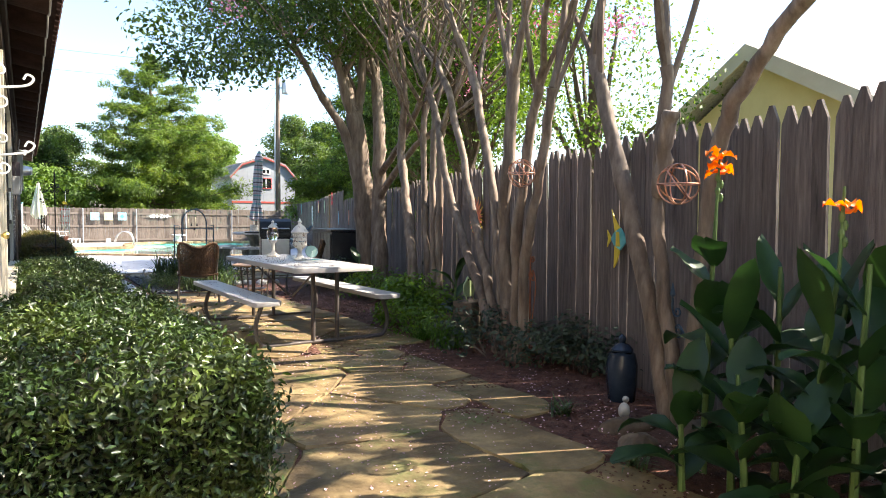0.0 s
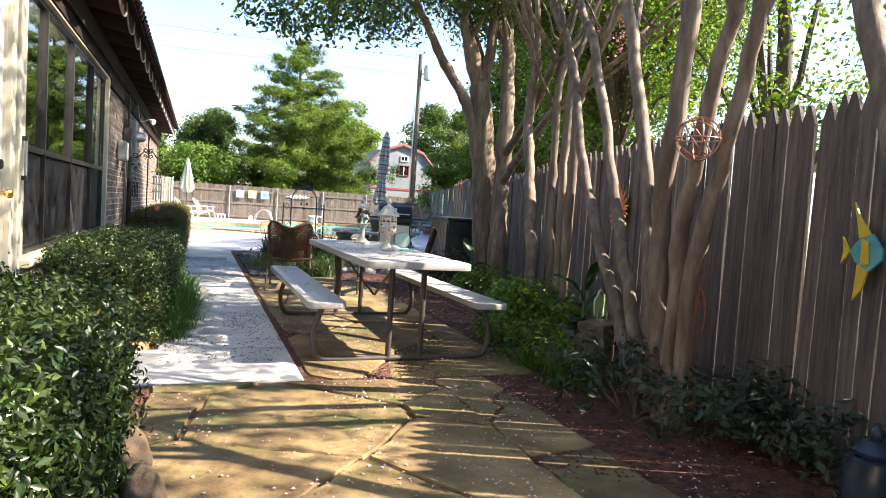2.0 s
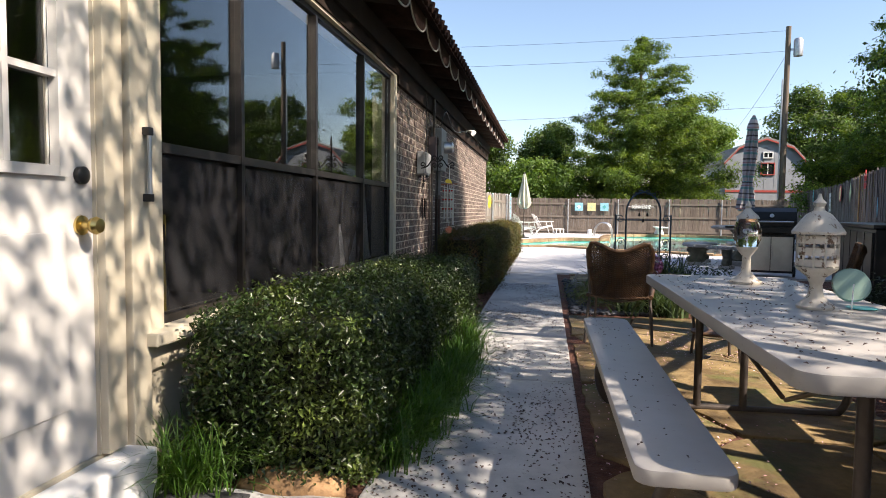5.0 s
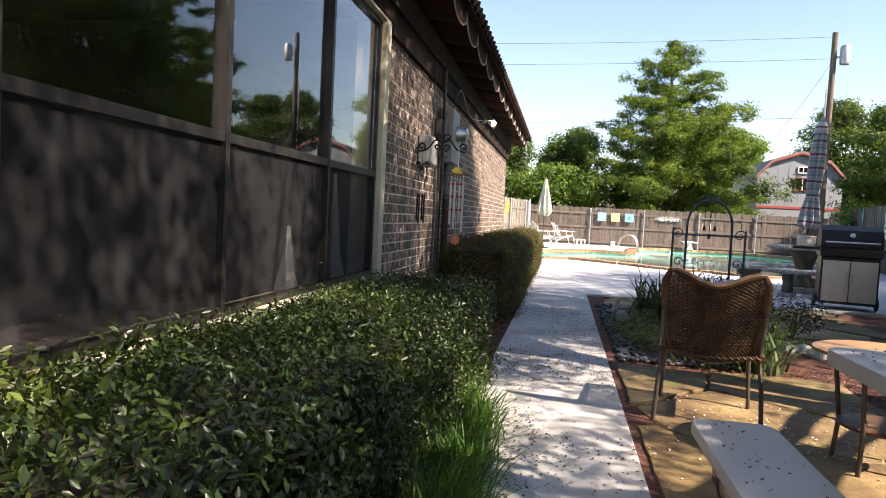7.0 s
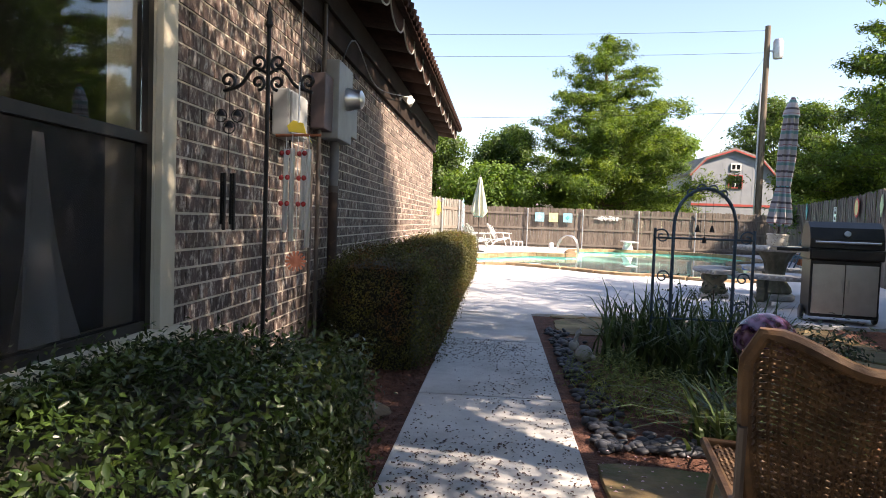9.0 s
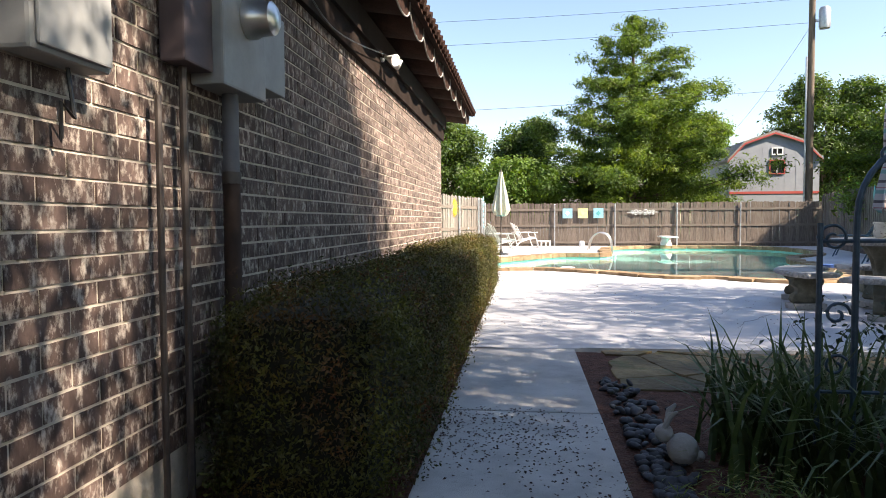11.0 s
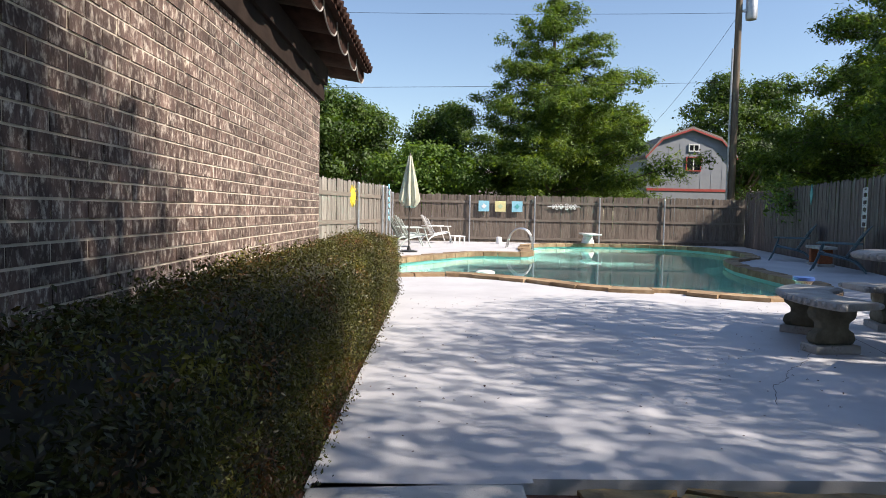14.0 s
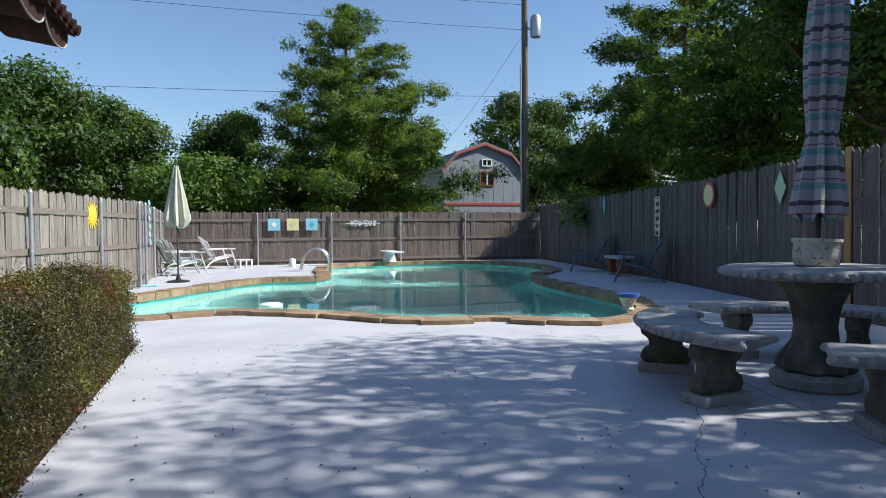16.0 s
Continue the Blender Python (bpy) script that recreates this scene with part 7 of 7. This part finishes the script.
def adirondack(m, material, label):
    """A plastic Adirondack chair: slatted fan back, sloped seat, wide arms on splayed legs. It faces +y."""
    c = thing("adirondack_chair", label, "chair", m @ Matrix.Scale(1.12, 4), "adirondack chairs")
    for k in range(7):
        q = k - 3
        h = 0.74 - 0.013 * q * q
        pts = [(-0.028, 0), (0.028, 0), (0.036, h - 0.03), (0.018, h), (-0.018, h), (-0.036, h - 0.03)]
        o = Shape().slab(pts, (0, 0, 0), (1, 0, 0), (0, 0, 1), 0.014).ob("back_slat", material, c, bevel=0.004)
        o.matrix_local = pose(0.066 * q, -0.17 + 0.006 * q * q, 0.24, 30, 2.2 * q, 0)
    for k, z in enumerate((0.3, 0.62)):
        y = -0.17 - (z - 0.24) * 0.55
        Shape().tube(spline([(-0.24, y + 0.03, z), (0, y - 0.025, z + 0.01), (0.24, y + 0.03, z)], 5), 0.017, 6).ob("back_rail", material, c, smooth=True)
    for k in range(6):
        o = Shape().box(-0.25, -0.034, 0, 0.25, 0.034, 0.015).ob("seat_slat", material, c, bevel=0.004)
        o.matrix_local = pose(0, -0.15 + 0.078 * k, 0.235 + 0.021 * k + (0.012 if k == 5 else 0), 15, 0, 0)
    for sx in (-1, 1):
        arm = [(-0.035, -0.42), (0.035, -0.42), (0.06, 0.1), (0.065, 0.26), (0.03, 0.33), (-0.03, 0.33), (-0.055, 0.26), (-0.045, 0.1)]
        Shape().prism([(sx * 0.33 + x, y) for x, y in arm], 0.525, 0.545).ob("armrest", material, c, bevel=0.006)
        Shape().tube(spline([(sx * 0.35, 0.4, 0), (sx * 0.33, 0.3, 0.25), (sx * 0.325, 0.22, 0.53)], 4), [0.034 - 0.001 * k for k in range(9)], 8, 0.5).ob("front_leg", material, c, smooth=True)
        Shape().tube(spline([(sx * 0.34, -0.5, 0), (sx * 0.31, -0.3, 0.2), (sx * 0.27, 0.02, 0.29), (sx * 0.27, 0.3, 0.33)], 4), 0.03, 8, 0.5).ob("back_leg", material, c, smooth=True)
    return c


adirondack(pose(0.65, 33.7, 0, 0, 0, -72), SAGE, "sage green plastic adirondack chair on the sunny deck")
adirondack(pose(0.3, 34.8, 0, 0, 0, -60), SAGE, "sage green plastic adirondack chair beside the umbrella")
adirondack(pose(1.4, 36.6, 0, 0, 0, -70), WHITEPLASTIC, "white plastic adirondack chair with footrest")
adirondack(pose(9.9, 27.3, 0, 0, 0, 56), NAVY, "dark teal adirondack chair in shade by the fence")
adirondack(pose(10.65, 30.5, 0, 0, 0, 60), NAVY, "dark teal adirondack chair in shade by the fence")
sl = thing("foot_stool", "white plastic footrest before the chair", "stool", pose(2.1, 36.5, 0, 0, 0, -70))
Shape().box(-0.25, -0.2, 0.24, 0.25, 0.22, 0.27).ob("top", WHITEPLASTIC, sl, bevel=0.006)
for x in (-0.22, 0.22):
    for y in (-0.17, 0.19):
        Shape().box(x - 0.02, y - 0.02, 0, x + 0.02, y + 0.02, 0.239).ob("leg", WHITEPLASTIC, sl)
bt = thing("stone_bench", "small cast stone bench on terracotta legs by the fence", "bench", pose(10.5, 28.85, 0, 0, 0, 76))
Shape().box(-0.5, -0.2, 0.4, 0.5, 0.2, 0.47).ob("seat", CAST, bt, bevel=0.02, smooth=True)
for x in (-0.3, 0.3):
    Shape().box(x - 0.07, -0.15, 0.06, x + 0.07, 0.15, 0.399).ob("leg", RUST, bt, bevel=0.03)
    Shape().box(x - 0.11, -0.18, 0, x + 0.11, 0.18, 0.06).ob("plinth", CAST, bt, bevel=0.006)

ld = thing("pool_ladder", "chrome pool grab rails at the coping", "pool ladder", pose(3.95, 34.0, 0.0, 0, 0, -12))
for y in (-0.25, 0.25):
    Shape().tube(spline([(-0.35, y, 0.02), (-0.25, y, 0.4), (0.0, y, 0.62), (0.3, y, 0.55), (0.45, y, 0.2), (0.46, y, -0.5)], 6), 0.024, 10).ob("rail", ALU, ld, "chrome rail", smooth=True)
Shape().box(0.42, -0.23, -0.3, 0.5, 0.23, -0.27).ob("step", WHITEPLASTIC, ld)
db = thing("diving_board", "short white diving board on a moulded stand", "diving board", pose(6.95, 37.35, 0.0))
Shape().lathe([(0.24, 0.0), (0.22, 0.1), (0.16, 0.3), (0.2, 0.36)], n=16, squash=1.4).ob("stand", WHITEPLASTIC, db, smooth=True)
Shape().box(-0.24, -1.1, 0.37, 0.24, 0.45, 0.42).ob("board", WHITEPLASTIC, db, bevel=0.015)
pt = thing("planter_pot", "blue-rimmed terracotta pot on the coping", "pot", pose(6.63, 22.8, 0.05))
Shape().lathe([(0.07, 0), (0.08, 0.02), (0.06, 0.05), (0.12, 0.17), (0.13, 0.2), (0.1, 0.2), (0.09, 0.12), (0.01, 0.12)], n=22).ob("body", LANTERNWHITE, pt, smooth=True)
Shape().lathe([(0.131, 0.175), (0.142, 0.18), (0.142, 0.225), (0.131, 0.23)], n=22).ob("rim", mat("cobalt_glaze", [(0.03, 0.08, 0.25), (0.06, 0.12, 0.35)], 5, 0.3), pt, smooth=True)
fr_ = thing("pool_float", "white round chlorine float on the water", "pool float", pose(2.35, 26.4, -0.12))
Shape().lathe([(0.16, 0), (0.19, 0.02), (0.19, 0.06), (0.14, 0.08), (0.004, 0.085)], n=20).ob("body", WHITEPLASTIC, fr_, smooth=True)
pw = thing("pool_cleaner_canister", "small white pool canister with hose on the deck", "canister", pose(3.6, 36.6, 0))
Shape().lathe([(0.1, 0), (0.11, 0.02), (0.1, 0.22), (0.07, 0.25), (0.004, 0.26)], n=16).ob("body", WHITEPLASTIC, pw, smooth=True)
Shape().tube(spline([(0.1, 0, 0.05), (0.5, 0.1, 0.02), (1.1, -0.1, 0.02), (1.6, 0.0, 0.02)], 5), 0.018, 7).ob("hose", WHITEPLASTIC, pw, smooth=True)
pd = thing("pool_mat", "bright blue pool toy lying on the deck", "pool toy", pose(0.05, 30.2, 0))
Shape().box(-0.25, -0.15, 0.0, 0.25, 0.15, 0.03).ob("body", BLUEPAINT, pd, bevel=0.012)

# ---- fence decorations ----
for k, (x, m1, m2) in enumerate(((3.13, BLUEPAINT, WHITE), (3.75, PALEYELLOW, PALEGREEN), (4.38, BLUEPAINT, TEAL))):
    sq = thing("square_wall_art", "small painted square plaque on the back fence", "wall art", pose(x, 37.915, 1.35), "painted square plaques")
    Shape().slab([(-0.2, -0.2), (0.2, -0.2), (0.2, 0.2), (-0.2, 0.2)], (0, 0, 0), (1, 0, 0), (0, 0, 1), 0.02).ob("panel", m1, sq, bevel=0.003)
    Shape().slab([(-0.1, 0), (0, -0.1), (0.1, 0), (0, 0.1)], (0, -0.021, 0), (1, 0, 0), (0, 0, 1), 0.006).ob("motif", m2, sq)
sc = thing("scroll_wall_art", "white scrolled metal art on the back fence", "wall art", pose(6.15, 37.93, 1.38))
for sx in (-1, 1):
    for x, r_, a0 in ((0.1, 0.09, 0), (0.26, 0.08, math.pi), (0.4, 0.06, 0)):
        scroll(Shape(), sx * x, 0.03, r_, a0, 1.2, sx, 0, 0.012).ob("scroll", WHITE, sc, smooth=True)
        scroll(Shape(), sx * x, -0.05, r_ * 0.8, a0, 1.2, -sx, 0, 0.012).ob("scroll", WHITE, sc, smooth=True)
    Shape().tube([(0, 0, 0), (sx * 0.62, 0, 0)], 0.012, 5).ob("bar", WHITE, sc)
dirL = math.degrees(math.atan2(30.2 - 21.6, 2.15))
sun_face(pose(-0.62 + 0.09, 28.2 - 0.02, 1.42, 0, 0, dirL + 180), 0.26, YELLOW, "yellow metal sun face on the silvered fence")
sg = thing("letter_sign", "pale blue cut-out sign on the silvered fence", "sign", pose(0.06, 31.0, 1.32, 0, 0, -92))
for k in range(6):
    scroll(Shape(), 0.03 * (-1) ** k, 0.42 - 0.17 * k, 0.08, 0, 1.2, 1, 0.02, 0.016).ob("scroll", BLUEPAINT, sg, smooth=True)
sg2 = thing("letter_sign", "white cut-out metal sign hanging on the fence", "sign", on_fence(27.7, 1.4, 0.05))
for x in (-0.11, 0.11):
    Shape().tube([(x, 0, -0.45), (x, 0, 0.4)], 0.01, 5).ob("frame_bar", WHITE, sg2)
for z in (-0.45, 0.4):
    Shape().tube([(-0.11, 0, z), (0.11, 0, z)], 0.01, 5).ob("frame_bar", WHITE, sg2)
for k in range(5):
    for sx in (-1, 1):
        scroll(Shape(), sx * 0.05, 0.32 - 0.16 * k, 0.05, 0 if sx > 0 else math.pi, 1.1, sx, 0, 0.009).ob("scroll", WHITE, sg2, smooth=True)
pk = thing("round_plaque", "round yellow plaque with red rim on the fence", "wall art", on_fence(25.27, 1.71, 0.05))
Shape().lathe([(0.22, 0), (0.24, 0.012), (0.22, 0.025), (0.19, 0.02)], n=28).ob("rim", REDPAINT, pk, smooth=True).matrix_local = pose(0, 0, 0, -90, 0, 0)
Shape().lathe([(0.188, 0), (0.188, 0.02), (0.004, 0.024)], n=28).ob("face", PALEYELLOW, pk, smooth=True).matrix_local = pose(0, 0, 0, -90, 0, 0)
dm = thing("diamond_wall_art", "pale green diamond plaque on the fence", "wall art", on_fence(22.98, 1.68, 0.05))
plate(dm, [(-0.15, 0), (0, -0.24), (0.15, 0), (0, 0.24)], 0.015, PALEGREEN, "panel")
dm2 = thing("diamond_wall_art", "teal diamond plaque on the fence", "wall art", on_fence(30.94, 1.76, 0.05))
plate(dm2, [(-0.11, 0), (0, -0.28), (0.11, 0), (0, 0.28)], 0.015, TEAL, "panel")
for y, mt in ((14.2, TEAL), (16.4, CORAL), (18.6, BLUEPAINT)):
    sp = thing("hanging_spinner", "small coloured spinner hanging on the fence", "wall art", on_fence(y, 1.25, 0.06))
    plate(sp, [(-0.05, 0), (0, -0.2), (0.05, 0), (0, 0.2)], 0.01, mt, "panel")
    Shape().tube([(0, 0, 0.2), (0, 0, 0.4)], 0.003, 4).ob("cord", IRON, sp)


nbd = tagged(Shape().slab([(-0.055, 0), (0.055, 0), (0.055, 2.14), (-0.055, 2.14)], (0, 0, 0), (1, 0, 0), (0, 0, 1), -0.018).ob("replacement_board", TABLEWOOD, bevel=0.002), "pale yellow new board nailed on the weathered fence", "board")
nbd.matrix_world = on_fence(21.55, -0.06, 0.022)
ra_ = thing("scroll_wall_art", "red scrolled metal art on the fence", "wall art", on_fence(20.5, 1.82, 0.05))
for k, (x, z, q) in enumerate(((-0.09, 0.08, 1), (0.09, 0.08, -1), (-0.09, -0.08, -1), (0.09, -0.08, 1), (0.0, 0.2, 1))):
    scroll(Shape(), x, z, 0.085, 0 if q > 0 else math.pi, 1.2, q, 0, 0.01).ob("scroll", REDPAINT, ra_, smooth=True)


# ---- flagstones ----
def clip_cell(i, pts, reach=2.2):
    """The part of the plane nearer to point i than to its neighbours."""
    px, py = pts[i]
    poly = [(px - reach, py - reach), (px + reach, py - reach), (px + reach, py + reach), (px - reach, py + reach)]
    for j, (qx, qy) in enumerate(pts):
        if j == i or (qx - px) ** 2 + (qy - py) ** 2 > 9:
            continue
        mx, my, nx, ny = (px + qx) / 2, (py + qy) / 2, qx - px, qy - py
        out = []
        for a, b in zip(poly, poly[1:] + poly[:1]):
            da, db_ = (a[0] - mx) * nx + (a[1] - my) * ny, (b[0] - mx) * nx + (b[1] - my) * ny
            if da <= 0:
                out.append(a)
            if da * db_ < 0:
                t_ = da / (da - db_)
                out.append((a[0] + (b[0] - a[0]) * t_, a[1] + (b[1] - a[1]) * t_))
        poly = out
        if len(poly) < 3:
            return []
    return poly


def cut(poly, test, axis, sign):
    """Keep the side of a line on which sign * (p[axis] - test) > 0."""
    out = []
    for a, b in zip(poly, poly[1:] + poly[:1]):
        da, db_ = sign * (a[axis] - test), sign * (b[axis] - test)
        if da >= 0:
            out.append(a)
        if da * db_ < 0:
            t_ = da / (da - db_)
            out.append((a[0] + (b[0] - a[0]) * t_, a[1] + (b[1] - a[1]) * t_))
    return out


def paving(name, region, step, seed, label, gap=0.011, z=0.0):
    """Irregular flagstones over a rectangle (x0, x1, y0, y1) with ragged joints."""
    r = np.random.default_rng(seed)
    x0, x1, y0, y1 = region
    pts = []
    k, y = 0, y0 - step
    while y < y1 + step:
        x = x0 - step + (step * 0.62 if k % 2 else 0)
        while x < x1 + step:
            pts.append((x + r.normal(0, step * 0.24), y + r.normal(0, step * 0.22)))
            x += step * 1.25
        y += step * 0.8
        k += 1
    pv = thing(name, label, "paving", kind="structure")
    for i in range(len(pts)):
        p = clip_cell(i, pts)
        for ax, t_, sg_ in ((0, x0, 1), (0, x1, -1), (1, y0, 1), (1, y1, -1)):
            p = cut(p, t_, ax, sg_) if len(p) > 2 else []
        if len(p) < 3:
            continue
        cx_, cy_ = sum(q[0] for q in p) / len(p), sum(q[1] for q in p) / len(p)
        area = abs(sum(p[k][0] * p[(k + 1) % len(p)][1] - p[(k + 1) % len(p)][0] * p[k][1] for k in range(len(p)))) / 2
        if area < 0.03:
            continue
        # break the edges up and pull them in
        q = []
        for a, b in zip(p, p[1:] + p[:1]):
            L = math.hypot(b[0] - a[0], b[1] - a[1])
            m = max(1, int(L / 0.09))
            for s_ in range(m):
                t_ = s_ / m
                ax_, ay_ = a[0] + (b[0] - a[0]) * t_, a[1] + (b[1] - a[1]) * t_
                dd = math.hypot(cx_ - ax_, cy_ - ay_)
                pull = (gap * r.uniform(0.4, 1.5) + (0.008 if s_ == 0 else 0)) / max(dd, 0.05)
                q.append((ax_ + (cx_ - ax_) * pull + r.normal(0, 0.006), ay_ + (cy_ - ay_) * pull + r.normal(0, 0.005)))
        top = z + r.normal(0, 0.005)
        s_ = Shape()
        n_ = len(q)
        inn = [(x + (cx_ - x) * 0.018, y + (cy_ - y) * 0.018) for x, y in q]
        tl = r.normal(0, 0.008, 2)
        s_.add([(x - cx_, y - cy_, -0.06) for x, y in q] + [(x - cx_, y - cy_, top - 0.007) for x, y in q] + [(x - cx_, y - cy_, top + tl[0] * (x - cx_) + tl[1] * (y - cy_)) for x, y in inn],
               [(k, (k + 1) % n_, n_ + (k + 1) % n_, n_ + k) for k in range(n_)] + [(n_ + k, n_ + (k + 1) % n_, 2 * n_ + (k + 1) % n_, 2 * n_ + k) for k in range(n_)] + [tuple(range(2 * n_, 3 * n_))])
        o = s_.ob("flagstone", FLAG, pv)
        o.location = (cx_, cy_, 0)
    return pv


paving("paving_1", (0.88, 2.55, -1.5, 6.12), 0.92, 5, "mossy irregular flagstone paving with mulch joints", z=0.002)
paving("paving_2", (1.79, 3.35, 6.13, 11.6), 0.95, 8, "irregular brown flagstone paving under the picnic table", z=-0.001)
paving("paving_3", (1.95, 3.6, 15.0, 16.24), 0.62, 9, "irregular flagstone paving beside the pool deck", z=-0.001)
paving("paving_4", (3.3, 4.9, 13.6, 16.2), 0.7, 12, "irregular flagstone paving before the grill", z=-0.002)
paving("paving_5", (2.55, 2.95, 3.7, 6.1), 0.6, 14, "scattered flagstones at the bed's edge", z=-0.003)

# ---- coping stones round the pool ----
per = [Vector((x, y, 0)) for x, y in POOL]
cum = [0.0]
for a, b in zip(per, per[1:] + per[:1]):
    cum.append(cum[-1] + (b - a).length)


def along(s):
    s %= cum[-1]
    i = max(k for k in range(len(per)) if cum[k] <= s)
    a, b = per[i], per[(i + 1) % len(per)]
    f = (s - cum[i]) / max(1e-6, cum[i + 1] - cum[i])
    t_ = (b - a).normalized()
    return a.lerp(b, f), Vector((t_.y, -t_.x, 0))


s0 = 0.0
while s0 < cum[-1] - 0.2:
    L = float(rng.uniform(0.38, 0.62))
    L = min(L, cum[-1] - s0)
    wo, wi = 0.3 + float(rng.normal(0, 0.03)), -0.04
    pa, na = along(s0 + 0.008)
    pb, nb_ = along(s0 + L - 0.008)
    pm, nm_ = along(s0 + L / 2)
    out = [pa + na * wo, pm + nm_ * (wo + float(rng.normal(0, 0.015))), pb + nb_ * wo, pb + nb_ * wi, pm + nm_ * (wi + float(rng.normal(0, 0.012))), pa + na * wi]
    zc = 0.055 + float(rng.normal(0, 0.004))
    o = Shape().prism([(p.x - pm.x, p.y - pm.y) for p in out][::-1], -0.07, zc).ob("coping_stone", COPING, pool)
    o.location = (pm.x, pm.y, 0)
    s0 += L

# ---- bricks ----
RH, BL, BD = 0.0775, 0.245, 0.012
bw = bpy.data.objects["wall_brick"]
near_brick = Shape().box(-0.03, -BL / 2 + 0.005, 0.005, BD, BL / 2 - 0.005, RH - 0.006).data("brick", BRICK, bevel=0.0)
rest = Shape()
Z0 = 0.2
count = 0
for row in range(27):
    z = Z0 + row * RH
    y = 11.215
    if row % 2:
        y += BL / 2
    while y < 21.19:
        L = min(BL, 21.2 - y)
        if L > 0.05:
            if y < 13.9 and row > 2 and count < 300 and L == BL:
                o = new("brick", near_brick)
                o.parent = bw
                o.location = (-0.012 + rng.normal(0, 0.0012), y + BL / 2, z)
                count += 1
            else:
                dx = rng.normal(0, 0.0012)
                rest.box(-0.04 + dx, y + 0.005, z + 0.005, dx, y + L - 0.005, z + RH - 0.006)
        y += BL
    if row % 2:
        rest.box(-0.04, 11.22, z + 0.005, 0.0, 11.215 + BL / 2 - 0.005, z + RH - 0.006)
# soldier course under the frieze
for k in range(int(9.98 / 0.085)):
    y = 11.215 + k * 0.085
    dx = rng.normal(0, 0.0015)
    rest.box(-0.04 + dx, y + 0.005, Z0 + 27 * RH + 0.005, 0.004 + dx, y + 0.08, 2.52)
o = rest.ob("bricks", BRICKS, bw, "joined courses of limewashed brick")
o["kind"] = "stuff"

# ---- pebbles, petals, litter ----
peb = []
for k in range(4):
    bm = bmesh.new()
    bmesh.ops.create_icosphere(bm, subdivisions=2, radius=1.0)
    for v in bm.verts:
        v.co = Vector((v.co.x * 0.042, v.co.y * 0.032, v.co.z * 0.02)) * (1 + 0.2 * noise.noise(v.co * 1.5 + Vector((k * 5, 0, 0))))
    me = bpy.data.meshes.new("pebble")
    bm.to_mesh(me)
    bm.free()
    me.shade_smooth()
    me.materials.append(PEBBLE)
    peb.append(me)
pb_ = thing("pebble_border", "border of dark grey river pebbles along the path", "pebbles")
spots = [(1.83 + abs(rng.normal(0, 0.11)), rng.uniform(11.75, 15.2)) for _ in range(260)] + [(rng.uniform(1.85, 2.75), 11.78 + abs(rng.normal(0, 0.1))) for _ in range(130)]
for x, y in spots:
    o = new("pebble", peb[int(rng.integers(4))])
    o.parent = pb_
    o.matrix_local = Matrix.Translation((x, y, -0.002 + rng.uniform(0, 0.014))) @ pose(0, 0, 0, rng.normal(0, 12), rng.normal(0, 12), rng.uniform(0, 360)) @ Matrix.Scale(rng.uniform(0.55, 1.0), 4)


def scatter(name, n, region, size, material, label, seed, z=0.004, density=None):
    r = np.random.default_rng(seed)
    x0, x1, y0, y1 = region
    p = np.stack([r.uniform(x0, x1, n), r.uniform(y0, y1, n), np.full(n, z)], 1)
    keep = np.array([noise.noise(Vector((q[0] * 1.6, q[1] * 1.1, seed))) + 0.25 * r.normal() > (density if density is not None else -1) for q in p])
    p = p[keep]
    nn = r.normal(0, 0.25, (len(p), 3))
    nn[:, 2] = 1
    o = new(name, leaf_mesh(name, p, nn, size, size * 0.7, material, r))
    return tagged(o, label, "litter", kind="stuff")


scatter("path_litter", 8500, (0.9, 1.74, 6.6, 14.5), 0.016, LITTER, "dark fallen flower debris on the path", 400, 0.004, 0.0)
scatter("deck_litter", 300, (1.0, 5.5, 16.4, 22), 0.02, LITTER, "sparse dark debris on the deck", 401, 0.004)
scatter("petals_on_soil", 7000, (1.8, 4.2, 2.5, 11.8), 0.015, PINK, "fallen pink petals on mulch and flagstones", 402, 0.006, 0.05)
scatter("petals_on_paving", 1500, (0.9, 2.6, 3.2, 6.1), 0.016, PINK, "fallen pink petals on flagstones", 403, 0.01, 0.1)
scatter("petals_on_table", 700, (2.16, 2.88, 6.35, 8.7), 0.013, LITTER, "fallen flower debris on the picnic table", 404, 0.73, -0.05)
scatter("petals_on_bench", 160, (1.82, 2.02, 6.45, 8.8), 0.012, LITTER, "fallen flower debris on the bench", 405, 0.44, -0.05)
scatter("bark_chips", 16000, (0.0, 0.86, 9.5, 22.8), 0.022, SOIL, "red bark chips under the hedge", 406, -0.006, -0.6)
scatter("bark_chips_by_fence", 16000, (1.9, 4.4, 1.5, 12.0), 0.022, SOIL, "red bark chips in the bed", 407, -0.008, -0.6)
# blossoms in the crape canopy
r = np.random.default_rng(410)
bc = np.concatenate([r.normal((x, y, z), (0.12, 0.12, 0.1), (110, 3)) for x, y, z in [(4.6, 5.5, 3.6), (4.9, 6.2, 3.3), (4.3, 4.6, 3.9), (5.0, 7.2, 3.5), (4.7, 5.0, 2.9), (5.2, 8.0, 3.1), (2.4, 9.4, 3.9), (3.0, 8.8, 4.2), (4.4, 3.9, 3.4)]])
tagged(new("crape_blossoms", leaf_mesh("crape_blossoms", bc, r.normal(size=bc.shape), 0.035, 0.03, HOTPINK, r)), "clusters of pink blossom in the canopy", "blossom", kind="stuff")
